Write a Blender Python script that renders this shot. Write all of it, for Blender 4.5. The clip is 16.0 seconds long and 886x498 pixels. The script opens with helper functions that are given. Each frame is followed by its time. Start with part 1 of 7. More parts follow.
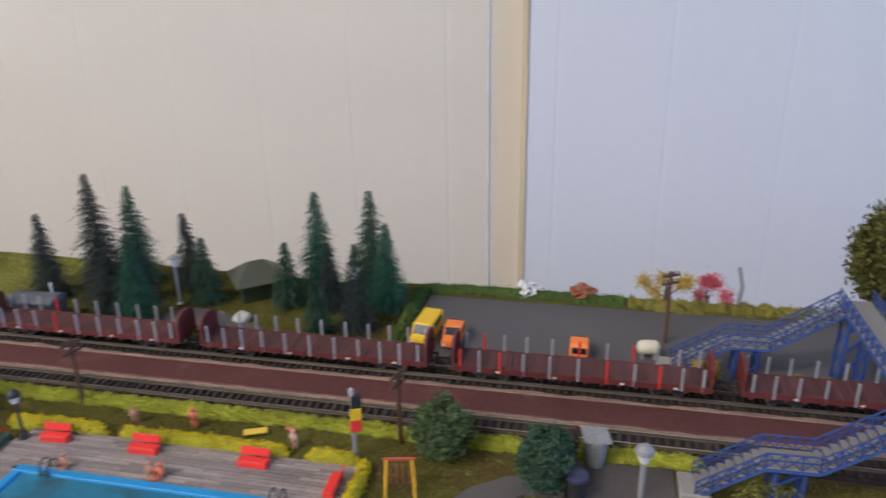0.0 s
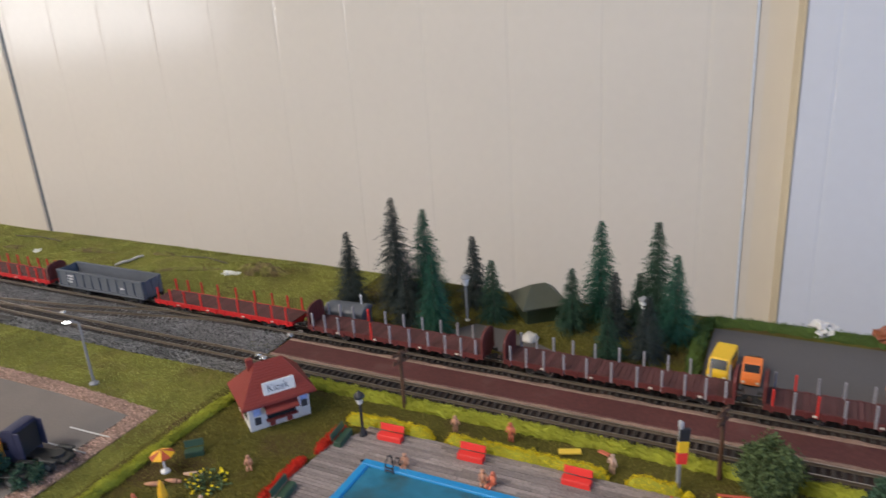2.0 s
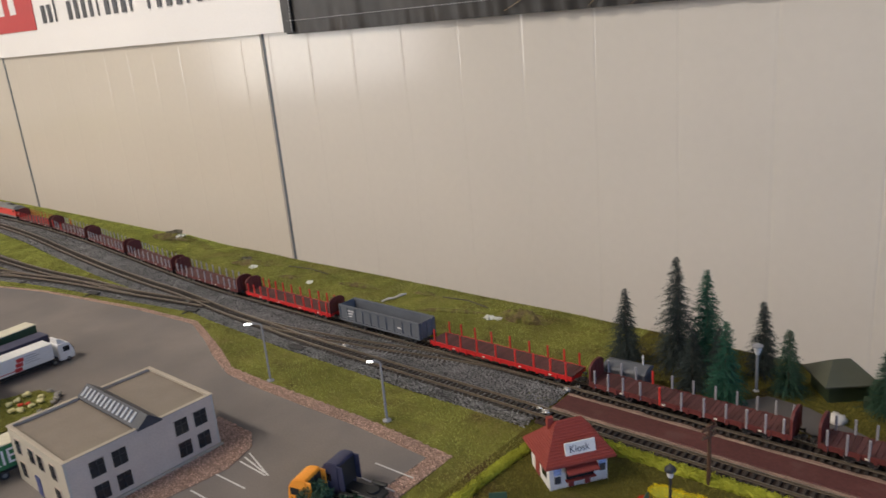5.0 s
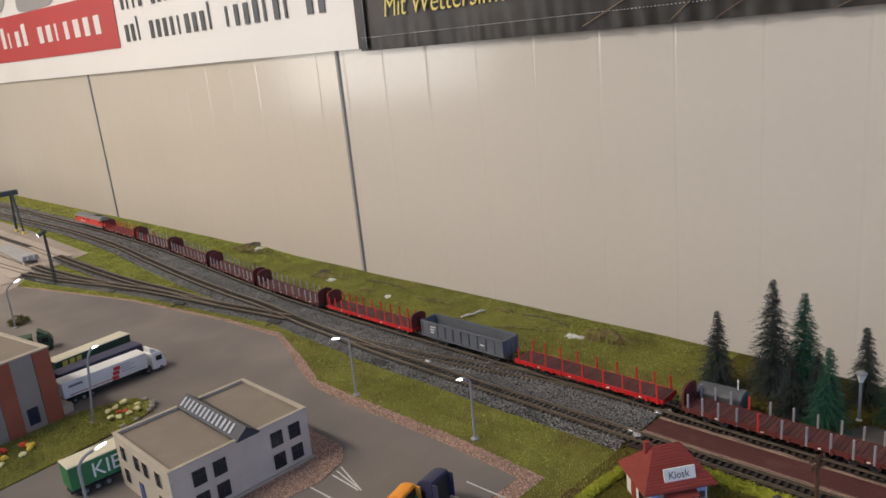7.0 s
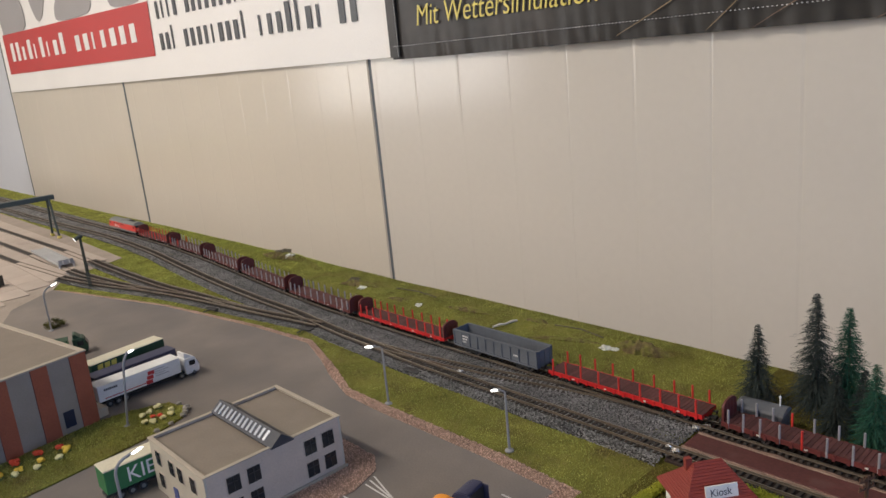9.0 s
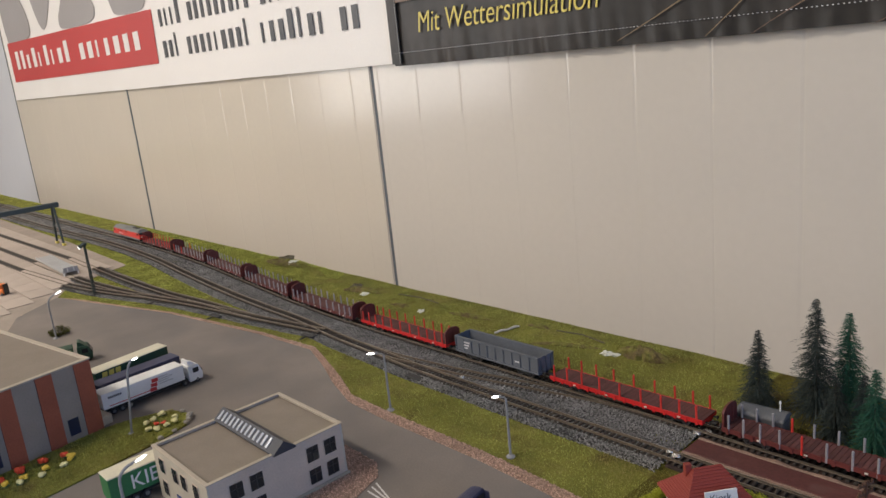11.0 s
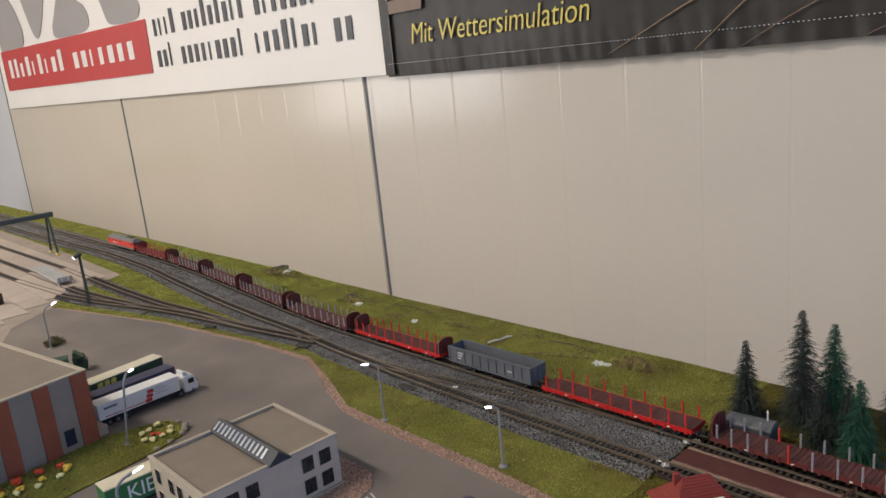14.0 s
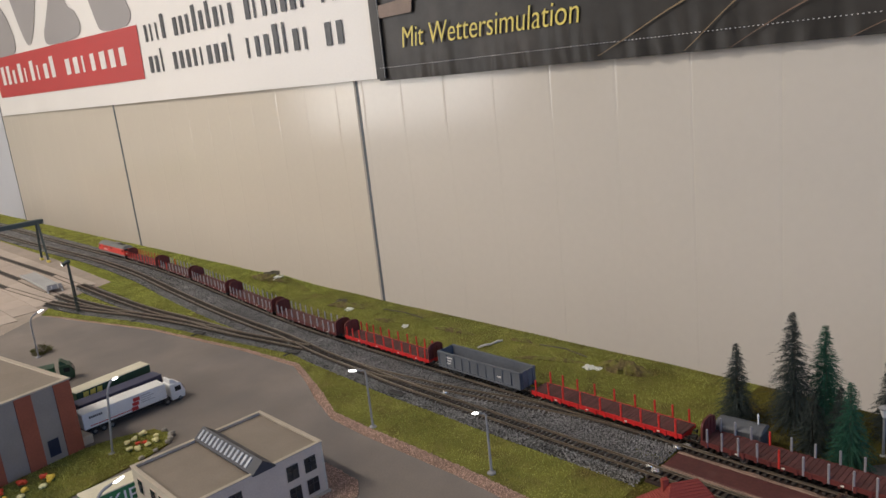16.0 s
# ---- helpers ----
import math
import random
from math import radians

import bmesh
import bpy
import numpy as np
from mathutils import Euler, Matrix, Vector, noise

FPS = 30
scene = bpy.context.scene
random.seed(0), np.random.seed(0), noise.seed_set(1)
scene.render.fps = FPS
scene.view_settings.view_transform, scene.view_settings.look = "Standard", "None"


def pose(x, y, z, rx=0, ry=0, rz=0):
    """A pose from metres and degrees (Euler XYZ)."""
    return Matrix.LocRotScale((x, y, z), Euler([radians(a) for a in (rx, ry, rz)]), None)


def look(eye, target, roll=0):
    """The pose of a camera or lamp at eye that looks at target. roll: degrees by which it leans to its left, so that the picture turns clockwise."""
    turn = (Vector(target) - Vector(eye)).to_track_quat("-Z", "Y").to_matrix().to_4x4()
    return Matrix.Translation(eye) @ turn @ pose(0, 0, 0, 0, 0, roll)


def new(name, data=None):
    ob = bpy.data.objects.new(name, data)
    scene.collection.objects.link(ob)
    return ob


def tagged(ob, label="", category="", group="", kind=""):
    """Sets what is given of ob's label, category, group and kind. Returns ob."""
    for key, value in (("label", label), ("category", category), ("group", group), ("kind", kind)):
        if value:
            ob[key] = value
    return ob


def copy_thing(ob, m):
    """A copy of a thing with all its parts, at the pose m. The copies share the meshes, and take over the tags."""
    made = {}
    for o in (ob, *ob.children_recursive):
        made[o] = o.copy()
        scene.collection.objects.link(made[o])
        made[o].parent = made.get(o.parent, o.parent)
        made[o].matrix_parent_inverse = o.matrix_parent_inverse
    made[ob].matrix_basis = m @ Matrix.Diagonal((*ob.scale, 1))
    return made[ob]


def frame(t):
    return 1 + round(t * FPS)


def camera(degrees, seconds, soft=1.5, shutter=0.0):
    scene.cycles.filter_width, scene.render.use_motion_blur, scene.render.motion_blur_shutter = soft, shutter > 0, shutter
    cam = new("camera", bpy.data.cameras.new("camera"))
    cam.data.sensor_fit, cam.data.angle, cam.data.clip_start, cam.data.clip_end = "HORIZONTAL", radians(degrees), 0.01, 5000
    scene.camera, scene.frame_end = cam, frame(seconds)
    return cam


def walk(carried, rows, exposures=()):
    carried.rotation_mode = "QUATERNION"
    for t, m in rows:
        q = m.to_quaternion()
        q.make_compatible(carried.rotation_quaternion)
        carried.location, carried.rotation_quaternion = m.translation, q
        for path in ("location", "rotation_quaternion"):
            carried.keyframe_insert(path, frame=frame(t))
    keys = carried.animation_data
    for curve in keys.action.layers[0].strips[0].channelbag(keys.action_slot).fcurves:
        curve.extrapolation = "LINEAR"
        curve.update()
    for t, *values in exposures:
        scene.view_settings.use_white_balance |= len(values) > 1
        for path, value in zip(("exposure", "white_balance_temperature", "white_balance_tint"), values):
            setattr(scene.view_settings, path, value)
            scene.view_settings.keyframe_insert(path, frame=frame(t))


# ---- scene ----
cam = camera(62.0, 16.0, soft=1.5, shutter=0.6)
PATH = [
    (0, (-0.147, 0.169, 0.204), (-0.542, 1.987, -0.531), -1.1),
    (0.5, (-0.166, 0.151, 0.212), (-0.684, 1.94, -0.518), -1.7),
    (1, (-0.185, 0.138, 0.215), (-0.823, 1.895, -0.497), -2.2),
    (1.5, (-0.195, 0.133, 0.215), (-0.949, 1.851, -0.478), -3.0),
    (2, (-0.205, 0.136, 0.22), (-1.065, 1.809, -0.459), -3.8),
    (2.5, (-0.219, 0.132, 0.225), (-1.157, 1.769, -0.438), -4.3),
    (3, (-0.23, 0.127, 0.232), (-1.255, 1.717, -0.414), -4.8),
    (3.5, (-0.242, 0.119, 0.238), (-1.343, 1.667, -0.387), -5.2),
    (4, (-0.253, 0.112, 0.239), (-1.427, 1.617, -0.359), -5.3),
    (4.5, (-0.259, 0.108, 0.238), (-1.489, 1.576, -0.338), -5.2),
    (5, (-0.264, 0.103, 0.241), (-1.54, 1.537, -0.322), -5.2),
    (7.5, (-0.283, 0.087, 0.248), (-1.692, 1.412, -0.262), -5.7),
    (8, (-0.286, 0.087, 0.248), (-1.709, 1.4, -0.254), -5.6),
    (8.5, (-0.287, 0.086, 0.248), (-1.722, 1.388, -0.247), -5.5),
    (9, (-0.287, 0.085, 0.248), (-1.729, 1.382, -0.242), -5.5),
    (11.5, (-0.283, 0.085, 0.252), (-1.733, 1.378, -0.224), -5.9),
    (12, (-0.283, 0.085, 0.253), (-1.73, 1.382, -0.221), -5.8),
    (12.5, (-0.281, 0.085, 0.253), (-1.728, 1.383, -0.217), -5.8),
    (13, (-0.279, 0.084, 0.254), (-1.725, 1.385, -0.212), -5.8),
    (13.5, (-0.277, 0.083, 0.255), (-1.722, 1.387, -0.207), -5.8),
    (14, (-0.278, 0.081, 0.256), (-1.719, 1.39, -0.205), -5.8),
    (14.5, (-0.278, 0.083, 0.256), (-1.718, 1.394, -0.202), -5.9),
    (15, (-0.277, 0.087, 0.256), (-1.716, 1.398, -0.2), -6.1),
    (15.5, (-0.276, 0.09, 0.256), (-1.715, 1.403, -0.198), -6.2),
    (16, (-0.277, 0.09, 0.254), (-1.713, 1.407, -0.197), -6.2),
]
walk(cam, [(t, look(eye, target, roll)) for t, eye, target, roll in PATH],
     exposures=((0, 0.57, 5880, 13), (0.8, 0.56, 5930, 13), (2, 0.48, 6120, 12), (3.5, 0.29, 6270, 12), (5, 0.20, 6430, 12), (9, 0.15, 6410, 12), (12.5, 0.13, 6390, 12), (16, 0.06, 6390, 12)))

# ---- light ----
world = bpy.data.worlds.new("hall_daylight")
scene.world = world
world.use_nodes = True
wn = world.node_tree.nodes
wl = world.node_tree.links
sky = wn.new("ShaderNodeTexSky")
sky.sky_type = "NISHITA"
sky.sun_disc = False
sky.sun_elevation, sky.sun_rotation = radians(40), radians(60)
wl.new(sky.outputs["Color"], wn["Background"].inputs["Color"])
wn["Background"].inputs["Strength"].default_value = 0.1


def area_light(name, eye, target, sx, sy, watts, color):
    data = bpy.data.lights.new(name, "AREA")
    data.shape, data.size, data.size_y, data.energy, data.color = "RECTANGLE", sx, sy, watts, color
    ob = new(name, data)
    ob.matrix_world = look(eye, target)
    return ob


WARM, COOL = (1.0, 0.91, 0.78), (0.22, 0.47, 1.0)
CEIL = 2.3
LUMINAIRES = [(-3.6, -1.3, 18), (-1.6, -1.2, 44), (-3.6, -3.0, 21), (-1.6, -3.0, 40)]
for lx, ly, watts in LUMINAIRES:
    area_light("luminaire_glow", (lx, ly, CEIL - 0.09), (lx, ly, 0), 1.4, 0.16, watts, WARM)
area_light("window_glow", (2.25, -0.4, 0.45), (0, 0.6, 0.3), 1.7, 1.5, 23, COOL)
area_light("window_glow", (-4.65, -2.05, 0.80), (-1.2, 0.3, 0.80), 1.6, 1.7, 38, (1.0, 0.97, 0.93))
scene.view_settings.exposure = 0.0

# ---- materials ----
def mat(name, color, rough=0.6, metal=0.0, grain=0.15, scale=600.0, bump=0.15, depth=0.0004, stain=0.12, stain_scale=25.0,
        rand=0.0, island=0.0, spec=0.5, coat=0.0):
    """A surface with grain and stains at two scales, relief, and a spread from piece to piece."""
    m = bpy.data.materials.new(name)
    m.use_nodes = True
    t, n = m.node_tree, m.node_tree.nodes
    p = n["Principled BSDF"]
    co = n.new("ShaderNodeTexCoord")
    fine = n.new("ShaderNodeTexNoise")
    fine.inputs["Scale"].default_value, fine.inputs["Detail"].default_value = scale, 4
    wide = n.new("ShaderNodeTexNoise")
    wide.inputs["Scale"].default_value, wide.inputs["Detail"].default_value = stain_scale, 5
    t.links.new(co.outputs["Object"], fine.inputs["Vector"])
    t.links.new(co.outputs["Object"], wide.inputs["Vector"])

    def spread(source, amount):
        r = n.new("ShaderNodeMapRange")
        r.inputs["From Min"].default_value, r.inputs["From Max"].default_value = 0.25, 0.75
        r.inputs["To Min"].default_value, r.inputs["To Max"].default_value = 1 - amount, 1 + amount
        t.links.new(source, r.inputs["Value"])
        return r.outputs["Result"]

    def times(a, b):
        k = n.new("ShaderNodeMath")
        k.operation = "MULTIPLY"
        t.links.new(a, k.inputs[0])
        t.links.new(b, k.inputs[1])
        return k.outputs[0]

    v = times(spread(fine.outputs["Fac"], grain), spread(wide.outputs["Fac"], stain))
    if rand:
        info = n.new("ShaderNodeObjectInfo")
        r = n.new("ShaderNodeMapRange")
        r.inputs["To Min"].default_value, r.inputs["To Max"].default_value = 1 - rand, 1 + rand
        t.links.new(info.outputs["Random"], r.inputs["Value"])
        v = times(v, r.outputs["Result"])
    if island:
        info = n.new("ShaderNodeNewGeometry")
        r = n.new("ShaderNodeMapRange")
        r.inputs["To Min"].default_value, r.inputs["To Max"].default_value = 1 - island, 1 + island
        t.links.new(info.outputs["Random Per Island"], r.inputs["Value"])
        v = times(v, r.outputs["Result"])
    mul = n.new("ShaderNodeVectorMath")
    mul.operation = "SCALE"
    mul.inputs[0].default_value = color
    t.links.new(v, mul.inputs["Scale"])
    t.links.new(mul.outputs["Vector"], p.inputs["Base Color"])
    p.inputs["Roughness"].default_value, p.inputs["Metallic"].default_value = rough, metal
    p.inputs["Specular IOR Level"].default_value = spec
    p.inputs["Coat Weight"].default_value = coat
    if bump:
        b = n.new("ShaderNodeBump")
        b.inputs["Strength"].default_value, b.inputs["Distance"].default_value = bump, depth
        t.links.new(fine.outputs["Fac"], b.inputs["Height"])
        t.links.new(b.outputs["Normal"], p.inputs["Normal"])
    return m


def two_tone(m, color, scale, low=0.45, high=0.6):
    """Patches of a second colour laid into a material."""
    t, n = m.node_tree, m.node_tree.nodes
    p = n["Principled BSDF"]
    old = p.inputs["Base Color"].links[0].from_socket
    co = n.new("ShaderNodeTexCoord")
    tex = n.new("ShaderNodeTexNoise")
    tex.inputs["Scale"].default_value, tex.inputs["Detail"].default_value = scale, 6
    t.links.new(co.outputs["Object"], tex.inputs["Vector"])
    r = n.new("ShaderNodeMapRange")
    r.inputs["From Min"].default_value, r.inputs["From Max"].default_value = low, high
    t.links.new(tex.outputs["Fac"], r.inputs["Value"])
    mix = n.new("ShaderNodeMix")
    mix.data_type = "RGBA"
    t.links.new(r.outputs["Result"], mix.inputs["Factor"])
    t.links.new(old, mix.inputs["A"])
    mix.inputs["B"].default_value = (*color, 1)
    t.links.new(mix.outputs["Result"], p.inputs["Base Color"])
    return m


def glow(name, color, strength):
    m = bpy.data.materials.new(name)
    m.use_nodes = True
    p = m.node_tree.nodes["Principled BSDF"]
    p.inputs["Base Color"].default_value = (*color, 1)
    p.inputs["Emission Color"].default_value = (*color, 1)
    p.inputs["Emission Strength"].default_value = strength
    return m


M = {
    "panel": mat("panel_paint", (0.62, 0.56, 0.47), 0.16, grain=0.015, scale=90, bump=0.02, stain=0.03, stain_scale=2.2, rand=0.015),
    "panel_pale": mat("panel_pale_paint", (0.62, 0.572, 0.503), 0.16, grain=0.015, scale=90, bump=0.02, stain=0.03, stain_scale=2.2),
    "panel_white": mat("panel_white_paint", (0.605, 0.62, 0.665), 0.3, grain=0.015, scale=90, bump=0.02, stain=0.03, stain_scale=2.0),
    "joint": mat("joint_rubber", (0.09, 0.105, 0.12), 0.6, scale=200),
    "foam": mat("foam_strip", (0.50, 0.425, 0.30), 0.6, grain=0.05, scale=40, stain_scale=12),
    "hall_floor": mat("hall_concrete", (0.13, 0.125, 0.12), 0.6, scale=60, stain_scale=1.5),
    "hall_wall": mat("hall_wall_paint", (0.50, 0.47, 0.43), 0.6, scale=80, stain_scale=1.0),
    "hall_ceiling": mat("hall_ceiling_paint", (0.78, 0.77, 0.74), 0.7, scale=80, stain_scale=1.0),
    "steel": mat("painted_steel", (0.55, 0.56, 0.57), 0.4, 0.5, scale=300),
    "tube": glow("lit_tube", (1.0, 0.93, 0.8), 6.0),
    "wood": mat("board_wood", (0.42, 0.30, 0.18), 0.6, scale=120, stain_scale=9),
    "banner_white": mat("banner_vinyl_white", (0.84, 0.81, 0.78), 0.42, grain=0.02, scale=300, bump=0.05, stain=0.04, stain_scale=3),
    "banner_dark": two_tone(mat("banner_vinyl_dark", (0.026, 0.023, 0.021), 0.45, spec=0.4, grain=0.25, scale=60, bump=0.2, depth=0.001, stain=0.4, stain_scale=7), (0.062, 0.052, 0.046), 7, 0.48, 0.75),
    "print_red": mat("print_red", (0.52, 0.042, 0.04), 0.42, grain=0.03, stain=0.05, stain_scale=4),
    "print_grey": mat("print_grey", (0.34, 0.32, 0.32), 0.42, grain=0.03, stain=0.05, stain_scale=4),
    "print_black": mat("print_black", (0.05, 0.05, 0.055), 0.42, grain=0.03, stain=0.05),
    "print_white": mat("print_white", (0.78, 0.76, 0.74), 0.42, grain=0.03, stain=0.05),
    "print_yellow": mat("print_yellow", (0.74, 0.60, 0.12), 0.42, grain=0.03, stain=0.05),
    "print_ochre": mat("print_ochre", (0.24, 0.165, 0.085), 0.42, grain=0.2, stain=0.2),
    "print_rust": mat("print_rust", (0.17, 0.105, 0.07), 0.42, grain=0.2, stain=0.2),
    "soil_left": two_tone(mat("flock_base_left", (0.19, 0.188, 0.042), 0.95, grain=0.35, scale=1500, bump=0.6, depth=0.0012, stain=0.25, stain_scale=30, spec=0.1), (0.12, 0.095, 0.03), 40, 0.52, 0.72),
    "soil_right": two_tone(mat("flock_base_right", (0.11, 0.098, 0.022), 0.95, grain=0.35, scale=1500, bump=0.6, depth=0.0012, stain=0.22, stain_scale=22, spec=0.1), (0.10, 0.065, 0.03), 30, 0.5, 0.68),
    "fibre": two_tone(mat("grass_fibre", (0.325, 0.335, 0.09), 0.8, grain=0.15, scale=90, bump=0, stain=0.34, stain_scale=30, island=0.6, spec=0.15), (0.33, 0.265, 0.10), 34, 0.46, 0.72),
    "fibre_olive": mat("grass_fibre_olive", (0.19, 0.165, 0.036), 0.8, grain=0.15, scale=90, bump=0, stain=0.35, stain_scale=34, island=0.5, spec=0.15),
    "fibre_lime": mat("hedge_flock_lime", (0.40, 0.41, 0.05), 0.85, grain=0.12, scale=80, bump=0, stain=0.15, stain_scale=40, island=0.3, spec=0.15),
    "fibre_yellow": mat("hedge_flock_yellow", (0.74, 0.58, 0.02), 0.85, grain=0.12, scale=80, bump=0, stain=0.12, stain_scale=60, island=0.25, spec=0.15),
    "fibre_red": mat("flower_flock_red", (0.62, 0.04, 0.02), 0.85, grain=0.12, scale=80, bump=0, stain=0.12, stain_scale=60, island=0.3, spec=0.15),
    "fibre_green": mat("bank_flock_green", (0.07, 0.108, 0.026), 0.85, grain=0.12, scale=80, bump=0, stain=0.2, stain_scale=60, island=0.35, spec=0.15),
    "lot": two_tone(mat("lot_card", (0.212, 0.184, 0.163), 0.8, grain=0.10, scale=900, bump=0.15, stain=0.16, stain_scale=16, spec=0.25), (0.150, 0.137, 0.130), 9, 0.40, 0.74),
    "lot_far": mat("lot_card_grey", (0.108, 0.101, 0.101), 0.75, grain=0.07, scale=1200, bump=0.1, stain=0.1, stain_scale=12, spec=0.3),
    "chip": mat("gravel_chip_red", (0.52, 0.35, 0.27), 0.9, grain=0.2, scale=900, bump=0.3, island=0.45),
    "chip_bed": mat("gravel_bed_red", (0.33, 0.215, 0.16), 0.95, grain=0.4, scale=1300, bump=0.7, depth=0.0008),
    "ballast": mat("ballast_stone", (0.178, 0.174, 0.169), 0.75, grain=0.35, scale=900, bump=0.3, stain=0.36, stain_scale=40, island=0.85),
    "ballast_bed": mat("ballast_bed", (0.04, 0.038, 0.036), 0.95, grain=0.6, scale=1100, bump=0.9, depth=0.0012, stain=0.15, stain_scale=14),
    "rail": mat("rail_weathered", (0.120, 0.092, 0.064), 0.55, 0.15, grain=0.15, scale=500, stain=0.2, stain_scale=30),
    "rail_bright": mat("rail_bright_metal", (0.42, 0.375, 0.31), 0.28, 0.85, grain=0.1, scale=500, stain=0.2, stain_scale=25),
    "sleeper": mat("sleeper_plastic", (0.042, 0.032, 0.025), 0.7, grain=0.2, scale=900, rand=0.25, island=0.25),
    "deckred": two_tone(mat("deck_red_brown", (0.098, 0.030, 0.025), 0.75, grain=0.2, scale=500, bump=0.2, stain=0.2, stain_scale=30), (0.12, 0.052, 0.042), 60, 0.6, 0.72),
    "deck_edge": mat("deck_edge_glue", (0.26, 0.168, 0.122), 0.7, grain=0.3, scale=700, bump=0.5, stain=0.3, stain_scale=50),
    "track_earth": two_tone(mat("track_earth", (0.036, 0.023, 0.019), 0.9, grain=0.35, scale=900, bump=0.5, stain=0.3, stain_scale=40), (0.085, 0.05, 0.038), 90, 0.55, 0.7),
    "slab": mat("apron_slab", (0.43, 0.36, 0.305), 0.8, grain=0.06, scale=900, bump=0.1, stain=0.1, stain_scale=18, rand=0.06),
    "slot_dark": mat("slot_dark", (0.035, 0.03, 0.027), 0.9, grain=0.3, scale=500),
    "slab_bed": mat("apron_joint", (0.31, 0.26, 0.215), 0.9),
}

# ---- building helpers ----
def thing(name, label, category, group="", kind="", m=None):
    ob = new(name)
    ob.empty_display_size = 0.01
    if m is not None:
        ob.matrix_basis = m
    return tagged(ob, label, category, group, kind)


def finish(bm, name, smooth=False):
    me = bpy.data.meshes.new(name)
    bm.to_mesh(me)
    bm.free()
    if smooth:
        me.polygons.foreach_set("use_smooth", [True] * len(me.polygons))
    return me


def part(name, bm, material, parent=None, label="", smooth=False, m=None):
    me = finish(bm, name, smooth) if isinstance(bm, bmesh.types.BMesh) else bm
    if not me.materials:
        me.materials.append(M[material] if isinstance(material, str) else material)
    ob = new(name, me)
    if parent is not None:
        ob.parent = parent
    if m is not None:
        ob.matrix_basis = m
    if label:
        tagged(ob, label)
    return ob


def solid(name, bm, material, label, category, group="", kind="", smooth=False, m=None):
    """A thing that is one mesh."""
    return tagged(part(name, bm, material, None, "", smooth, m), label, category, group, kind)


def box(bm, x0, x1, y0, y1, z0, z1, bevel=0.0, m=None):
    vs = [bm.verts.new((x, y, z)) for z in (z0, z1) for x, y in ((x0, y0), (x1, y0), (x1, y1), (x0, y1))]
    fs = [bm.faces.new([vs[i] for i in f]) for f in ((3, 2, 1, 0), (4, 5, 6, 7), (0, 1, 5, 4), (1, 2, 6, 5), (2, 3, 7, 6), (3, 0, 4, 7))]
    if bevel:
        edges = list({e for f in fs for e in f.edges})
        got = bmesh.ops.bevel(bm, geom=edges, offset=bevel, segments=1, affect="EDGES")
        vs = list({v for f in got["faces"] for v in f.verts} | {v for v in vs if v.is_valid})
    if m is not None:
        for v in vs:
            v.co = m @ v.co
    return bm


def B(x0, x1, y0, y1, z0, z1, bevel=0.0, m=None):
    return box(bmesh.new(), x0, x1, y0, y1, z0, z1, bevel, m)


def tube(bm, points, radius, n=8, caps=True):
    """A round bar along points; radius is one number or one for each point."""
    pts = [Vector(p) for p in points]
    rs = radius if isinstance(radius, (list, tuple)) else [radius] * len(pts)
    rings = []
    for i, p in enumerate(pts):
        d = (pts[min(i + 1, len(pts) - 1)] - pts[max(i - 1, 0)]).normalized()
        side = d.orthogonal().normalized() if i == 0 else (side - d * side.dot(d)).normalized()
        up = d.cross(side)
        rings.append([bm.verts.new(p + rs[i] * (math.cos(a) * side + math.sin(a) * up)) for a in [2 * math.pi * k / n for k in range(n)]])
    for a, b in zip(rings, rings[1:]):
        for k in range(n):
            bm.faces.new((a[k], a[(k + 1) % n], b[(k + 1) % n], b[k]))
    if caps:
        bm.faces.new(rings[0][::-1])
        bm.faces.new(rings[-1])
    return bm


def T(points, radius, n=8):
    return tube(bmesh.new(), points, radius, n)


def prism(bm, poly, z0, z1):
    """An upright block over a polygon in plan."""
    low = [bm.verts.new((x, y, z0)) for x, y in poly]
    top = [bm.verts.new((x, y, z1)) for x, y in poly]
    k = len(poly)
    area = sum(poly[i][0] * poly[(i + 1) % k][1] - poly[(i + 1) % k][0] * poly[i][1] for i in range(k))
    if area < 0:
        low.reverse()
        top.reverse()
    bm.faces.new(low[::-1])
    bm.faces.new(top)
    for i in range(k):
        bm.faces.new((low[i], low[(i + 1) % k], top[(i + 1) % k], top[i]))
    return bm


def sweep(bm, section, x0, x1):
    """A section of (y, z) points drawn out along x."""
    a = [bm.verts.new((x0, y, z)) for y, z in section]
    b = [bm.verts.new((x1, y, z)) for y, z in section]
    k = len(section)
    for i in range(k):
        bm.faces.new((a[i], a[(i + 1) % k], b[(i + 1) % k], b[i]))
    bm.faces.new(a[::-1])
    bm.faces.new(b)
    bmesh.ops.recalc_face_normals(bm, faces=bm.faces[:])
    return bm


def ball(bm, c, r, u=10, v=7, squash=1.0, rough=0.0):
    got = bmesh.ops.create_uvsphere(bm, u_segments=u, v_segments=v, radius=r)["verts"]
    for w in got:
        k = 1 + rough * noise.noise(w.co * (2.2 / r) + Vector(c) * 90)
        w.co = Vector((w.co.x * k, w.co.y * k, w.co.z * k * squash)) + Vector(c)
    return bm


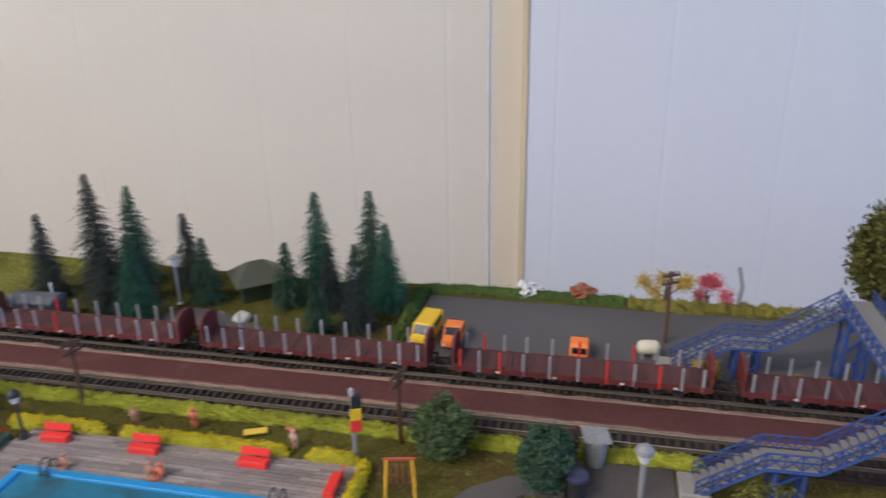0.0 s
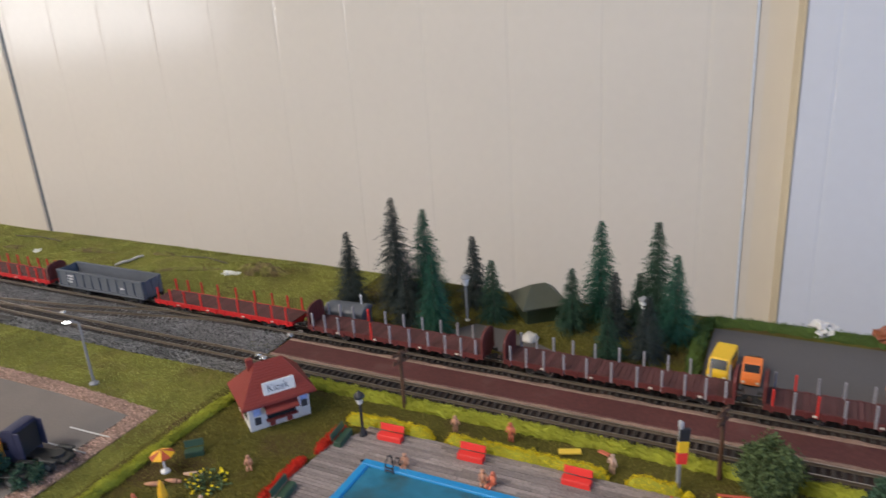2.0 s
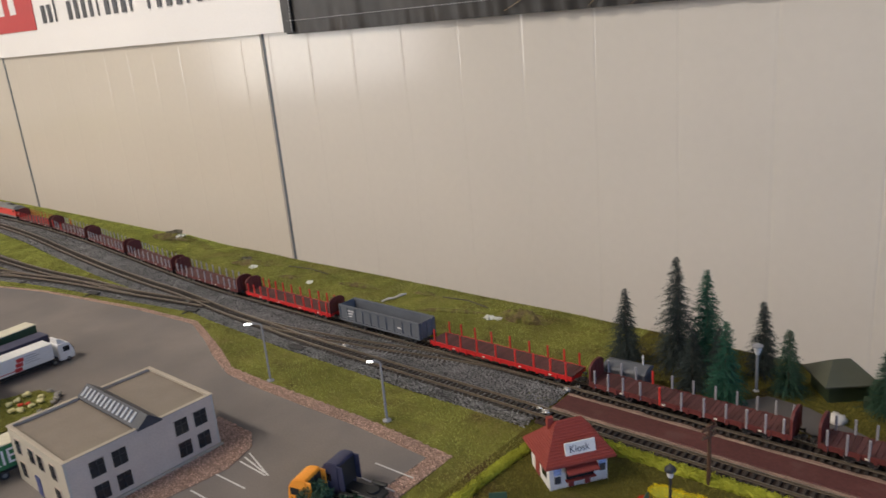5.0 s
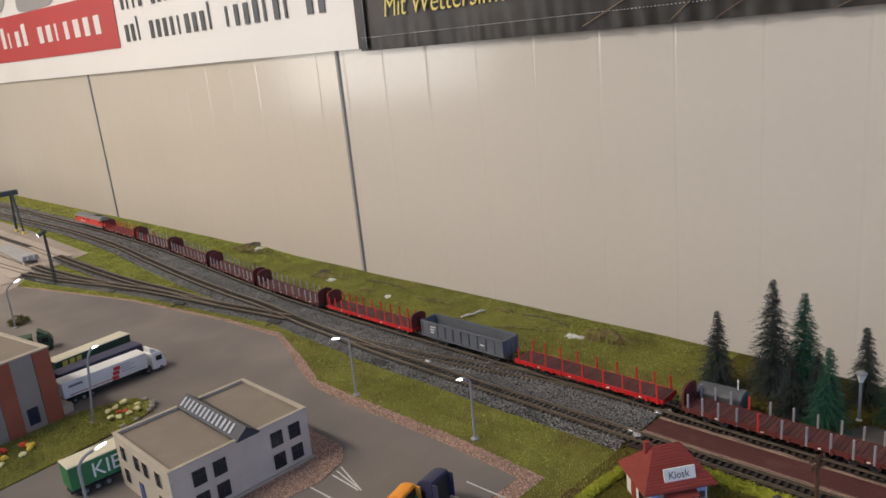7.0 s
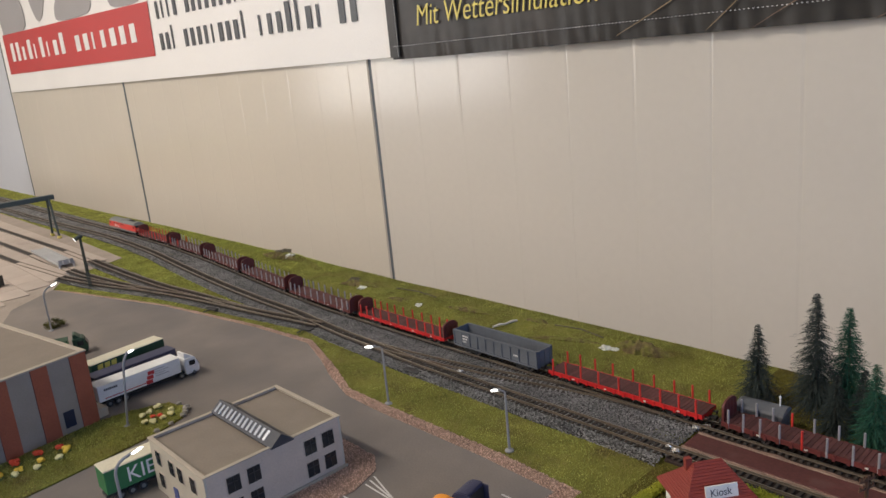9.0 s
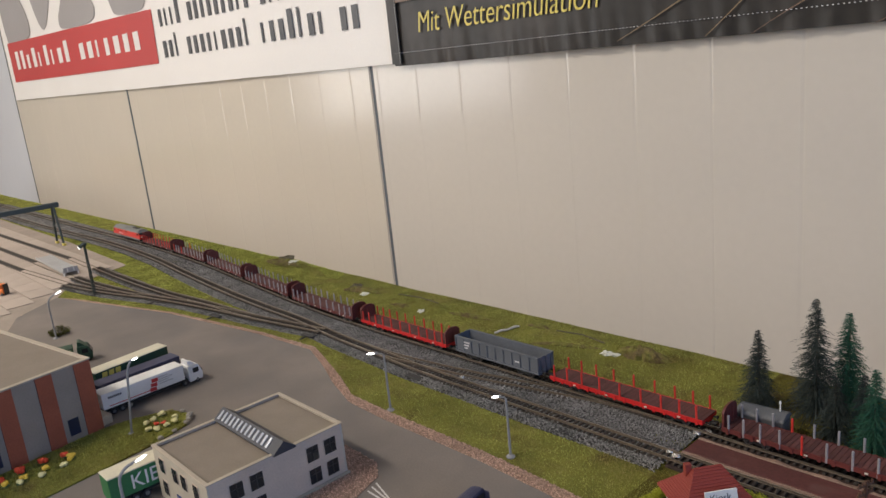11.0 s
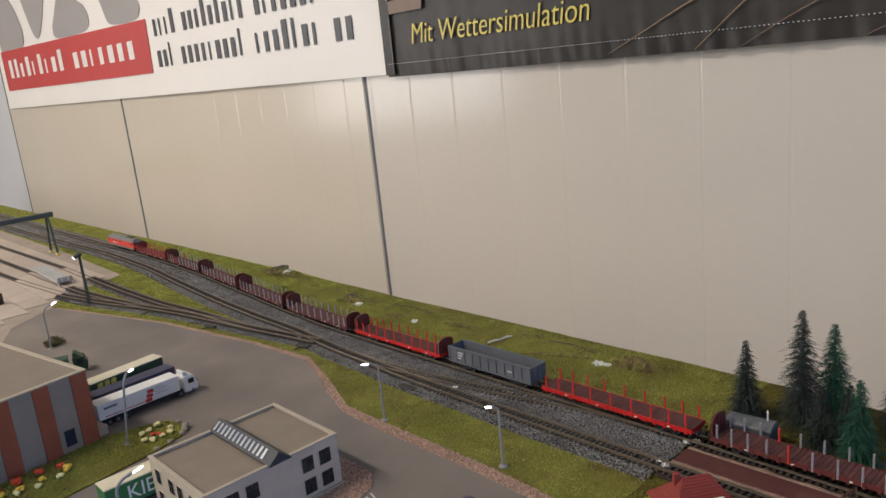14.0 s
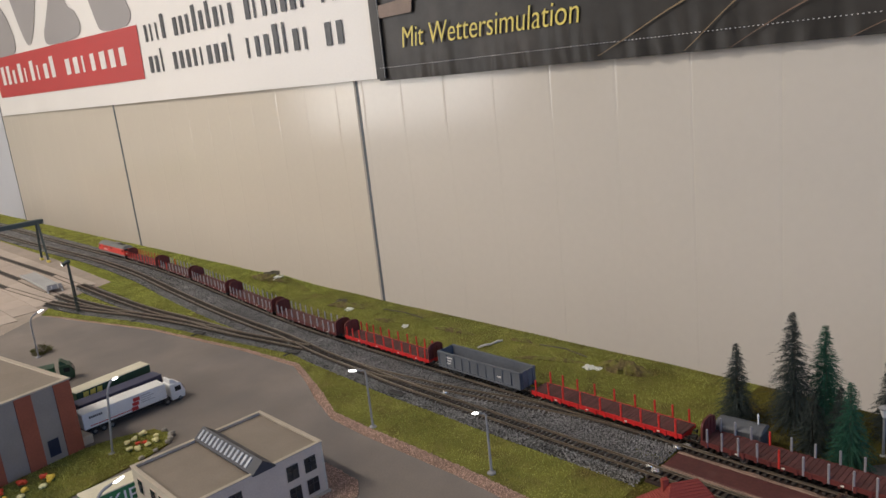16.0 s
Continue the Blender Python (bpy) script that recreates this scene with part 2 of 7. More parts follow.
def raw(name, verts, faces):
    """A mesh from numpy arrays; all faces have the same number of corners."""
    verts, faces = np.asarray(verts, np.float32), np.asarray(faces, np.int32)
    me = bpy.data.meshes.new(name)
    me.vertices.add(len(verts))
    me.vertices.foreach_set("co", verts.ravel())
    k = faces.shape[1]
    me.loops.add(faces.size)
    me.loops.foreach_set("vertex_index", faces.ravel())
    me.polygons.add(len(faces))
    me.polygons.foreach_set("loop_start", np.arange(0, faces.size, k, dtype=np.int32))
    me.update(calc_edges=True)
    return me


def write(name, text, size, material, parent, m, label="", squeeze=1.0, shear=0.0, weight=0.0):
    """Lettering in the built-in font, as a thin mesh."""
    cu = bpy.data.curves.new(name, "FONT")
    cu.shear, cu.offset = shear, -size * weight
    cu.body, cu.size, cu.extrude, cu.align_x, cu.align_y = text, size, size * 0.01, "LEFT", "BOTTOM_BASELINE"
    tmp = bpy.data.objects.new(name, cu)
    scene.collection.objects.link(tmp)
    bpy.context.view_layer.update()
    me = bpy.data.meshes.new_from_object(tmp.evaluated_get(bpy.context.evaluated_depsgraph_get()))
    bpy.data.objects.remove(tmp)
    me.transform(Matrix.Diagonal((squeeze, 1, 1, 1)))
    me.materials.clear()
    return part(name, me, material, parent, label, m=m)


def inside(px, py, poly):
    """Which of the points lie in a polygon."""
    hit = np.zeros(len(px), bool)
    for (x0, y0), (x1, y1) in zip(poly, poly[1:] + poly[:1]):
        cross = (y0 > py) != (y1 > py)
        with np.errstate(divide="ignore", invalid="ignore"):
            hit ^= cross & (px < (x1 - x0) * (py - y0) / (y1 - y0) + x0)
    return hit


def off_line(px, py, line):
    """How far the points lie from a line of points in plan."""
    best = np.full(len(px), 9.0)
    for (x0, y0), (x1, y1) in zip(line, line[1:]):
        dx, dy = x1 - x0, y1 - y0
        u = np.clip(((px - x0) * dx + (py - y0) * dy) / (dx * dx + dy * dy), 0, 1)
        best = np.minimum(best, np.hypot(px - x0 - u * dx, py - y0 - u * dy))
    return best


def smooth_line(line, step):
    """Even points along a smooth line through plan points, with their headings."""
    pts = [Vector(p) for p in line]
    fine = []
    for i in range(len(pts) - 1):
        a, b, c, d = pts[max(i - 1, 0)], pts[i], pts[i + 1], pts[min(i + 2, len(pts) - 1)]
        for k in range(24):
            u = k / 24
            fine.append(0.5 * ((2 * b) + (c - a) * u + (2 * a - 5 * b + 4 * c - d) * u * u + (3 * b - a - 3 * c + d) * u ** 3))
    fine.append(pts[-1])
    out, want, run = [], 0.0, 0.0
    for a, b in zip(fine, fine[1:]):
        seg = (b - a).length
        while seg > 1e-9 and want <= run + seg:
            out.append((a + (b - a) * ((want - run) / seg), math.atan2((b - a).y, (b - a).x)))
            want += step
        run += seg
    return out

# ---- the hall ----
FLOOR, WALL = -1.02, 0.9
X0, X1, Y0 = -4.7, 2.3, -4.0
solid("floor", B(X0 - 0.2, X1 + 0.2, Y0 - 0.2, WALL + 0.2, FLOOR - 0.1, FLOOR), "hall_floor", "plain grey concrete hall floor", "floor", kind="structure")
solid("ceiling", B(X0 - 0.2, X1 + 0.2, Y0 - 0.2, WALL + 0.2, CEIL, CEIL + 0.1), "hall_ceiling", "white hall ceiling", "ceiling", kind="structure")
solid("wall_south", B(X0, X1, Y0 - 0.1, Y0, FLOOR, CEIL), "hall_wall", "plain off-white hall wall", "wall", kind="structure")
bm = bmesh.new()
for y0, y1, z0, z1 in ((Y0 - 0.1, -2.9, FLOOR, CEIL), (-1.2, WALL + 0.1, FLOOR, CEIL), (-2.9, -1.2, FLOOR, -0.1), (-2.9, -1.2, 1.7, CEIL)):
    box(bm, X0 - 0.1, X0, y0, y1, z0, z1)
solid("wall_west", bm, "hall_wall", "plain off-white hall end wall with a window opening", "wall", kind="structure")
win = thing("window_2", "upright window in the far hall end wall", "window", kind="structure")
for y0, y1, z0, z1 in ((-2.9, -2.86, -0.1, 1.7), (-1.24, -1.2, -0.1, 1.7), (-2.86, -1.24, -0.1, -0.06), (-2.86, -1.24, 1.66, 1.7)):
    part("window_frame", B(X0 - 0.07, X0 - 0.02, y0, y1, z0, z1), "steel", win)
bm = bmesh.new()
for y0, y1, z0, z1 in ((Y0, -1.3, FLOOR, CEIL), (0.5, WALL + 0.1, FLOOR, CEIL), (-1.3, 0.5, FLOOR, -0.35), (-1.3, 0.5, 1.25, CEIL)):
    box(bm, X1, X1 + 0.1, y0, y1, z0, z1)
solid("wall_east", bm, "hall_wall", "plain off-white hall end wall with a window opening", "wall", kind="structure")
win = thing("window_1", "large window in the hall end wall", "window", kind="structure")
for a in ((-1.3, -1.26), (-0.42, -0.38), (0.46, 0.5)):
    part("window_frame", B(X1 + 0.02, X1 + 0.07, a[0], a[1], -0.35, 1.25), "steel", win)
for a in ((-0.35, -0.31), (1.21, 1.25)):
    part("window_frame", B(X1 + 0.02, X1 + 0.07, -1.26, 0.46, a[0], a[1]), "steel", win)

wall = thing("wall_north", "cream sandwich-panel hall wall with fine vertical grooves", "wall", kind="structure")
JOINTS = [-4.7, -3.70, -2.487, -1.340, -0.235, 0.90, 2.03, 2.4]
for i, (a, b) in enumerate(zip(JOINTS, JOINTS[1:])):
    a, b = -0.2180 if i == 4 else a + 0.0035, b - 0.0035
    poly = [(a, WALL + 0.06), (a, WALL - (0.017 if i >= 4 else -0.003)), (a + 0.003, WALL - (0.02 if i >= 4 else 0))]
    front = WALL - (0.02 if i >= 4 else 0)
    for j in range(11, -1, -1):
        g = b + 0.0035 - 0.063 - 0.1025 * j
        if g < a + 0.012:
            continue
        w, dip = 0.0030 + 0.0009 * math.sin(i * 5 + j * 2.3), 0.00034
        poly += [(g + w * u / 4, front + dip * 0.5 * (1 + math.cos(math.pi * u / 4))) for u in range(-4, 5)]
    poly += [(b - 0.003, front), (b, front + 0.003), (b, WALL + 0.06)]
    part("panel", prism(bmesh.new(), poly, FLOOR, CEIL), "panel_white" if i == 0 or i >= 4 else "panel_pale" if i == 3 else "panel", wall)
for x in JOINTS[1:-1]:
    if x == -0.235:
        continue
    part("joint", B(x - (0.0037 if x > -2 else 0.0046), x + (0.0037 if x > -2 else 0.0046), WALL + (0.002 if x > -2 else -0.0006) - (0.02 if x > 0 else 0), WALL + 0.06, FLOOR, CEIL), "joint" if x < -1 else "foam", wall)
UPRIGHT = Matrix(((0, 1, 0, 0), (0, 0, 1, 0), (CEIL - FLOOR, 0, 0, FLOOR), (0, 0, 0, 1)))
part("joint_cover", sweep(bmesh.new(), [(-0.2470, WALL - 0.0004), (-0.2400, WALL - 0.0008), (-0.2330, WALL - 0.0012), (-0.2285, WALL - 0.0016), (-0.2237, WALL - 0.0022), (-0.2237, WALL - 0.0003), (-0.2470, WALL - 0.0003)], 0, 1), "panel", wall, m=UPRIGHT)
part("joint_cover", sweep(bmesh.new(), [(-0.2237, WALL - 0.0024), (-0.2205, WALL - 0.0135), (-0.2190, WALL - 0.0185), (-0.2172, WALL - 0.0212), (-0.2160, WALL - 0.0214), (-0.2160, WALL - 0.0203), (-0.2235, WALL - 0.0003)], 0, 1), "foam", wall, "yellowed foam strip over a panel joint", m=UPRIGHT)
part("joint_cover", B(-0.2580, -0.2555, WALL - 0.0012, WALL - 0.0003, FLOOR, CEIL), mat("tape_blue", (0.56, 0.60, 0.66), 0.5), wall, "thin pale blue line")

for lx, ly, _ in LUMINAIRES:
    lamp = thing("ceiling_light", "long lit fluorescent batten under the ceiling", "light", "ceiling lights", m=pose(lx, ly, CEIL))
    part("housing", B(-0.75, 0.75, -0.05, 0.05, -0.05, 0, 0.006), "steel", lamp)
    part("tube", T([(-0.7, 0, -0.065), (0.7, 0, -0.065)], 0.013, 10), "tube", lamp)

# ---- banners on the wall ----
def hanging(x0, x1, low0, low1, high, y, waves, seedy, nx=120, gather=0.0):
    """A hanging sheet with a thickness, soft waves and a slightly uneven hem."""
    bm = bmesh.new()
    nz = 26
    rows = []
    for back in (0, 1):
        grid = []
        for i in range(nx + 1):
            u = i / nx
            x = x0 + (x1 - x0) * u
            low = low0 + (low1 - low0) * u + waves * 0.5 * noise.noise(Vector((x * 3.1, seedy, 0)))
            col = []
            for j in range(nz + 1):
                v = (j / nz) ** 2
                z = low + (high - low) * v
                d = waves * (1 - 0.7 * v) * noise.noise(Vector((x * 5, z * 2, seedy))) + waves * 0.5 * (1 - v) ** 6 * noise.noise(Vector((x * 30, 0, seedy))) + gather * (1 - v) ** 22 * noise.noise(Vector((x * 62 + z * 9, z * 8, seedy + 2)))
                col.append(bm.verts.new((x, y + d + back * 0.0014, z)))
            grid.append(col)
        for i in range(nx):
            for j in range(nz):
                q = (grid[i][j], grid[i + 1][j], grid[i + 1][j + 1], grid[i][j + 1])
                bm.faces.new(q if not back else q[::-1])
        rows.append(grid)
    a, b = rows
    bm.normal_update()
    for i in range(nx):
        bm.faces.new((a[i][0], b[i][0], b[i + 1][0], a[i + 1][0]))
        bm.faces.new((a[i][nz], a[i + 1][nz], b[i + 1][nz], b[i][nz]))
    for j in range(nz):
        bm.faces.new((a[0][j], a[0][j + 1], b[0][j + 1], b[0][j]))
        bm.faces.new((a[nx][j], b[nx][j], b[nx][j + 1], a[nx][j + 1]))
    bm.normal_update()
    for e in bm.edges:
        if len(e.link_faces) == 2 and e.link_faces[0].normal.angle(e.link_faces[1].normal, 0) > 0.8:
            e.smooth = False
    return bm


ONWALL = Matrix.Rotation(radians(90), 4, "X")
ban = thing("advert_banner", "white vinyl advertising banner with red box and grey logo shapes", "banner")
part("sheet", hanging(-3.66, -1.268, 0.290, 0.264, 1.05, 0.8935, 0.0013, 3.0), "banner_white", ban, smooth=True)
YB = 0.8918
part("red_box", prism(bmesh.new(), [(-3.60, 0.357), (-2.208, 0.331), (-2.200, 0.464), (-3.60, 0.504)], 0, 0.0006), "print_red", ban, "red box with white bars", m=pose(0, YB, 0) @ ONWALL)


def rounded(points):
    """A closed outline with soft corners through the points."""
    pts, out = [Vector(p) for p in points], []
    for i in range(len(pts)):
        a, b, c, d = pts[i - 1], pts[i], pts[(i + 1) % len(pts)], pts[(i + 2) % len(pts)]
        for k in range(6):
            u = k / 6
            out.append(tuple(b + 0.4 * u * (1 - u) * ((1 - u) * (c - a) - u * (d - b)) + (c - b) * (3 * u * u - 2 * u ** 3)))
    return out


for poly in ([(-3.58, 0.506), (-3.30, 0.500), (-3.262, 0.551), (-3.31, 0.63), (-3.40, 0.72), (-3.44, 0.95), (-3.58, 0.95)],
             [(-3.114, 0.508), (-3.06, 0.522), (-2.989, 0.585), (-2.90, 0.70), (-2.86, 0.95), (-3.34, 0.95), (-3.24, 0.72), (-3.16, 0.554)],
             [(-2.905, 0.489), (-2.645, 0.482), (-2.592, 0.511), (-2.618, 0.553), (-2.675, 0.585), (-2.66, 0.70), (-2.62, 0.95), (-2.80, 0.95), (-2.80, 0.66), (-2.873, 0.57), (-2.925, 0.525)],
             [(-2.425, 0.476), (-2.262, 0.470), (-2.222, 0.498), (-2.242, 0.55), (-2.22, 0.72), (-2.25, 0.95), (-2.56, 0.95), (-2.53, 0.68), (-2.467, 0.510)]):
    part("logo_shape", prism(bmesh.new(), rounded(poly), 0, 0.0006), "print_grey", ban, "grey logo shape", m=pose(0, YB + 0.0003, 0) @ ONWALL)
random.seed(11)


def bars(parent, x0, x1, z0, slope, height, words, material, y):
    """Lettering that is not spelt out: bars of its size, letter by letter."""
    total = sum(words) + len(words) - 1
    w = (x1 - x0) / total
    x = x0
    for word in words:
        for _ in range(word):
            h = height * random.choice((0.72, 0.72, 0.72, 1.0))
            ww = w * random.choice((0.22, 0.42, 0.5, 0.5, 0.55))
            z = z0 + slope * (x - x0)
            part("letter_bar", prism(bmesh.new(), [(x, z), (x + ww, z), (x + ww, z + h), (x, z + h)], 0, 0.0006), material, parent, m=pose(0, y, 0) @ ONWALL)
            x += w
        x += w


bars(ban, -3.52, -2.27, 0.400, -0.022, 0.066, (9, 7), "print_white", YB - 0.0008)
bars(ban, -2.163, -1.328, 0.342, -0.0155, 0.055, (3, 9, 7, 2), "print_black", YB)
bars(ban, -2.160, -1.330, 0.417, -0.0175, 0.056, (4, 9, 7, 2), "print_black", YB)
part("hem", hanging(-3.66, -1.268, 0.2895, 0.2635, 0.312, 0.8926, 0.0011, 3.0, 90), "banner_white", ban, "folded hem along the lower edge", smooth=True)

dark = thing("event_banner", "dark vinyl banner with yellow lettering and stitched hem", "banner")
part("sheet", hanging(-1.262, 0.55, 0.259, 0.238, 1.05, 0.8905, 0.0022, 8.0, 460, 0.0050), "banner_dark", dark, smooth=True)
write("lettering", "Mit Wettersimulation", 0.0455, "print_yellow", dark, pose(-1.193, 0.8880, 0.3065) @ Matrix.Rotation(radians(90), 4, "X") @ pose(0, 0, 0, 0, 0, -0.6), "yellow lettering", 0.86, 0.16, 0.008)
bm = bmesh.new()
for k in range(360):
    x = -1.25 + k * 0.0050
    z = 0.279 - 0.0115 * (x + 1.26)
    box(bm, x, x + 0.0015, 0.8865, 0.8874, z, z + 0.0008)
part("stitching", bm, "print_white", dark, "white stitched seam")
for line, mm in (([(-0.824, 0.259), (-0.774, 0.280), (-0.711, 0.307), (-0.60, 0.345), (-0.45, 0.388)], "print_ochre"), ([(-0.708, 0.254), (-0.686, 0.271), (-0.647, 0.301), (-0.57, 0.352), (-0.47, 0.41)], "print_ochre"),
                 ([(-0.655, 0.252), (-0.62, 0.270), (-0.572, 0.291), (-0.46, 0.334), (-0.3, 0.385)], "print_rust"), ([(-0.535, 0.250), (-0.505, 0.262), (-0.40, 0.30), (-0.2, 0.36)], "print_rust"), ([(-0.40, 0.248), (-0.25, 0.295), (0.0, 0.36)], "print_rust")):
    low = [(p.x, p.y) for p, _ in smooth_line(line, 0.012)]
    wide = [0.0006 + 0.0022 * min(1, k / len(low) * 1.6) for k in range(len(low))]
    part("printed_line", prism(bmesh.new(), low + [(x - w * 0.4, z + w) for (x, z), w in list(zip(low, wide))[::-1]], 0, 0.0004), mm, dark, "faint printed line", m=pose(0, 0.8868, 0) @ ONWALL)
part("side_hem", B(-1.2615, -1.2385, 0.8866, 0.8876, 0.262, 0.60), "banner_dark", dark, "sewn side hem")
bm = bmesh.new()
for k in range(60):
    box(bm, -1.2402, -1.2394, 0.8858, 0.8866, 0.264 + k * 0.005, 0.2655 + k * 0.005)
part("stitching", bm, "print_white", dark, "white stitched seam")
part("printed_patch", prism(bmesh.new(), [(-1.25, 0.357), (-1.16, 0.357), (-1.155, 0.380), (-1.25, 0.376)], 0, 0.0004), "print_rust", dark, m=pose(0, 0.8872, 0) @ ONWALL)

# ---- the layout boards ----
EDGE = 0.612
JOIN = -0.505
TRAIN = [(1.0, 0.500), (0.4, 0.497), (-0.1, 0.4945), (-0.5, 0.4955), (-0.87, 0.4965), (-1.0, 0.502), (-1.17, 0.518), (-1.3, 0.530), (-1.44, 0.538), (-1.62, 0.541), (-1.9, 0.539), (-2.6, 0.538), (-3.8, 0.538)]
SECOND = [(1.0, 0.456), (0.4, 0.455), (-0.1, 0.4535), (-0.5, 0.4535), (-0.72, 0.4535), (-0.79, 0.456), (-0.875, 0.4605), (-0.957, 0.468), (-1.04, 0.4705), (-1.14, 0.476), (-1.28, 0.488), (-1.45, 0.504), (-1.65, 0.510), (-1.9, 0.503), (-2.25, 0.497), (-3.8, 0.496)]
YARD_A = [(-0.90, 0.459), (-0.958, 0.450), (-1.012, 0.441), (-1.077, 0.432), (-1.138, 0.422), (-1.202, 0.4085), (-1.30, 0.382), (-1.41, 0.361)]
YARD_B = [(-1.0, 0.4425), (-1.05, 0.4385), (-1.118, 0.435), (-1.19, 0.4280), (-1.244, 0.4255), (-1.31, 0.424), (-1.40, 0.424), (-1.47, 0.425)]
YARD_C = [(-1.17, 0.4145), (-1.202, 0.408), (-1.248, 0.401), (-1.308, 0.393), (-1.379, 0.386), (-1.44, 0.3835)]
LOT = [(-0.535, 0.376), (-0.60, 0.379), (-0.70, 0.378), (-0.745, 0.380), (-0.79, 0.395), (-0.825, 0.410), (-0.872, 0.4265), (-0.96, 0.420), (-1.13, 0.394), (-1.25, 0.361), (-1.352, 0.334), (-1.30, 0.272), (-1.235, 0.245), (-1.18, 0.10), (-0.535, 0.10)]
BORDER = [(-0.523, 0.386), (-0.60, 0.390), (-0.70, 0.389), (-0.755, 0.390), (-0.793, 0.406), (-0.83, 0.419), (-0.874, 0.4335), (-0.96, 0.426), (-1.13, 0.399), (-1.25, 0.3655), (-1.31, 0.350), (-1.352, 0.335), (-1.301, 0.273), (-1.236, 0.246), (-1.181, 0.10), (-0.521, 0.10)]
APRON = [(-1.40, 0.362), (-1.45, 0.463), (-1.763, 0.474), (-2.19, 0.475), (-3.0, 0.473), (-3.0, 0.10), (-1.18, 0.10), (-1.235, 0.245), (-1.30, 0.272), (-1.352, 0.334)]
POOLDECK = [(-0.409, 0.397), (-0.399, 0.4115), (-0.236, 0.4155), (-0.236, 0.30), (-0.424, 0.30), (-0.416, 0.336)]
FARLOT = [(-0.247, 0.514), (-0.247, 0.592), (0.6, 0.592), (0.6, 0.514)]


def hills(x, y):
    """The height of the grassed ground."""
    h = 0.0007 * noise.noise(Vector((x * 14, y * 14, 0)))
    for cx, cy, r, ry, k in ((-0.590, 0.594, 0.045, 0.012, 0.0030), (-0.70, 0.585, 0.09, 0.02, 0.003), (-0.98, 0.57, 0.06, 0.018, 0.004), (-1.18, 0.594, 0.06, 0.016, 0.008),
                             (-0.86, 0.575, 0.05, 0.02, 0.003), (-1.5, 0.59, 0.3, 0.02, 0.003)):
        h += k * math.exp(-((x - cx) / r) ** 2 - ((y - cy) / ry) ** 2) * (1 + 0.5 * noise.noise(Vector((x * 60, y * 60, 3))))
    if x > -0.3 and y > 0.588:
        h += 0.004 * min(1, (y - 0.588) / 0.006) * min(1, (x + 0.3) / 0.04)
    return h


def back_edge(x):
    """Where the boards end towards the wall."""
    return float(np.interp(x, (-0.5, -0.27), (0.612, 0.6005)))


def ground(x0, x1, y1, material, name, label):
    step = 0.006
    xs, ys = np.arange(x0, x1 + 1e-6, (x1 - x0) / round((x1 - x0) / step)), np.arange(0.06, y1 + 1e-6, (y1 - 0.06) / round((y1 - 0.06) / step))
    v = [(x, y, hills(x, y)) for x in xs for y in [0.06 + (yy - 0.06) * (back_edge(x) - 0.06) / (y1 - 0.06) for yy in ys]]
    k = len(ys)
    f = [(i * k + j, (i + 1) * k + j, (i + 1) * k + j + 1, i * k + j + 1) for i in range(len(xs) - 1) for j in range(k - 1)]
    me = raw(name, v, f)
    me.polygons.foreach_set("use_smooth", [True] * len(me.polygons))
    return tagged(part(name, me, material), label, "ground", kind="structure")


ground(-3.9, JOIN, EDGE, "soil_left", "ground", "bright green flocked model-railway ground")
ground(JOIN, 0.95, EDGE, "soil_right", "ground", "olive flocked model-railway ground of the next board")
for a, b, e in ((-3.9, JOIN - 0.0006, EDGE), (JOIN + 0.0006, 0.95, 0.6005)):
    t = thing("layout_board", "wooden model-railway board on legs", "board", "layout boards")
    part("top", B(a, b, 0.06, e - 0.001, -0.022, -0.006), "wood", t)
    part("rail", B(a, b, e - 0.02, e - 0.001, -0.11, -0.022), "wood", t)
    part("rail", B(a, b, 0.06, 0.08, -0.11, -0.022), "wood", t)
    for x in (a + 0.06, b - 0.11):
        for y in (0.085, e - 0.07):
            part("leg", B(x, x + 0.045, y, y + 0.045, FLOOR, -0.022), "wood", t)

solid("road", prism(bmesh.new(), LOT, -0.004, 0.0012), "lot", "grey-brown card forecourt of the factory", "forecourt", kind="structure")
solid("pavement", prism(bmesh.new(), BORDER, -0.004, 0.0006), "chip_bed", "red-brown gravel border round the forecourt", "gravel border", kind="structure")
solid("car_park", prism(bmesh.new(), FARLOT, -0.004, 0.0012), "lot_far", "plain grey car park behind the railway", "car park", kind="structure")

# slabs of the loading yard
apron = thing("pavement", "pale concrete slabs of the loading yard", "loading yard", kind="structure")
part("bed", prism(bmesh.new(), APRON, -0.004, 0.0008), "slab_bed", apron)
random.seed(5)
slab_mesh = finish(B(-0.0256, 0.0256, -0.0169, 0.0169, 0, 0.0012, 0.0004), "slab")
slab_mesh.materials.append(M["slab"])
for i in range(24):
    for j in range(11):
        cx, cy = -1.20 - i * 0.052 + (j % 2) * 0.026, 0.118 + j * 0.0345
        corners = np.array([(cx + a, cy + b) for a in (-0.02, 0.02) for b in (-0.013, 0.013)])
        if inside(corners[:, 0], corners[:, 1], APRON).all():
            part("slab", slab_mesh, "slab", apron, m=pose(cx, cy, 0.0006, random.uniform(-0.1, 0.1), 0, random.uniform(-0.3, 0.3)))

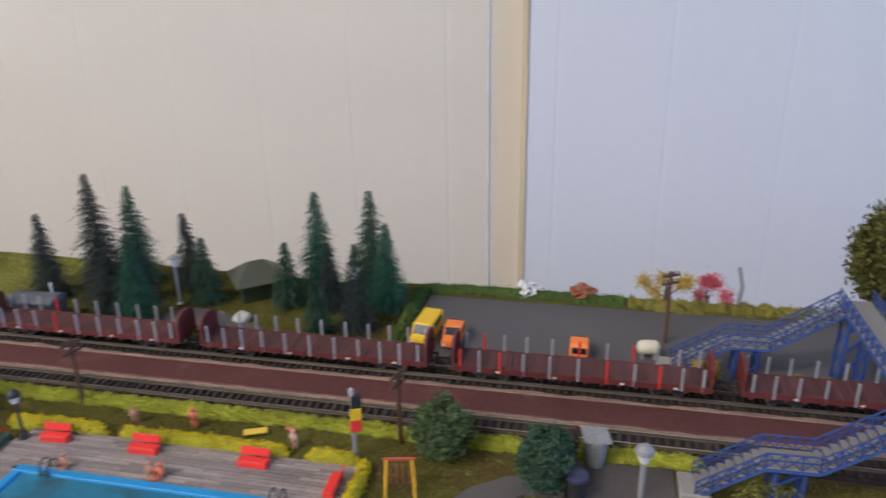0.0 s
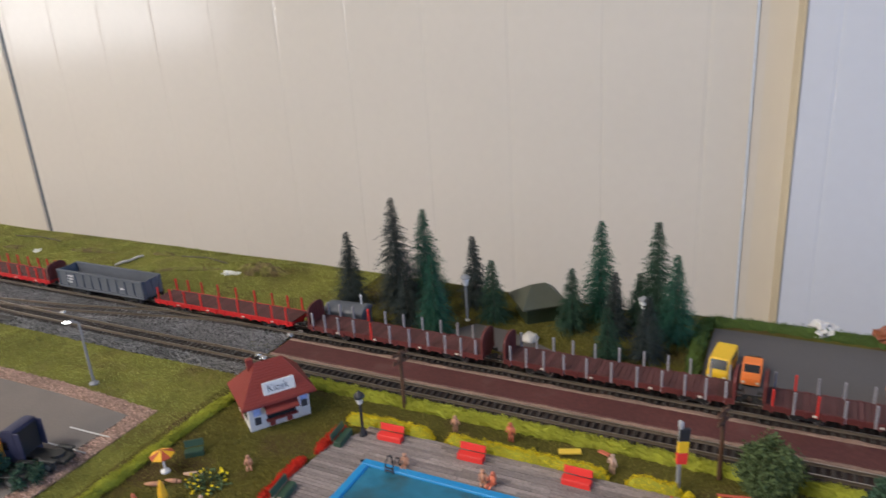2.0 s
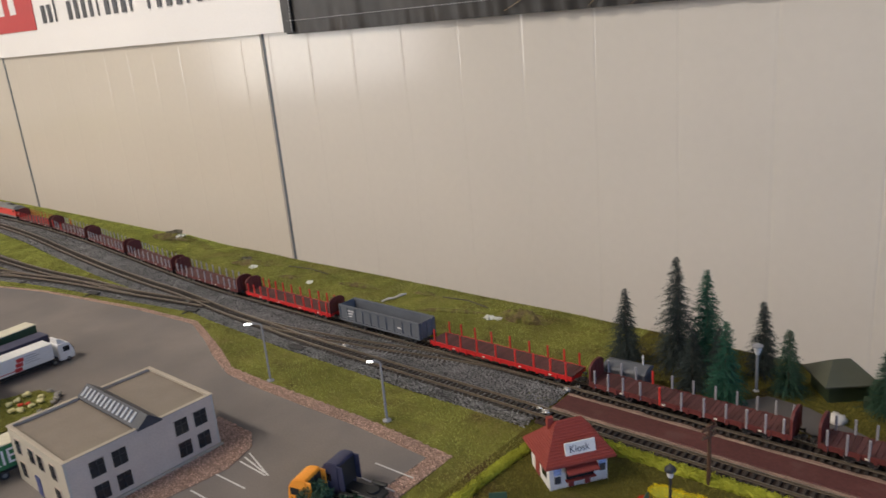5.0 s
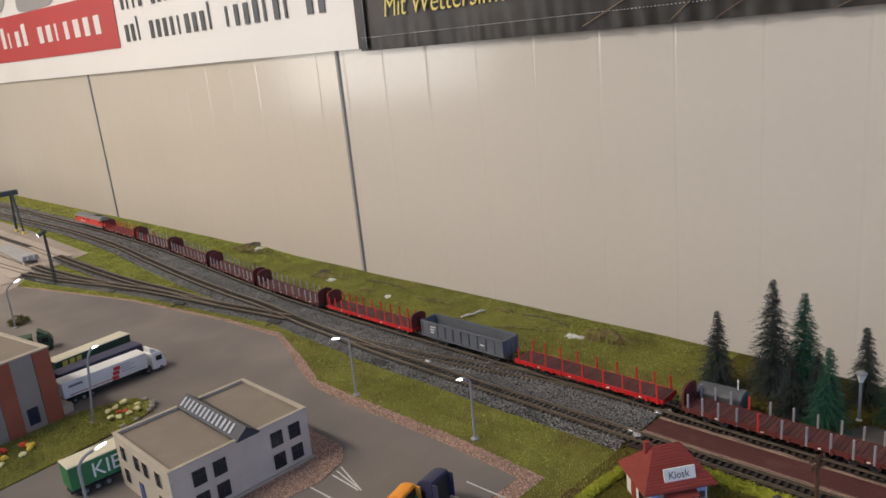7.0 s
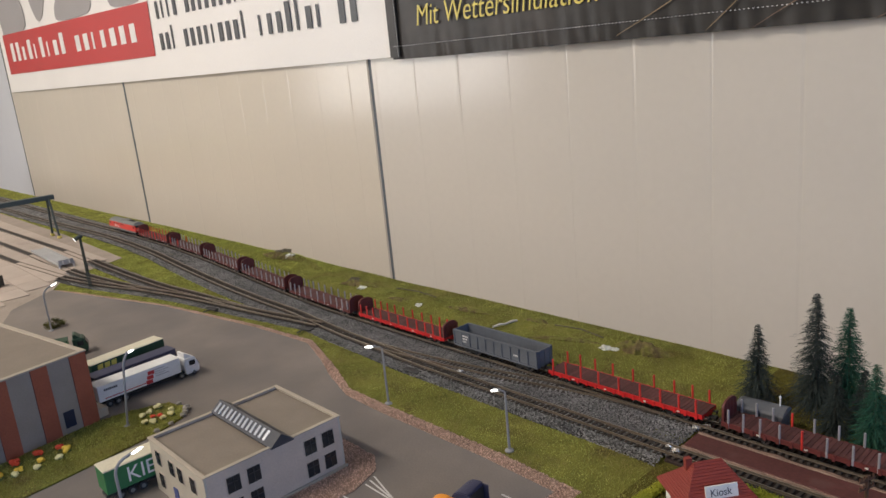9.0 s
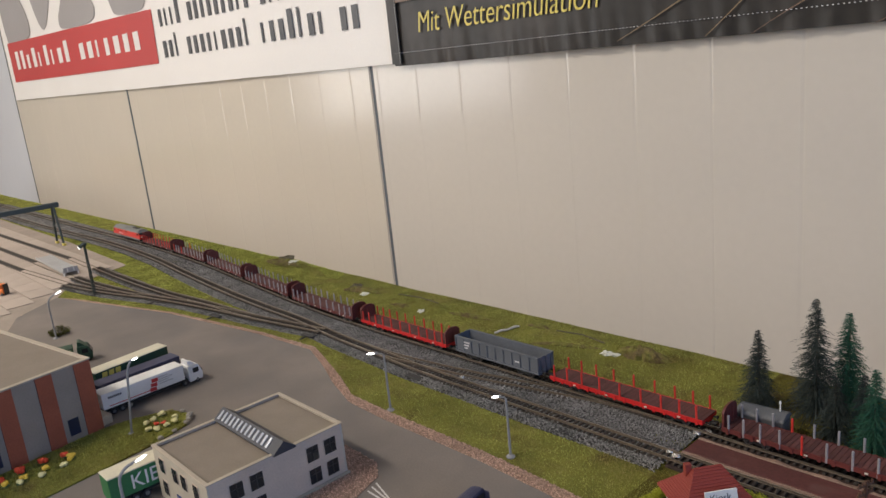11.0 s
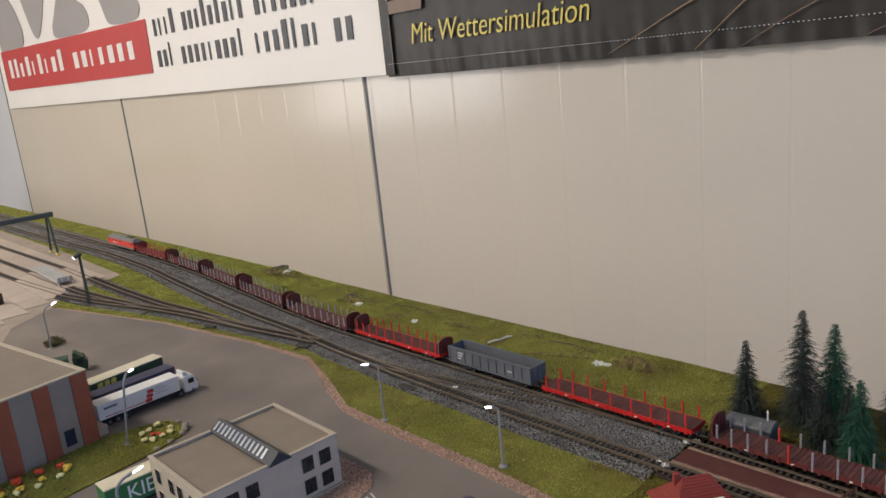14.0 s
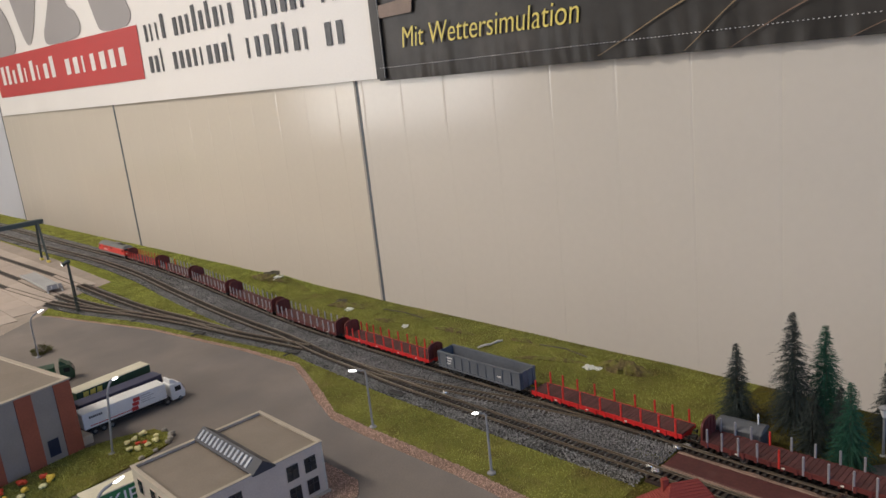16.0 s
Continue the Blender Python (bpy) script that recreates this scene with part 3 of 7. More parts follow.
# ---- ballast and tracks ----
def ribbon(line, half, z0, z1):
    """A raised bed along a line, with sloping shoulders."""
    bm = bmesh.new()
    rows = []
    for p, a in smooth_line(line, 0.012):
        n = Vector((-math.sin(a), math.cos(a)))
        rows.append([bm.verts.new((p.x + n.x * w, p.y + n.y * w, z)) for w, z in ((-half - 0.005, z0), (-half, z1), (half, z1), (half + 0.005, z0))])
    for a, b in zip(rows, rows[1:]):
        for k in range(3):
            bm.faces.new((a[k], a[k + 1], b[k + 1], b[k]))
    bmesh.ops.recalc_face_normals(bm, faces=bm.faces[:])
    return bm


def clip_line(line, x0, x1):
    """The stretch of a line, ordered by falling x, that lies between two x."""
    pts = smooth_line(line, 0.004)
    return [(p.x, p.y) for p, _ in pts if x0 <= p.x <= x1][::3]


bed = thing("ballast_bed", "grey stone ballast bed under the tracks", "ballast", kind="structure")
for k, (line, half) in enumerate(((clip_line(TRAIN, -3.9, JOIN), 0.0145), (clip_line(SECOND, -3.9, JOIN), 0.0135), (YARD_A, 0.009), (YARD_B, 0.008), (YARD_C, 0.007))):
    part("bed", ribbon(line, half, -0.001, 0.0016 + 0.0002 * k), "ballast_bed", bed)
part("bed", prism(bmesh.new(), [(p.x, p.y) for p, _ in smooth_line(TRAIN, 0.03) if -1.12 < p.x < JOIN] + [(p.x, p.y) for p, _ in smooth_line(SECOND, 0.03) if -1.12 < p.x < JOIN][::-1], -0.001, 0.0013), "ballast_bed", bed)
deck = thing("track_deck", "red-brown trackbed plate with pale glued edges", "trackbed", kind="structure")
part("plate", B(JOIN + 0.001, 0.94, 0.4445, 0.5085, -0.002, 0.0014), "track_earth", deck)
part("walkway", B(JOIN + 0.002, 0.94, 0.4645, 0.4825, 0.0014, 0.0028, 0.0005), "deckred", deck)
random.seed(17)
for y, wide in ((0.4632, 0.0009), (0.4842, 0.0022), (0.5085, 0.0008)):
    bm = bmesh.new()
    rows = []
    for k in range(481):
        x = JOIN + 0.002 + k * 0.003
        w = wide * (0.75 + 0.9 * noise.noise(Vector((x * 60, y * 50, 0)))) + 0.0002
        top = 0.0020 + 0.0006 * noise.noise(Vector((x * 140, y * 90, 4)))
        rows.append([bm.verts.new(c) for c in ((x, y - w - 0.0006, 0.0010), (x, y - w * 0.6, top + 0.0008), (x, y + w * 0.6, top + 0.0008), (x, y + w + 0.0006, 0.0010))])
    for a, b in zip(rows, rows[1:]):
        for k in range(3):
            bm.faces.new((a[k], b[k], b[k + 1], a[k + 1]))
    part("edging", bm, "deck_edge", deck, "uneven pale glued edge")

sleeper_mesh = finish(B(-0.0009, 0.0009, -0.0075, 0.0075, 0, 0.0012, 0.0002), "sleeper")
sleeper_mesh.materials.append(M["sleeper"])


def track(name, line, label, near, gauge=0.009, rail_mat="rail", lift=0.0016, wide=0.78):
    """Rails swept along a line, and a sleeper at every step; those on the near stretch are parts, the rest one mesh."""
    t = thing(name, label, "track", "railway tracks", "structure")
    for side in (-1, 1):
        bm = bmesh.new()
        rows = []
        for p, a in smooth_line(line, 0.01):
            n = Vector((-math.sin(a), math.cos(a)))
            c = Vector((p.x, p.y)) + n * side * gauge / 2
            prof = ((-0.00055, lift + 0.0011), (-0.00030, lift + 0.0016), (-0.00045, lift + 0.0024), (-0.00038, lift + 0.0028), (0.00038, lift + 0.0028), (0.00045, lift + 0.0024), (0.00030, lift + 0.0016), (0.00055, lift + 0.0011))
            rows.append([bm.verts.new((c.x + n.x * w * wide, c.y + n.y * w * wide, z)) for w, z in prof])
        for a, b in zip(rows, rows[1:]):
            for k in range(8):
                bm.faces.new((a[k], a[(k + 1) % 8], b[(k + 1) % 8], b[k]))
        bmesh.ops.recalc_face_normals(bm, faces=bm.faces[:])
        for fc in bm.faces:
            fc.material_index = 1 if min(v.co.z for v in fc.verts) > lift + 0.00275 else 0
        ob = part("rail", bm, rail_mat, t)
        ob.data.materials.append(M["rail_bright"])
    far = []
    for p, a in smooth_line(line, 0.0042):
        m = pose(p.x, p.y, lift, 0, 0, math.degrees(a))
        if near[0] <= p.x <= near[1]:
            part("sleeper", sleeper_mesh, "sleeper", t, m=m)
        else:
            far.append(m)
    if far:
        co = np.array([v.co for v in sleeper_mesh.vertices])
        tri = [tuple(f.vertices) for f in sleeper_mesh.polygons]
        bmf = bmesh.new()
        for m in far:
            vs = [bmf.verts.new(m @ Vector(c)) for c in co]
            for f in tri:
                bmf.faces.new([vs[i] for i in f])
        tagged(part("sleepers_beyond", bmf, "sleeper", t), kind="stuff")
    return t


track("main_track", TRAIN, "model railway track with dark sleepers under the goods train", (-0.9, 0.02), rail_mat="rail", lift=0.0018)
track("second_track", SECOND, "empty model railway track with dark sleepers", (-0.95, 0.02), lift=0.0018)
track("yard_track", YARD_A, "siding leading into the loading yard", (-9, -8), lift=0.0028, wide=0.65)
track("yard_track", YARD_B, "siding leading to the gantry crane", (-9, -8), lift=0.0030, wide=0.65)
track("yard_track", YARD_C, "short siding beside the forecourt", (-9, -8), lift=0.0032, wide=0.65)
track("crossover", [(-0.54, 0.4955), (-0.58, 0.4930), (-0.63, 0.4840), (-0.68, 0.4740), (-0.73, 0.4655), (-0.79, 0.4590), (-0.84, 0.4590)], "crossover between the two main tracks", (-9, -8), lift=0.0015, wide=0.65)

# ---- the goods train ----
M.update({
    "loco_red": mat("loco_red", (0.62, 0.035, 0.02), 0.42, grain=0.05, scale=700, bump=0.03, stain=0.08, stain_scale=60),
    "loco_grey": mat("loco_roof_grey", (0.16, 0.16, 0.155), 0.55, grain=0.1, scale=900, stain=0.15, stain_scale=50),
    "loco_dark": mat("underframe_black", (0.025, 0.024, 0.023), 0.7, grain=0.2, scale=900),
    "wagon_brown": mat("wagon_brown", (0.12, 0.024, 0.021), 0.6, grain=0.12, scale=800, stain=0.12, stain_scale=50, rand=0.1),
    "wagon_floor": mat("wagon_plank_brown", (0.095, 0.034, 0.031), 0.75, grain=0.2, scale=900, stain=0.15, stain_scale=70, island=0.2, rand=0.1),
    "wagon_red": mat("wagon_red", (0.56, 0.02, 0.02), 0.45, grain=0.06, scale=800, stain=0.08, stain_scale=50),
    "wagon_grey": mat("wagon_grey", (0.115, 0.125, 0.145), 0.6, grain=0.1, scale=800, stain=0.12, stain_scale=50),
    "stake_grey": mat("stake_grey", (0.36, 0.35, 0.37), 0.5, 0.3, grain=0.08, scale=800),
    "stake_red": mat("stake_red", (0.60, 0.035, 0.025), 0.5, grain=0.08, scale=800),
    "wheel": mat("wheel_steel", (0.30, 0.27, 0.25), 0.4, 0.8, grain=0.1, scale=900),
    "dark_glass": mat("window_dark", (0.02, 0.022, 0.025), 0.12, grain=0.05, bump=0),
    "cream": mat("plate_cream", (0.70, 0.66, 0.55), 0.5),
})
RAILTOP = 0.0018 + 0.0028


def bogie(parent, x):
    t = part("bogie", B(x - 0.0085, x + 0.0085, -0.0048, 0.0048, 0.0028, 0.0044, 0.0004), "loco_dark", parent)
    for dx in (-0.0055, 0.0055):
        bm = bmesh.new()
        for y in (-0.0047, 0.0035):
            tube(bm, [(x + dx, y, 0.003), (x + dx, y + 0.0012, 0.003)], 0.003, 12)
        tube(bm, [(x + dx, -0.0047, 0.003), (x + dx, 0.0047, 0.003)], 0.0006, 6)
        part("wheelset", bm, "wheel", t)
    bm = bmesh.new()
    for y in (-0.0066, 0.0056):
        box(bm, x - 0.0078, x + 0.0078, y, y + 0.001, 0.0025, 0.0046, 0.0003)
        for dx in (-0.0055, 0.0055):
            box(bm, x + dx - 0.001, x + dx + 0.001, y - 0.0004, y + 0.0013, 0.0018, 0.0042)
    part("side_frame", bm, "loco_dark", t)
    return t


def couplers(parent, half):
    for s in (-1, 1):
        bm = bmesh.new()
        box(bm, min(s * half, s * (half + 0.0045)), max(s * half, s * (half + 0.0045)), -0.0012, 0.0012, 0.0038, 0.0056, 0.0003)
        box(bm, min(s * (half + 0.0025), s * (half + 0.0055)), max(s * (half + 0.0025), s * (half + 0.0055)), -0.0019, 0.0019, 0.0042, 0.0064, 0.0003)
        part("coupler", bm, "loco_dark", parent)
        for y in (-0.0052, 0.0052):
            part("buffer", T([(s * half, y, 0.0068), (s * (half + 0.0024), y, 0.0068), (s * (half + 0.0025), y, 0.0068), (s * (half + 0.0031), y, 0.0068)], [0.0006, 0.0006, 0.0014, 0.0014], 8), "loco_dark", parent)


def stake_wagon(m, label, frame_mat, floor_mat, stake_mats, ends, stake_h, n_stakes=9, half=0.0625):
    """A long bogie flat wagon with stakes along both sides, and tall rounded end boards if asked for."""
    t = thing("stake_wagon", label, "wagon", "wagons of the goods train", m=m)
    w = 0.0088
    part("underframe", sweep(bmesh.new(), [(-w, 0.0088), (-w, 0.0068), (-0.004, 0.0058), (-0.003, 0.0046), (0.003, 0.0046), (0.004, 0.0058), (w, 0.0068), (w, 0.0088)], -half, half), frame_mat, t)
    sill = bmesh.new()
    for s in (-1, 1):
        a, b = sorted((s * w, s * (w + 0.0006)))
        box(sill, -half, half, a, b, 0.0064, 0.0094)
        for k in range(16):
            x = -half + (k + 0.5) * 2 * half / 16
            a2, b2 = sorted((s * (w + 0.0006), s * (w + 0.0012)))
            box(sill, x - 0.0009, x + 0.0009, a2, b2, 0.0058, 0.0094)
    part("side_sill", sill, frame_mat, t)
    planks = bmesh.new()
    for k in range(42):
        x = -half + (k + 0.5) * 2 * half / 42
        box(planks, x - half / 42 * 0.9, x + half / 42 * 0.9, -w + 0.0003, w - 0.0003, 0.0088, 0.0095)
    part("plank_floor", planks, floor_mat, t)
    for k in range(n_stakes):
        u = 2 * k / (n_stakes - 1) - 1
        x = half * 0.93 * (u + 0.06 * math.sin(math.pi * u))
        for s in (-1, 1):
            y = s * (w + 0.0002)
            sm = stake_mats[(k + (s > 0)) % len(stake_mats)]
            part("stake", B(x - 0.0006, x + 0.0006, y - 0.0006, y + 0.0006, 0.0062, 0.0095 + stake_h, 0.0002), sm, t)
    if ends:
        for s in (-1, 1):
            prof = [(-w, 0.0095), (w, 0.0095), (w, 0.0185), (w * 0.85, 0.0207), (w * 0.5, 0.0222), (0, 0.0227), (-w * 0.5, 0.0222), (-w * 0.85, 0.0207), (-w, 0.0185)]
            x = s * (half - 0.0006)
            bm = sweep(bmesh.new(), prof, x - 0.0007, x + 0.0007)
            for y in (-0.006, -0.002, 0.002, 0.006):
                box(bm, x - 0.0011, x + 0.0011, y - 0.0004, y + 0.0004, 0.0095, 0.0205)
            part("end_board", bm, ends, t)
    for s in (-1, 1):
        bogie(t, s * half * 0.68)
    couplers(t, half)
    marks = bmesh.new()
    for x in (-0.04, -0.012, 0.02, 0.045):
        box(marks, x, x + 0.0018, -w - 0.0013, -w - 0.0006, 0.0072, 0.0080)
    part("lettering_bars", marks, "cream", t, "small pale marking bars")["kind"] = "stuff"
    return t


def gondola(m, label, body_mat, half=0.0465):
    """A high-sided open wagon with upright ribs and a hollow body."""
    t = thing("open_wagon", label, "wagon", "wagons of the goods train", m=m)
    w, z0, z1 = 0.0088, 0.0078, 0.0205
    part("floor_pan", B(-half, half, -w, w, z0 - 0.0014, z0, 0.0003), body_mat, t)
    for s in (-1, 1):
        bm = bmesh.new()
        a, b = sorted((s * w, s * (w - 0.0006)))
        box(bm, -half, half, a, b, z0, z1)
        a, b = sorted((s * (w - 0.0008), s * (w + 0.0008)))
        box(bm, -half, half, a, b, z1 - 0.001, z1 + 0.0004)
        box(bm, -half, half, a, b, z0 - 0.001, z0 + 0.0006)
        for k in range(11):
            x = -half + 0.0008 + k * (2 * half - 0.0016) / 10
            a, b = sorted((s * w, s * (w + 0.0008)))
            box(bm, x - 0.0006, x + 0.0006, a, b, z0, z1)
        part("side_wall", bm, body_mat, t)
    for s in (-1, 1):
        bm = bmesh.new()
        a, b = sorted((s * half, s * (half - 0.0006)))
        box(bm, a, b, -w, w, z0, z1)
        for y in (-0.006, 0, 0.006):
            a2, b2 = sorted((s * half, s * (half + 0.0007)))
            box(bm, a2, b2, y - 0.0005, y + 0.0005, z0, z1)
        part("end_wall", bm, body_mat, t)
    part("underframe", B(-half * 0.96, half * 0.96, -0.004, 0.004, 0.0045, 0.0066, 0.0004), "loco_dark", t)
    marks = bmesh.new()
    for x, z, k in ((-0.036, 0.016, 6), (-0.036, 0.0135, 5), (-0.036, 0.011, 4), (0.022, 0.012, 5)):
        for j in range(k):
            box(marks, x + j * 0.0012, x + j * 0.0012 + 0.0008, -w - 0.0003, -w - 0.0001, z, z + 0.0013)
    part("lettering_bars", marks, "print_white", t, "small white marking bars")["kind"] = "stuff"
    for s in (-1, 1):
        bogie(t, s * half * 0.62)
    couplers(t, half)
    return t


def locomotive(m):
    t = thing("diesel_locomotive", "red diesel locomotive with grey roof at the head of the train", "locomotive", m=m)
    half, w = 0.0625, 0.0092
    body = bmesh.new()
    side = [(-half, 0.0085), (half, 0.0085), (half + 0.0012, 0.0125), (half - 0.0004, 0.0152), (half - 0.0042, 0.0208), (-half + 0.0042, 0.0208), (-half + 0.0004, 0.0152), (-half - 0.0012, 0.0125)]
    a = [body.verts.new((x, -w, z)) for x, z in side]
    b = [body.verts.new((x, w, z)) for x, z in side]
    body.faces.new(a)
    body.faces.new(b[::-1])
    for k in range(8):
        body.faces.new((a[k], b[k], b[(k + 1) % 8], a[(k + 1) % 8]))
    bmesh.ops.recalc_face_normals(body, faces=body.faces[:])
    bmesh.ops.bevel(body, geom=[e for e in body.edges if abs(e.verts[0].co.y - e.verts[1].co.y) < 1e-6], offset=0.0008, segments=2, affect="EDGES")
    part("body", body, "loco_red", t)
    for s in (-1, 1):
        y0, y1 = sorted((s * w, s * (w + 0.0004)))
        part("sole_bar", B(-half, half, y0, y1, 0.0072, 0.0096), "loco_grey", t)
    roof = sweep(bmesh.new(), [(-w - 0.0001, 0.0196), (-w + 0.0012, 0.0222), (-0.0045, 0.0243), (0, 0.0247), (0.0045, 0.0243), (w - 0.0012, 0.0222), (w + 0.0001, 0.0196)], -half + 0.0028, half - 0.0028)
    for v in roof.verts:
        if abs(v.co.x) > half - 0.004 and v.co.z > 0.021:
            v.co.x *= 0.955
    part("roof", roof, "loco_grey", t)
    part("roof_hatch", B(-0.006, 0.016, -0.005, 0.005, 0.0236, 0.0256, 0.0008), "loco_grey", t)
    for x in (0.022, 0.031, 0.040):
        fan = T([(x, 0, 0.0240), (x, 0, 0.0254)], 0.0032, 14)
        part("roof_fan", fan, "loco_dark", t)
    for s in (-1, 1):
        for x in (-0.036, -0.024, -0.018, -0.003, 0.004):
            y0, y1 = sorted((s * (w - 0.0002), s * (w + 0.0002)))
            part("window", B(x, x + 0.0036, y0, y1, 0.0165, 0.0183), "dark_glass", t)
        for sx in (-1, 1):
            y0, y1 = sorted((s * (w - 0.0002), s * (w + 0.0002)))
            x0, x1 = sorted((sx * 0.0525, sx * 0.0575))
            part("cab_window", B(x0, x1, y0, y1, 0.0152, 0.0185), "dark_glass", t)
            x0, x1 = sorted((sx * 0.046, sx * 0.0500))
            part("cab_door", B(x0, x1, min(s * w, s * (w + 0.0003)), max(s * w, s * (w + 0.0003)), 0.0092, 0.0188), "loco_red", t)
        part("grille", B(0.013, 0.036, min(s * w, s * (w + 0.00025)), max(s * w, s * (w + 0.00025)), 0.0118, 0.0180), "loco_red", t)
    for s in (-1, 1):
        x = s * (half - 0.0018)
        for y in (-0.0045, 0.0045):
            part("windscreen", B(-0.0003, 0.0003, y - 0.0036, y + 0.0036, -0.0018, 0.0018, 0.0002), "dark_glass", t, m=pose(x + s * 0.0006, 0, 0.0180, 0, -s * 34, 0) @ pose(0, 0, 0))
            part("headlight", T([(s * (half + 0.0006), y * 1.3, 0.0122), (s * (half + 0.0014), y * 1.3, 0.0122)], 0.0009, 10), "cream", t)
    part("logo_plate", B(-0.032, -0.0265, -w - 0.0003, -w - 0.0001, 0.0118, 0.0148), "print_white", t, "white company mark")
    write("lettering", "Cargo", 0.0042, "print_white", t, pose(-0.0245, -w - 0.0002, 0.0119, 90), "white lettering")
    part("fuel_tank", B(-0.012, 0.012, -0.007, 0.007, 0.0032, 0.0078, 0.0008), "loco_dark", t)
    for s in (-1, 1):
        bogie(t, s * 0.040)
    couplers(t, half)
    return t


LINE = smooth_line(TRAIN, 0.002)


def on_track(x):
    p, a = min(LINE, key=lambda q: abs(q[0].x - x))
    return pose(p.x, p.y, RAILTOP, 0, 0, math.degrees(a) + 180)


locomotive(on_track(-1.630))
BROWN = "red-brown bogie flat wagon with grey stakes and rounded end boards"
for x in (-1.218, -1.081, -0.943):
    stake_wagon(on_track(x), BROWN, "wagon_brown", "wagon_floor", ["stake_grey"], "wagon_brown", 0.0090, 11)
MIXED = "red-brown bogie flat wagon with grey and a few red stakes"
stake_wagon(on_track(-1.493), "red-brown bogie flat wagon with bright red stakes", "wagon_brown", "wagon_floor", ["stake_red"], "wagon_brown", 0.0090, 11)
stake_wagon(on_track(-1.356), MIXED, "wagon_brown", "wagon_floor", ["stake_red", "stake_grey", "stake_grey", "stake_red", "stake_grey"] + ["stake_grey"] * 7, "wagon_brown", 0.0090, 11)
stake_wagon(on_track(-0.805), "red bogie flat wagon with red stakes and dark end boards", "wagon_red", "wagon_floor", ["stake_red"], "wagon_brown", 0.0090, 11)
gondola(on_track(-0.684), "dark grey high-sided open wagon", "wagon_grey")
stake_wagon(on_track(-0.563), "bright red bogie flat wagon with red stakes", "wagon_red", "wagon_floor", ["stake_red"], "", 0.0095, 9)
stake_wagon(on_track(-0.425), MIXED, "wagon_brown", "wagon_floor", ["stake_grey"] * 4 + ["stake_red"] + ["stake_grey"] * 7, "wagon_brown", 0.0090, 11)
stake_wagon(on_track(-0.287), BROWN, "wagon_brown", "wagon_floor", ["stake_grey"], "wagon_brown", 0.0090, 11)
stake_wagon(on_track(-0.149), MIXED, "wagon_brown", "wagon_floor", ["stake_red", "stake_grey", "stake_red", "stake_grey", "stake_grey", "stake_grey"], "wagon_brown", 0.0090, 11)
stake_wagon(on_track(-0.011), BROWN, "wagon_brown", "wagon_floor", ["stake_grey"], "wagon_brown", 0.0090, 11)
gondola(on_track(0.110), "brown high-sided open wagon", "wagon_brown")

# ---- things on the layout ----
def plain(name, color, rough=0.55, **kw):
    M[name] = mat(name, color, rough, **kw)


PAINTS = [("kiosk_white", (0.72, 0.70, 0.66)), ("kiosk_red", (0.25, 0.040, 0.028)), ("office_wall", (0.52, 0.425, 0.345)), ("office_side", (0.47, 0.425, 0.35)), ("roof_tan", (0.225, 0.185, 0.145)),
             ("rim_tan", (0.42, 0.36, 0.28)), ("skylight_grey", (0.038, 0.04, 0.05)), ("hall_grey", (0.27, 0.225, 0.19)), ("lamp_grey", (0.27, 0.27, 0.275)), ("lamp_black", (0.022, 0.022, 0.025)),
             ("lamp_green", (0.035, 0.05, 0.045)), ("truck_white", (0.74, 0.73, 0.71)), ("truck_blue", (0.04, 0.042, 0.085)), ("truck_green", (0.03, 0.16, 0.055)), ("truck_darkgreen", (0.02, 0.06, 0.03)),
             ("truck_cream", (0.66, 0.61, 0.46)), ("truck_orange", (0.85, 0.32, 0.03)), ("tyre", (0.02, 0.02, 0.02)), ("gantry_green", (0.045, 0.065, 0.07)), ("pole_brown", (0.10, 0.05, 0.03)),
             ]
MORE_PAINTS = [("bench_red", (0.75, 0.04, 0.03)), ("bench_green", (0.04, 0.085, 0.05)), ("pool_blue", (0.02, 0.26, 0.56)), ("skin", (0.50, 0.25, 0.15)), ("suit_red", (0.62, 0.16, 0.08)), ("tent_olive", (0.075, 0.08, 0.055)),
             ("tent_green", (0.03, 0.045, 0.022)), ("shed_grey", (0.11, 0.115, 0.125)), ("bridge_blue", (0.022, 0.055, 0.21)), ("bridge_step", (0.24, 0.22, 0.20)), ("stone_pale", (0.60, 0.56, 0.50)), ("stone_grey", (0.30, 0.28, 0.25)),
             ("van_yellow", (0.80, 0.50, 0.02)), ("car_orange", (0.85, 0.22, 0.04)), ("trunk_brown", (0.06, 0.04, 0.025)), ("parasol_yellow", (0.85, 0.46, 0.02)), ("parasol_red", (0.42, 0.07, 0.03)),
             ("flower_cream", (0.74, 0.68, 0.34)), ("flower_red", (0.78, 0.08, 0.03)), ("flower_yellow", (0.80, 0.55, 0.06)), ("marking", (0.62, 0.60, 0.57)), ("ramp_grey", (0.36, 0.36, 0.36)), ("rag_white", (0.70, 0.68, 0.66)),
             ("rag_brown", (0.30, 0.10, 0.05)), ("pave_grey", (0.105, 0.093, 0.085)), ("leaf_ochre", (0.50, 0.32, 0.03)), ("leaf_pink", (0.62, 0.10, 0.14)), ("skin_pale", (0.55, 0.36, 0.27)), ("glue_white", (0.7, 0.7, 0.62))]
for args in PAINTS + MORE_PAINTS:
    plain(*args, grain=0.08, scale=900, bump=0.06, stain=0.09, stain_scale=60)
M["brick_red"] = mat("brick_red", (0.30, 0.082, 0.042), 0.8, grain=0.16, scale=1400, bump=0.3, stain=0.1, stain_scale=60)
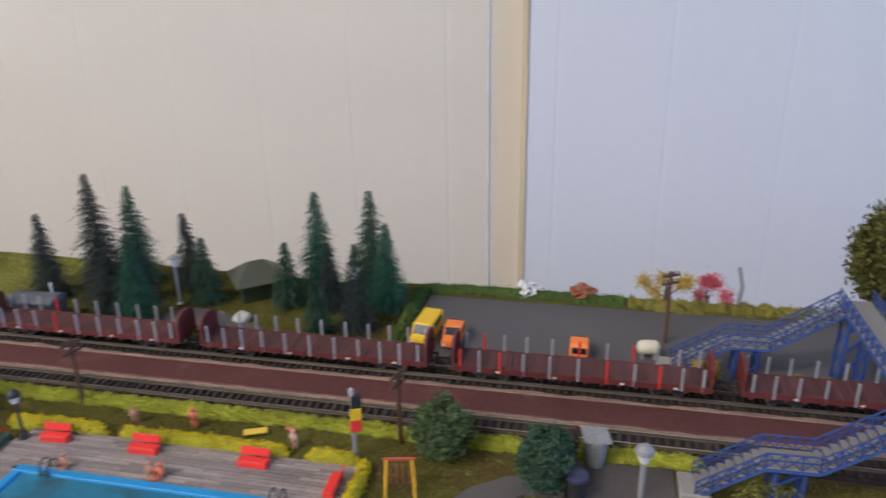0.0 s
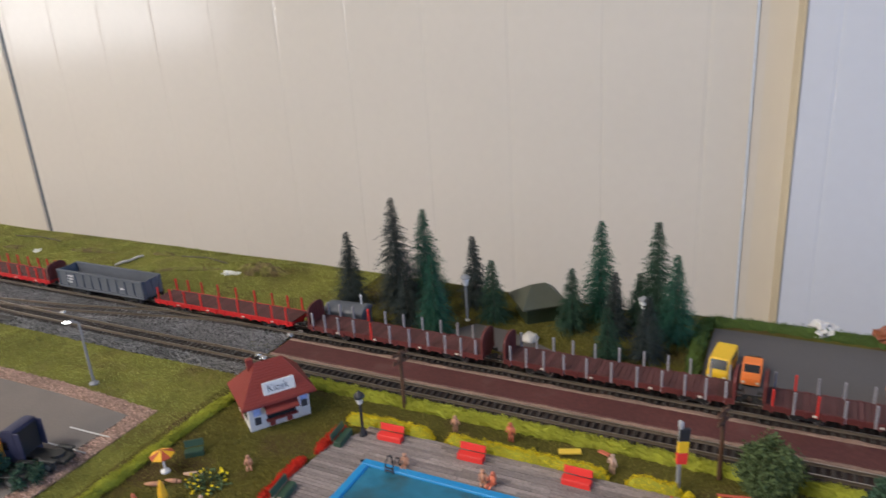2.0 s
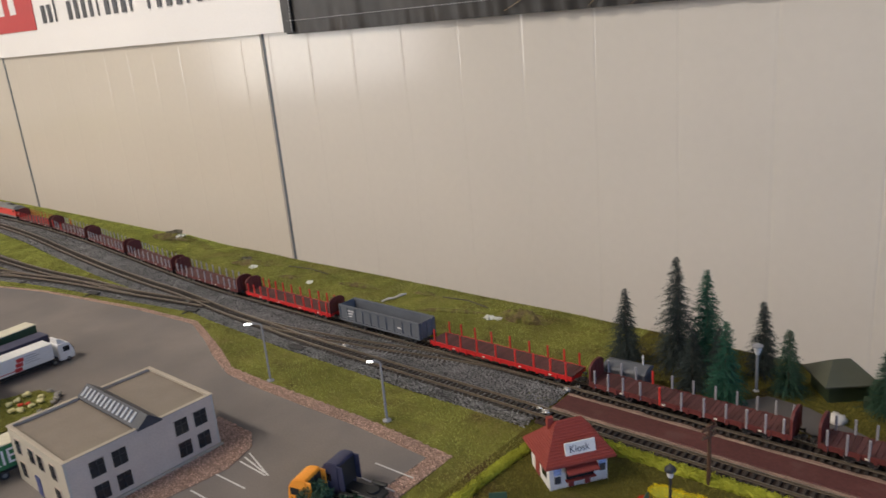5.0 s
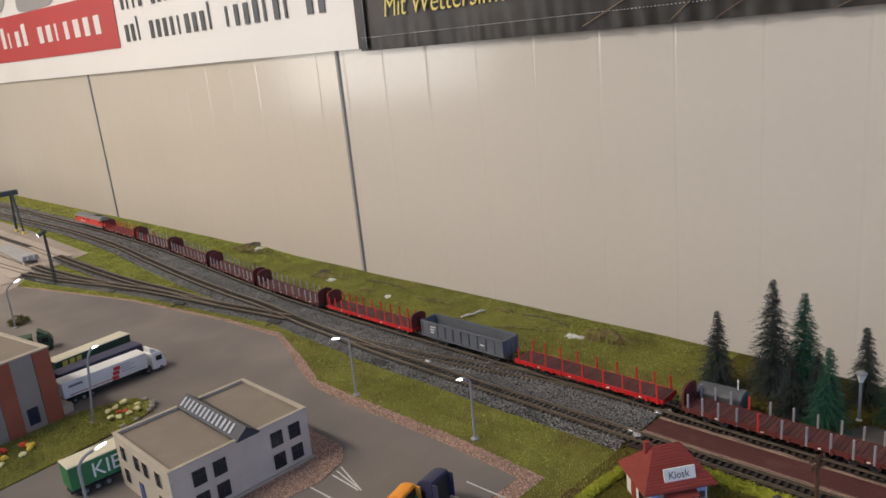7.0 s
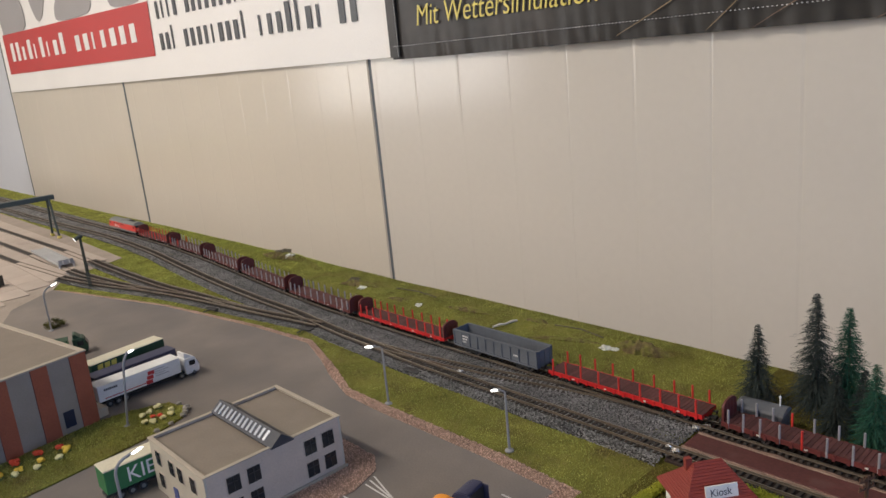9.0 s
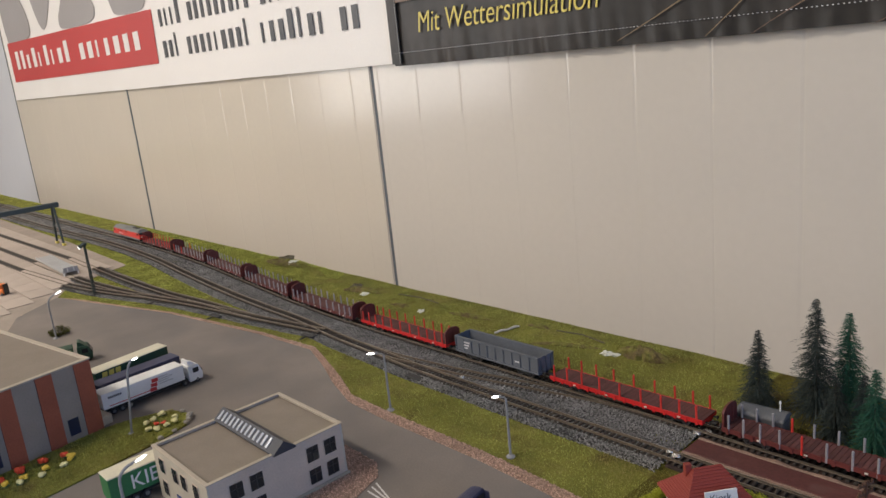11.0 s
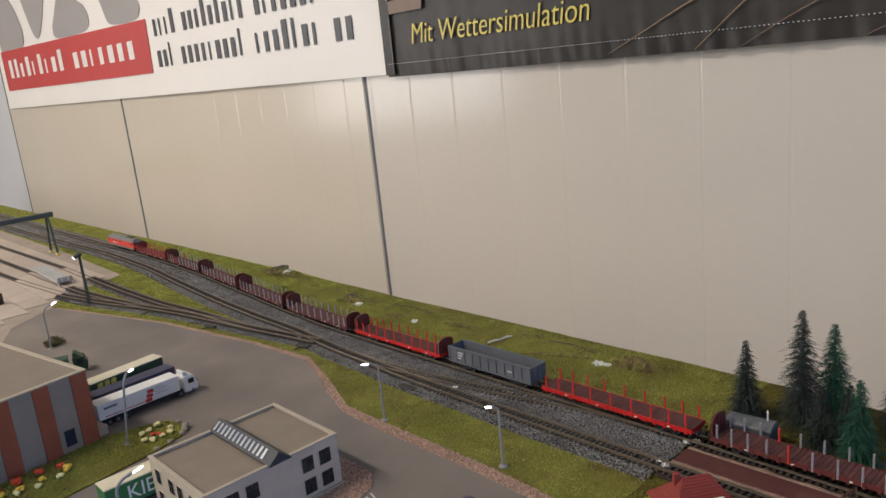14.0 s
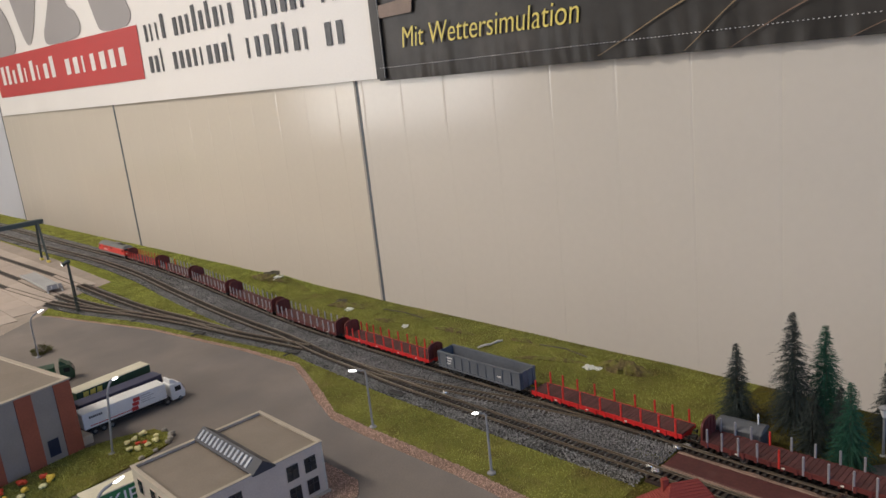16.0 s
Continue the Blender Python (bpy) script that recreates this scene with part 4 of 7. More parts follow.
M["needle_dark"] = mat("needle_dark", (0.034, 0.045, 0.041), 0.55, grain=0.1, scale=80, bump=0, stain=0.2, stain_scale=40, island=0.5, spec=0.25)
M["needle_green"] = mat("needle_green", (0.026, 0.095, 0.058), 0.6, grain=0.1, scale=80, bump=0, stain=0.2, stain_scale=40, island=0.5, spec=0.25)
M["needle_mid"] = mat("needle_mid", (0.032, 0.072, 0.042), 0.6, grain=0.1, scale=80, bump=0, stain=0.2, stain_scale=40, island=0.5, spec=0.25)
M["leaf_green"] = mat("leaf_green", (0.105, 0.145, 0.058), 0.75, grain=0.1, scale=80, bump=0, stain=0.2, stain_scale=60, island=0.5, spec=0.2)
M["leaf_blue"] = mat("leaf_bluegreen", (0.052, 0.10, 0.06), 0.75, grain=0.1, scale=80, bump=0, stain=0.2, stain_scale=60, island=0.5, spec=0.2)
M["leaf_olive"] = mat("leaf_olive", (0.085, 0.085, 0.02), 0.75, grain=0.1, scale=80, bump=0, stain=0.2, stain_scale=60, island=0.5, spec=0.2)
M["plank_grey"] = mat("plank_grey", (0.26, 0.215, 0.20), 0.8, grain=0.25, scale=900, bump=0.3, stain=0.15, stain_scale=50, rand=0.28)
M["water"] = two_tone(mat("pool_water", (0.025, 0.175, 0.28), 0.08, grain=0.1, scale=200, bump=0.06, depth=0.0006, stain=0.25, stain_scale=35, coat=0.6), (0.035, 0.10, 0.12), 45, 0.52, 0.7)
M["led"] = glow("lit_led", (1.0, 0.98, 0.93), 5.0)


def street_lamp(name, m, h, arm, label, bend=False):
    """A slim pole on a foot, with a flat lit head on a short arm."""
    t = thing(name, label, "street lamp", "street lamps", m=m)
    part("foot", T([(0, 0, 0), (0, 0, 0.0008), (0, 0, 0.0018)], [0.0030, 0.0030, 0.0014], 12), "lamp_grey", t)
    ax, ay = arm
    if bend:
        pts = [(0, 0, 0.001), (0, 0, h * 0.78)] + [(ax * (1 - math.cos(k * 0.26)) * 0.9, ay * (1 - math.cos(k * 0.26)) * 0.9, h * (0.78 + 0.22 * math.sin(k * 0.26))) for k in range(1, 6)]
        part("pole", T(pts, [0.0009] * len(pts), 8), "lamp_grey", t)
        tip = Vector(pts[-1])
    else:
        part("pole", T([(0, 0, 0.001), (0, 0, h - 0.0016), (ax * 0.12, ay * 0.12, h - 0.0004), (ax * 0.55, ay * 0.55, h)], [0.0009, 0.0007, 0.0006, 0.0006], 8), "lamp_grey", t)
        tip = Vector((ax * 0.5, ay * 0.5, h))
    d = Vector((ax, ay, 0)).normalized()
    a = math.degrees(math.atan2(d.y, d.x))
    reach = min(0.0054, max(0.0034, math.hypot(ax, ay) * 0.4))
    c = tip + d * reach * 0.8
    q = pose(c.x, c.y, h + (0.0010 if bend else 0.0002), 0, 0, a) @ pose(0, 0, 0, 0, -22 if bend else 0, 0)
    part("head", B(-reach * 1.15, -reach * 0.55, -0.0009, 0.0009, 0.0001, 0.0011, 0.0002), "lamp_grey", t, m=q)
    part("lens", ball(bmesh.new(), (0, 0, 0), 1.0, 14, 8), "led", t, "lit white lens", smooth=True, m=q @ Matrix.Diagonal((reach * 0.70, 0.0011, 0.0007, 1)))
    return t


street_lamp("street_lamp", pose(-0.707, 0.392, 0), 0.0472, (-0.0084, -0.0082), "grey street lamp with lit white head on the grass strip")
street_lamp("street_lamp", pose(-0.5875, 0.3962, 0), 0.0430, (-0.0056, -0.0050), "grey street lamp with lit white head on the grass strip")
street_lamp("street_lamp", pose(-0.842, 0.244, 0.001, -5.5, 5.0, 0), 0.0600, (0.0012, 0.0046), "grey street lamp with curved top beside the flower bed", True)
street_lamp("street_lamp", pose(-1.160, 0.279, 0.001), 0.050, (0.003, 0.012), "grey street lamp with curved top beside the green lorry", True)
street_lamp("street_lamp", pose(-0.7000, 0.1915, 0.001), 0.0485, (0.0045, 0.0130), "grey street lamp with curved top beside the office", True)

mast = thing("yard_lamp", "dark green lattice mast with small floodlight", "lamp", m=pose(-1.310, 0.370, 0.001))
bm = bmesh.new()
for sx in (-1, 1):
    for sy in (-1, 1):
        tube(bm, [(sx * 0.0017, sy * 0.0017, 0), (sx * 0.0009, sy * 0.0009, 0.070)], 0.0004, 5)
for k in range(12):
    z, w = k * 0.0058, 0.0017 - 0.0008 * k / 12
    tube(bm, [(-w, -w, z), (w, -w, z + 0.0058)], 0.0004, 4)
    tube(bm, [(w, -w, z), (w, w, z + 0.0058)], 0.0004, 4)
    tube(bm, [(-w, w, z), (-w, -w, z + 0.0058)], 0.0004, 4)
tube(bm, [(0, 0, 0), (0, 0, 0.07)], 0.0004, 6)
part("mast", bm, "lamp_green", mast)
part("platform", B(-0.0022, 0.0022, -0.0022, 0.0022, 0.069, 0.0702, 0.0003), "lamp_green", mast)
part("cap", ball(bmesh.new(), (0, 0, 0.0705), 0.0040, 10, 7, 0.7), "lamp_green", mast)
part("floodlight", T([(-0.0010, -0.0016, 0.0695), (-0.0032, -0.0058, 0.0672)], [0.0022, 0.0030], 10), "lamp_green", mast)
part("lens", T([(-0.0032, -0.0058, 0.0672), (-0.0035, -0.0064, 0.0669)], [0.0026, 0.0022], 10), "led", mast, "lit lens")

# kiosk
kiosk = thing("kiosk", "small white kiosk with red hipped roof and red awning", "kiosk", m=pose(-0.4575, 0.389, 0, 0, 0, 54))
KW, KD, KH = 0.0335, 0.0275, 0.0165
part("wall", B(0, KW, 0, KD, 0, KH), "kiosk_white", kiosk)
roof = bmesh.new()
o = 0.0035
base = [roof.verts.new(v) for v in ((-o, -o - 0.001, KH - 0.001), (KW + o, -o - 0.001, KH - 0.001), (KW + o, KD + o, KH - 0.001), (-o, KD + o, KH - 0.001))]
lip = [roof.verts.new((v.co.x, v.co.y, v.co.z + 0.0009)) for v in base]
ridge = [roof.verts.new((0.0105, KD * 0.52, 0.0325)), roof.verts.new((KW - 0.0085, KD * 0.52, 0.0325))]
roof.faces.new(base[::-1])
for k in range(4):
    roof.faces.new((base[k], base[(k + 1) % 4], lip[(k + 1) % 4], lip[k]))
roof.faces.new((lip[0], lip[1], ridge[1], ridge[0]))
roof.faces.new((lip[1], lip[2], ridge[1]))
roof.faces.new((lip[2], lip[3], ridge[0], ridge[1]))
roof.faces.new((lip[3], lip[0], ridge[0]))
rf = part("roof", roof, "kiosk_red", kiosk)
E0, E1, F0, F1, R0, R1, RY = -o, KW + o, -o - 0.001, KD + o, 0.0105, KW - 0.0085, KD * 0.52
for k in range(15):
    u = (k + 0.4) / 15
    z = KH + (0.0325 - KH) * u
    xa, xb, ya, yb = E0 + (R0 - E0) * u, E1 + (R1 - E1) * u, F0 + (RY - F0) * u, F1 + (RY - F1) * u
    part("tile_course", B(xa, xb, ya - 0.0002, ya + 0.0003, z - 0.0001, z + 0.0003), "kiosk_red", rf)
    part("tile_course", B(xa, xb, yb - 0.0003, yb + 0.0002, z - 0.0001, z + 0.0003), "kiosk_red", rf)
    part("tile_course", B(xa - 0.0002, xa + 0.0003, ya, yb, z - 0.0001, z + 0.0003), "kiosk_red", rf)
    part("tile_course", B(xb - 0.0003, xb + 0.0002, ya, yb, z - 0.0001, z + 0.0003), "kiosk_red", rf)
part("chimney", B(0.006, 0.0095, KD * 0.55, KD * 0.55 + 0.003, 0.026, 0.0345, 0.0002), "kiosk_red", kiosk)
sign = part("sign", B(0.0095, 0.0270, -0.0005, 0.0005, -0.0036, 0.0036, 0.0002), "kiosk_white", kiosk, "white sign board with black lettering", m=pose(0, 0.0004, 0.0226, -14))
write("lettering", "Kiosk", 0.0055, "print_black", sign, pose(0.0118, -0.00062, -0.0019, 90), "black lettering", 0.92)
part("awning", sweep(bmesh.new(), [(0.0002, 0.0148), (-0.0060, 0.0116), (-0.0060, 0.0107), (0.0002, 0.0139)], 0.0085, 0.0265), "kiosk_red", kiosk, "red awning")
part("hatch", B(0.0095, 0.0255, -0.0004, 0.0006, 0.0052, 0.0125), "dark_glass", kiosk)
part("counter", B(0.0088, 0.0262, -0.0022, 0.0004, 0.0042, 0.0050, 0.0002), "kiosk_red", kiosk)
for x, z in ((0.0028, 0.0035), (0.0288, 0.0062)):
    part("notice", B(x, x + 0.0034, -0.0005, 0.0001, z, z + 0.0042), "print_black", kiosk)
for x in (0.0025, 0.0285):
    part("poster", B(x, x + 0.0042, -0.0004, 0.0001, 0.0088, 0.0150), mat("poster_pale", (0.36, 0.45, 0.70), 0.6, grain=0.35, scale=700), kiosk)
for x in (0.0105, 0.020):
    part("crate", B(x, x + 0.003, -0.0012, -0.0001, 0.0008, 0.0034, 0.0002), "kiosk_red", kiosk)
part("door", B(-0.0004, 0.0003, 0.0145, 0.0205, 0, 0.0125), "kiosk_red", kiosk)
part("window", B(-0.0004, 0.0003, 0.004, 0.0105, 0.0055, 0.0122), "dark_glass", kiosk)

# office with skylight
office = thing("office_building", "two-storey pale grey office model with flat tan roof", "building", m=pose(-0.7340, 0.2235, 0.0012))
OW, OD, OH = 0.0765, 0.0925, 0.0355
for nm, b, mm in (("wall", (0, OW, 0, 0.0015, 0, OH), "office_side"), ("wall", (0, OW, OD - 0.0015, OD, 0, OH), "office_side"), ("wall", (0, 0.0015, 0.0015, OD - 0.0015, 0, OH), "office_wall"), ("wall", (OW - 0.0015, OW, 0.0015, OD - 0.0015, 0, OH), "office_wall")):
    part(nm, B(*b), mm, office)
part("roof", B(0.0015, OW - 0.0015, 0.0015, OD - 0.0015, OH - 0.003, OH - 0.0012), "roof_tan", office)
part("plinth", B(OW, OW + 0.0016, -0.001, OD + 0.001, -0.0002, 0.0022, 0.0003), "rim_tan", office)
part("door", B(0.0285, 0.0345, -0.0005, 0.0002, 0, 0.0125), mat("door_blue", (0.05, 0.07, 0.20), 0.5), office)
for b in ((-0.0006, OW + 0.0006, -0.0006, 0.0022), (-0.0006, OW + 0.0006, OD - 0.0022, OD + 0.0006), (-0.0006, 0.0022, 0.0022, OD - 0.0022), (OW - 0.0022, OW + 0.0006, 0.0022, OD - 0.0022)):
    part("parapet", B(*b, OH, OH + 0.0009, 0.0002), "rim_tan", office)


def office_window(m, w, h):
    f = part("window", B(-w / 2 - 0.0005, w / 2 + 0.0005, -0.0004, 0.0003, -0.0005, h + 0.0005), "office_wall", office, m=m)
    part("pane", B(-w / 2, w / 2, -0.0006, -0.0003, 0, h), "dark_glass", f)
    part("mullion", B(-0.0003, 0.0003, -0.0009, -0.0004, 0, h), "loco_dark", f)
    part("transom", B(-w / 2, w / 2, -0.0009, -0.0004, h * 0.62, h * 0.62 + 0.0005), "loco_dark", f)


for y in (0.0170, 0.0300, 0.0690, 0.0820):
    for z in (0.005, 0.0200):
        office_window(pose(OW, y, z, 0, 0, 90), 0.0084, 0.0098)
for x, z in ((0.012, 0.006), (0.012, 0.0215), (0.044, 0.0215), (0.061, 0.0215), (0.061, 0.006), (0.0315, 0.0215)):
    office_window(pose(x, 0, z), 0.0066, 0.0090)
sky_l = part("skylight", sweep(bmesh.new(), [(-0.0078, 0), (0.0078, 0), (0.0078, 0.001), (0, 0.0072), (-0.0078, 0.001)], 0.0005, OW + 0.002), "skylight_grey", office, "grey ridge skylight with glazing bars", m=pose(0, 0.0500, OH - 0.0002))
for k in range(13):
    x = 0.005 + k * 0.0052
    part("glazing", B(-0.0011, 0.0011, -0.0002, 0.0002, -0.0034, 0.0034), mat("skylight_glass", (0.40, 0.42, 0.46), 0.12, grain=0.03, bump=0) if k == 0 else bpy.data.materials["skylight_glass"], sky_l, m=pose(x, -0.0041, 0.00435, -51))

# factory hall
hall = thing("factory_hall", "flat-roofed factory hall with grey panels and brick-red stripes", "building", m=pose(-0.8716, 0.2326, 0.0012, 0, 0, 9.8))
HW, HD, HH = 0.29, 0.19, 0.0590
part("wall", B(-HW, 0, -HD, 0, 0, HH), "hall_grey", hall)
for k in range(7):
    y0 = -0.0285 * k
    part("pilaster", B(-0.001, 0.0012, y0 - 0.0118, y0 + (0.0006 if k == 0 else 0), 0, HH), "brick_red", hall)
for k in range(6):
    x0 = -0.046 * k
    part("pilaster", B(x0 - 0.0118, x0, -0.001, 0.0012, 0, HH), "brick_red", hall)
part("roof", B(-HW + 0.002, -0.002, -HD + 0.002, -0.002, HH, HH + 0.0006), "roof_tan", hall)
for b in ((-HW, 0.0016, -0.0025, 0.0016), (-HW, 0.0016, -HD, -HD + 0.0025), (-0.0025, 0.0016, -HD + 0.0025, -0.0025), (-HW, -HW + 0.0025, -HD + 0.0025, -0.0025)):
    part("parapet", B(*b, HH, HH + 0.0014, 0.0003), "rim_tan", hall)
part("window", B(-0.0002, 0.0006, -0.0245, -0.0165, 0.0055, 0.0185), mat("window_blue", (0.015, 0.02, 0.045), 0.3), hall)
part("window", B(-0.0002, 0.0006, -0.0815, -0.0735, 0.0055, 0.0185), bpy.data.materials["window_blue"], hall)
solid("loading_ramp", B(-0.036, -0.004, 0.0018, 0.011, 0, 0.0075, 0.0004), "rim_tan", "beige loading ramp beside the factory hall", "ramp", m=pose(-0.8716, 0.2326, 0.0012, 0, 0, 9.8))


def wheels(parent, xs, w, r=0.0028):
    for x in xs:
        for s in (-1, 1):
            a, b = sorted((s * w, s * (w - 0.0022)))
            wh = part("wheel", T([(x, a, r), (x, a + 0.0003, r), (x, b - 0.0003, r), (x, b, r)], [r * 0.85, r, r, r * 0.85], 12), "tyre", parent)
            part("rim", T([(x, s * (w - 0.0004), r), (x, s * (w + 0.0003), r)], r * 0.5, 8), "loco_grey", wh)


def lorry_cab(parent, x, w, h, color):
    """A cab at x, facing +x, with windscreen, side windows and roof fairing."""
    bm = sweep(bmesh.new(), [(0, 0.002), (0.0125, 0.002), (0.0135, 0.0075), (0.0105, h - 0.0015), (0.009, h), (0, h)], -w, w)
    bmesh.ops.bevel(bm, geom=bm.edges[:], offset=0.0006, segments=1, affect="EDGES")
    bm.transform(Matrix(((0, 1, 0, x), (1, 0, 0, 0), (0, 0, 1, 0), (0, 0, 0, 1))))
    bmesh.ops.recalc_face_normals(bm, faces=bm.faces[:])
    c = part("cab", bm, color, parent)
    part("windscreen", B(-0.0003, 0.0003, -w + 0.0012, w - 0.0012, -0.0026, 0.0026), "dark_glass", c, m=pose(x + 0.0123, 0, 0.0112, 0, -25, 0))
    for s in (-1, 1):
        a, b = sorted((s * (w - 0.0003), s * (w + 0.0002)))
        part("side_window", B(x + 0.004, x + 0.0095, a, b, 0.0095, 0.0138), "dark_glass", c)
    part("fairing", sweep(bmesh.new(), [(0.001, h - 0.0002), (0.008, h - 0.0002), (0.003, h + 0.0042), (0.001, h + 0.0042)], -w * 0.8, w * 0.8), color, c, m=Matrix(((0, 1, 0, x), (1, 0, 0, 0), (0, 0, 1, 0), (0, 0, 0, 1))))
    return c


def trailer_lorry(m, label, side, top, length, cab, height=0.0235, w=0.0079, decor=None):
    t = thing("lorry", label, "lorry", "parked lorries", m=m)
    part("chassis", B(-length, 0.016 if cab else -0.001, -0.0045, 0.0045, 0.0030, 0.0050, 0.0003), "tyre", t)
    part("box", B(-length, 0, -w, w, 0.0066, height - 0.0006, 0.0004), side, t)
    part("box_roof", B(-length - 0.0002, 0.0002, -w - 0.0002, w + 0.0002, height - 0.0006, height + 0.0003, 0.0003), top, t)
    wheels(t, (-length + 0.008, -length + 0.015, -length + 0.022) + ((0.0, 0.0115) if cab else ()), w - 0.0006)
    if cab:
        lorry_cab(t, 0.0042, w - 0.0005, 0.0168, cab)
    if decor:
        decor(t, length, w, height)
    return t


def decor_white(t, length, w, h):
    for k in range(7):
        part("letter_bar", B(-length + 0.005 + k * 0.0016, -length + 0.0062 + k * 0.0016, -w - 0.0003, -w - 0.0001, 0.0150, 0.0168), "print_black", t)
    for k in range(3):
        part("red_mark", B(-length + 0.0395 + k * 0.0012, -length + 0.0452 + k * 0.0012, -w - 0.0003, -w - 0.0001, 0.0072 + k * 0.0037, 0.0104 + k * 0.0037), "print_red", t, "red printed mark")
    for k in range(4):
        part("text_bar", B(-length + 0.048, -length + 0.060 - (k % 2) * 0.003, -w - 0.0003, -w - 0.0001, 0.0115 + k * 0.0019, 0.0120 + k * 0.0019), "print_grey", t)
    part("text_bar", B(-length + 0.005, -length + 0.040, -w - 0.0003, -w - 0.0001, 0.0085, 0.0091), "print_red", t)


def decor_yellow(t, length, w, h):
    for k in range(3):
        part("yellow_mark", prism(bmesh.new(), [(-length + 0.005 + k * 0.0062, 0.0128), (-length + 0.0098 + k * 0.0062, 0.0128), (-length + 0.0108 + k * 0.0062, 0.0205), (-length + 0.0062 + k * 0.0062, 0.0205)], 0, 0.0003), "print_yellow", t, "yellow printed shape", m=pose(0, -w - 0.0001, 0) @ ONWALL)


def decor_bars(t, length, w, h):
    write("lettering", "KIES", 0.0140, "print_white", t, pose(-length + 0.013, -w - 0.0002, 0.0098, 90), "bold white lettering", 0.95)


trailer_lorry(pose(-0.9020, 0.3115, 0.0012, 0, 0, 93), "white articulated lorry with red mark parked at the hall", "truck_white", "truck_white", 0.071, "truck_white", height=0.0200, decor=decor_white)
trailer_lorry(pose(-0.9310, 0.3205, 0.0012, 0, 0, 95), "dark blue lorry trailer parked at the hall", "truck_blue", "truck_blue", 0.074, "", height=0.0186)
trailer_lorry(pose(-0.9590, 0.3210, 0.0012, 0, 0, 99), "dark green lorry trailer with cream roof and yellow shapes", "truck_darkgreen", "truck_cream", 0.070, "", height=0.0222, decor=decor_yellow)
trailer_lorry(pose(-1.0570, 0.2680, 0.0012, 0, 0, 72), "small dark green lorry beside the hall", "truck_green", "truck_darkgreen", 0.026, "truck_darkgreen", height=0.0165)
trailer_lorry(pose(-0.7480, 0.2570, 0.0012, 0, 0, 90), "green lorry trailer with cream roof and white lettering", "truck_green", "truck_cream", 0.062, "", height=0.0225, decor=decor_bars)

# two tractor units parked side by side
def tractor(m, color, label, h=0.0215):
    """A tractor unit facing +x: rounded cab with roof fairing and side fins, bare chassis and coupling plate."""
    t = thing("tractor_unit", label, "lorry", "parked lorries", m=m)
    w = 0.0077
    part("chassis", B(-0.024, 0.012, -0.0042, 0.0042, 0.0032, 0.0056, 0.0004), "tyre", t)
    prof = [(0, 0.0028), (0.0132, 0.0028), (0.0138, 0.0062), (0.0136, 0.0105), (0.0122, 0.0160), (0.0098, h - 0.0022), (0.0066, h - 0.0005), (0.003, h), (0, h - 0.0003)]
    bm = sweep(bmesh.new(), prof, -w, w)
    bmesh.ops.bevel(bm, geom=bm.edges[:], offset=0.0005, segments=2, affect="EDGES")
    turn = Matrix(((0, 1, 0, 0), (1, 0, 0, 0), (0, 0, 1, 0), (0, 0, 0, 1)))
    bm.transform(turn)
    bmesh.ops.recalc_face_normals(bm, faces=bm.faces[:])
    c = part("cab", bm, color, t)
    part("windscreen", B(-0.0003, 0.0003, -w + 0.0010, w - 0.0010, -0.0026, 0.0026, 0.0001), "dark_glass", c, m=pose(0.0131, 0, 0.0132, 0, -14, 0))
    part("grille", B(0.0132, 0.0140, -w + 0.0022, w - 0.0022, 0.0042, 0.0085, 0.0002), "tyre", c)
    for s in (-1, 1):
        a, b = sorted((s * (w - 0.0003), s * (w + 0.0002)))
        part("side_window", B(0.0052, 0.0112, a, b, 0.0108, 0.0152), "dark_glass", c)
        a, b = sorted((s * w, s * (w - 0.0007)))
        part("side_fin", B(-0.0035, 0.0003, a, b, 0.0060, h - 0.0012, 0.0002), color, c)
        part("headlight", B(0.0134, 0.0142, s * 0.0058 - 0.0010, s * 0.0058 + 0.0010, 0.0036, 0.0052, 0.0002), "cream", c)
        part("mudguard", B(-0.0215, -0.0115, s * 0.0062 - 0.0014, s * 0.0062 + 0.0014, 0.0060, 0.0072, 0.0004), "tyre", t)
    part("back_panel", B(-0.0004, 0.0002, -w + 0.0009, w - 0.0009, 0.0060, h - 0.0022), "tyre", c)
    part("coupling_plate", T([(-0.0165, 0, 0.0056), (-0.0165, 0, 0.0070)], 0.0036, 12), "tyre", t)
    wheels(t, (-0.0165, 0.0090), 0.0074, 0.0032)
    return t


tractor(pose(-0.5480, 0.3265, 0.0012, 0, 0, 190), "truck_blue", "dark blue tractor unit with bare black chassis", 0.0222)
tractor(pose(-0.5545, 0.3085, 0.0012, 0, 0, 196) @ Matrix.Scale(0.94, 4), "truck_orange", "orange tractor unit half hidden by a bush")

# lines painted on the forecourt
random.seed(3)
for a, b in (((-0.557, 0.3552), (-0.5275, 0.3562)), ((-0.631, 0.2945), (-0.603, 0.2955)), ((-0.629, 0.2765), (-0.600, 0.2775)), ((-0.6300, 0.3110), (-0.6035, 0.3103)), ((-0.6315, 0.3155), (-0.6065, 0.3118)), ((-0.6330, 0.3200), (-0.6020, 0.3112)), ((-0.557, 0.3400), (-0.5275, 0.3410))):
    d = (Vector(b) - Vector(a))
    n = Vector((-d.y, d.x)).normalized() * 0.0005
    solid("road_marking", prism(bmesh.new(), [tuple(Vector(a) - n), tuple(Vector(b) - n), tuple(Vector(b) + n), tuple(Vector(a) + n)], 0.0012, 0.0014), "marking", "thin white painted parking line", "road marking", "parking lines", "structure")

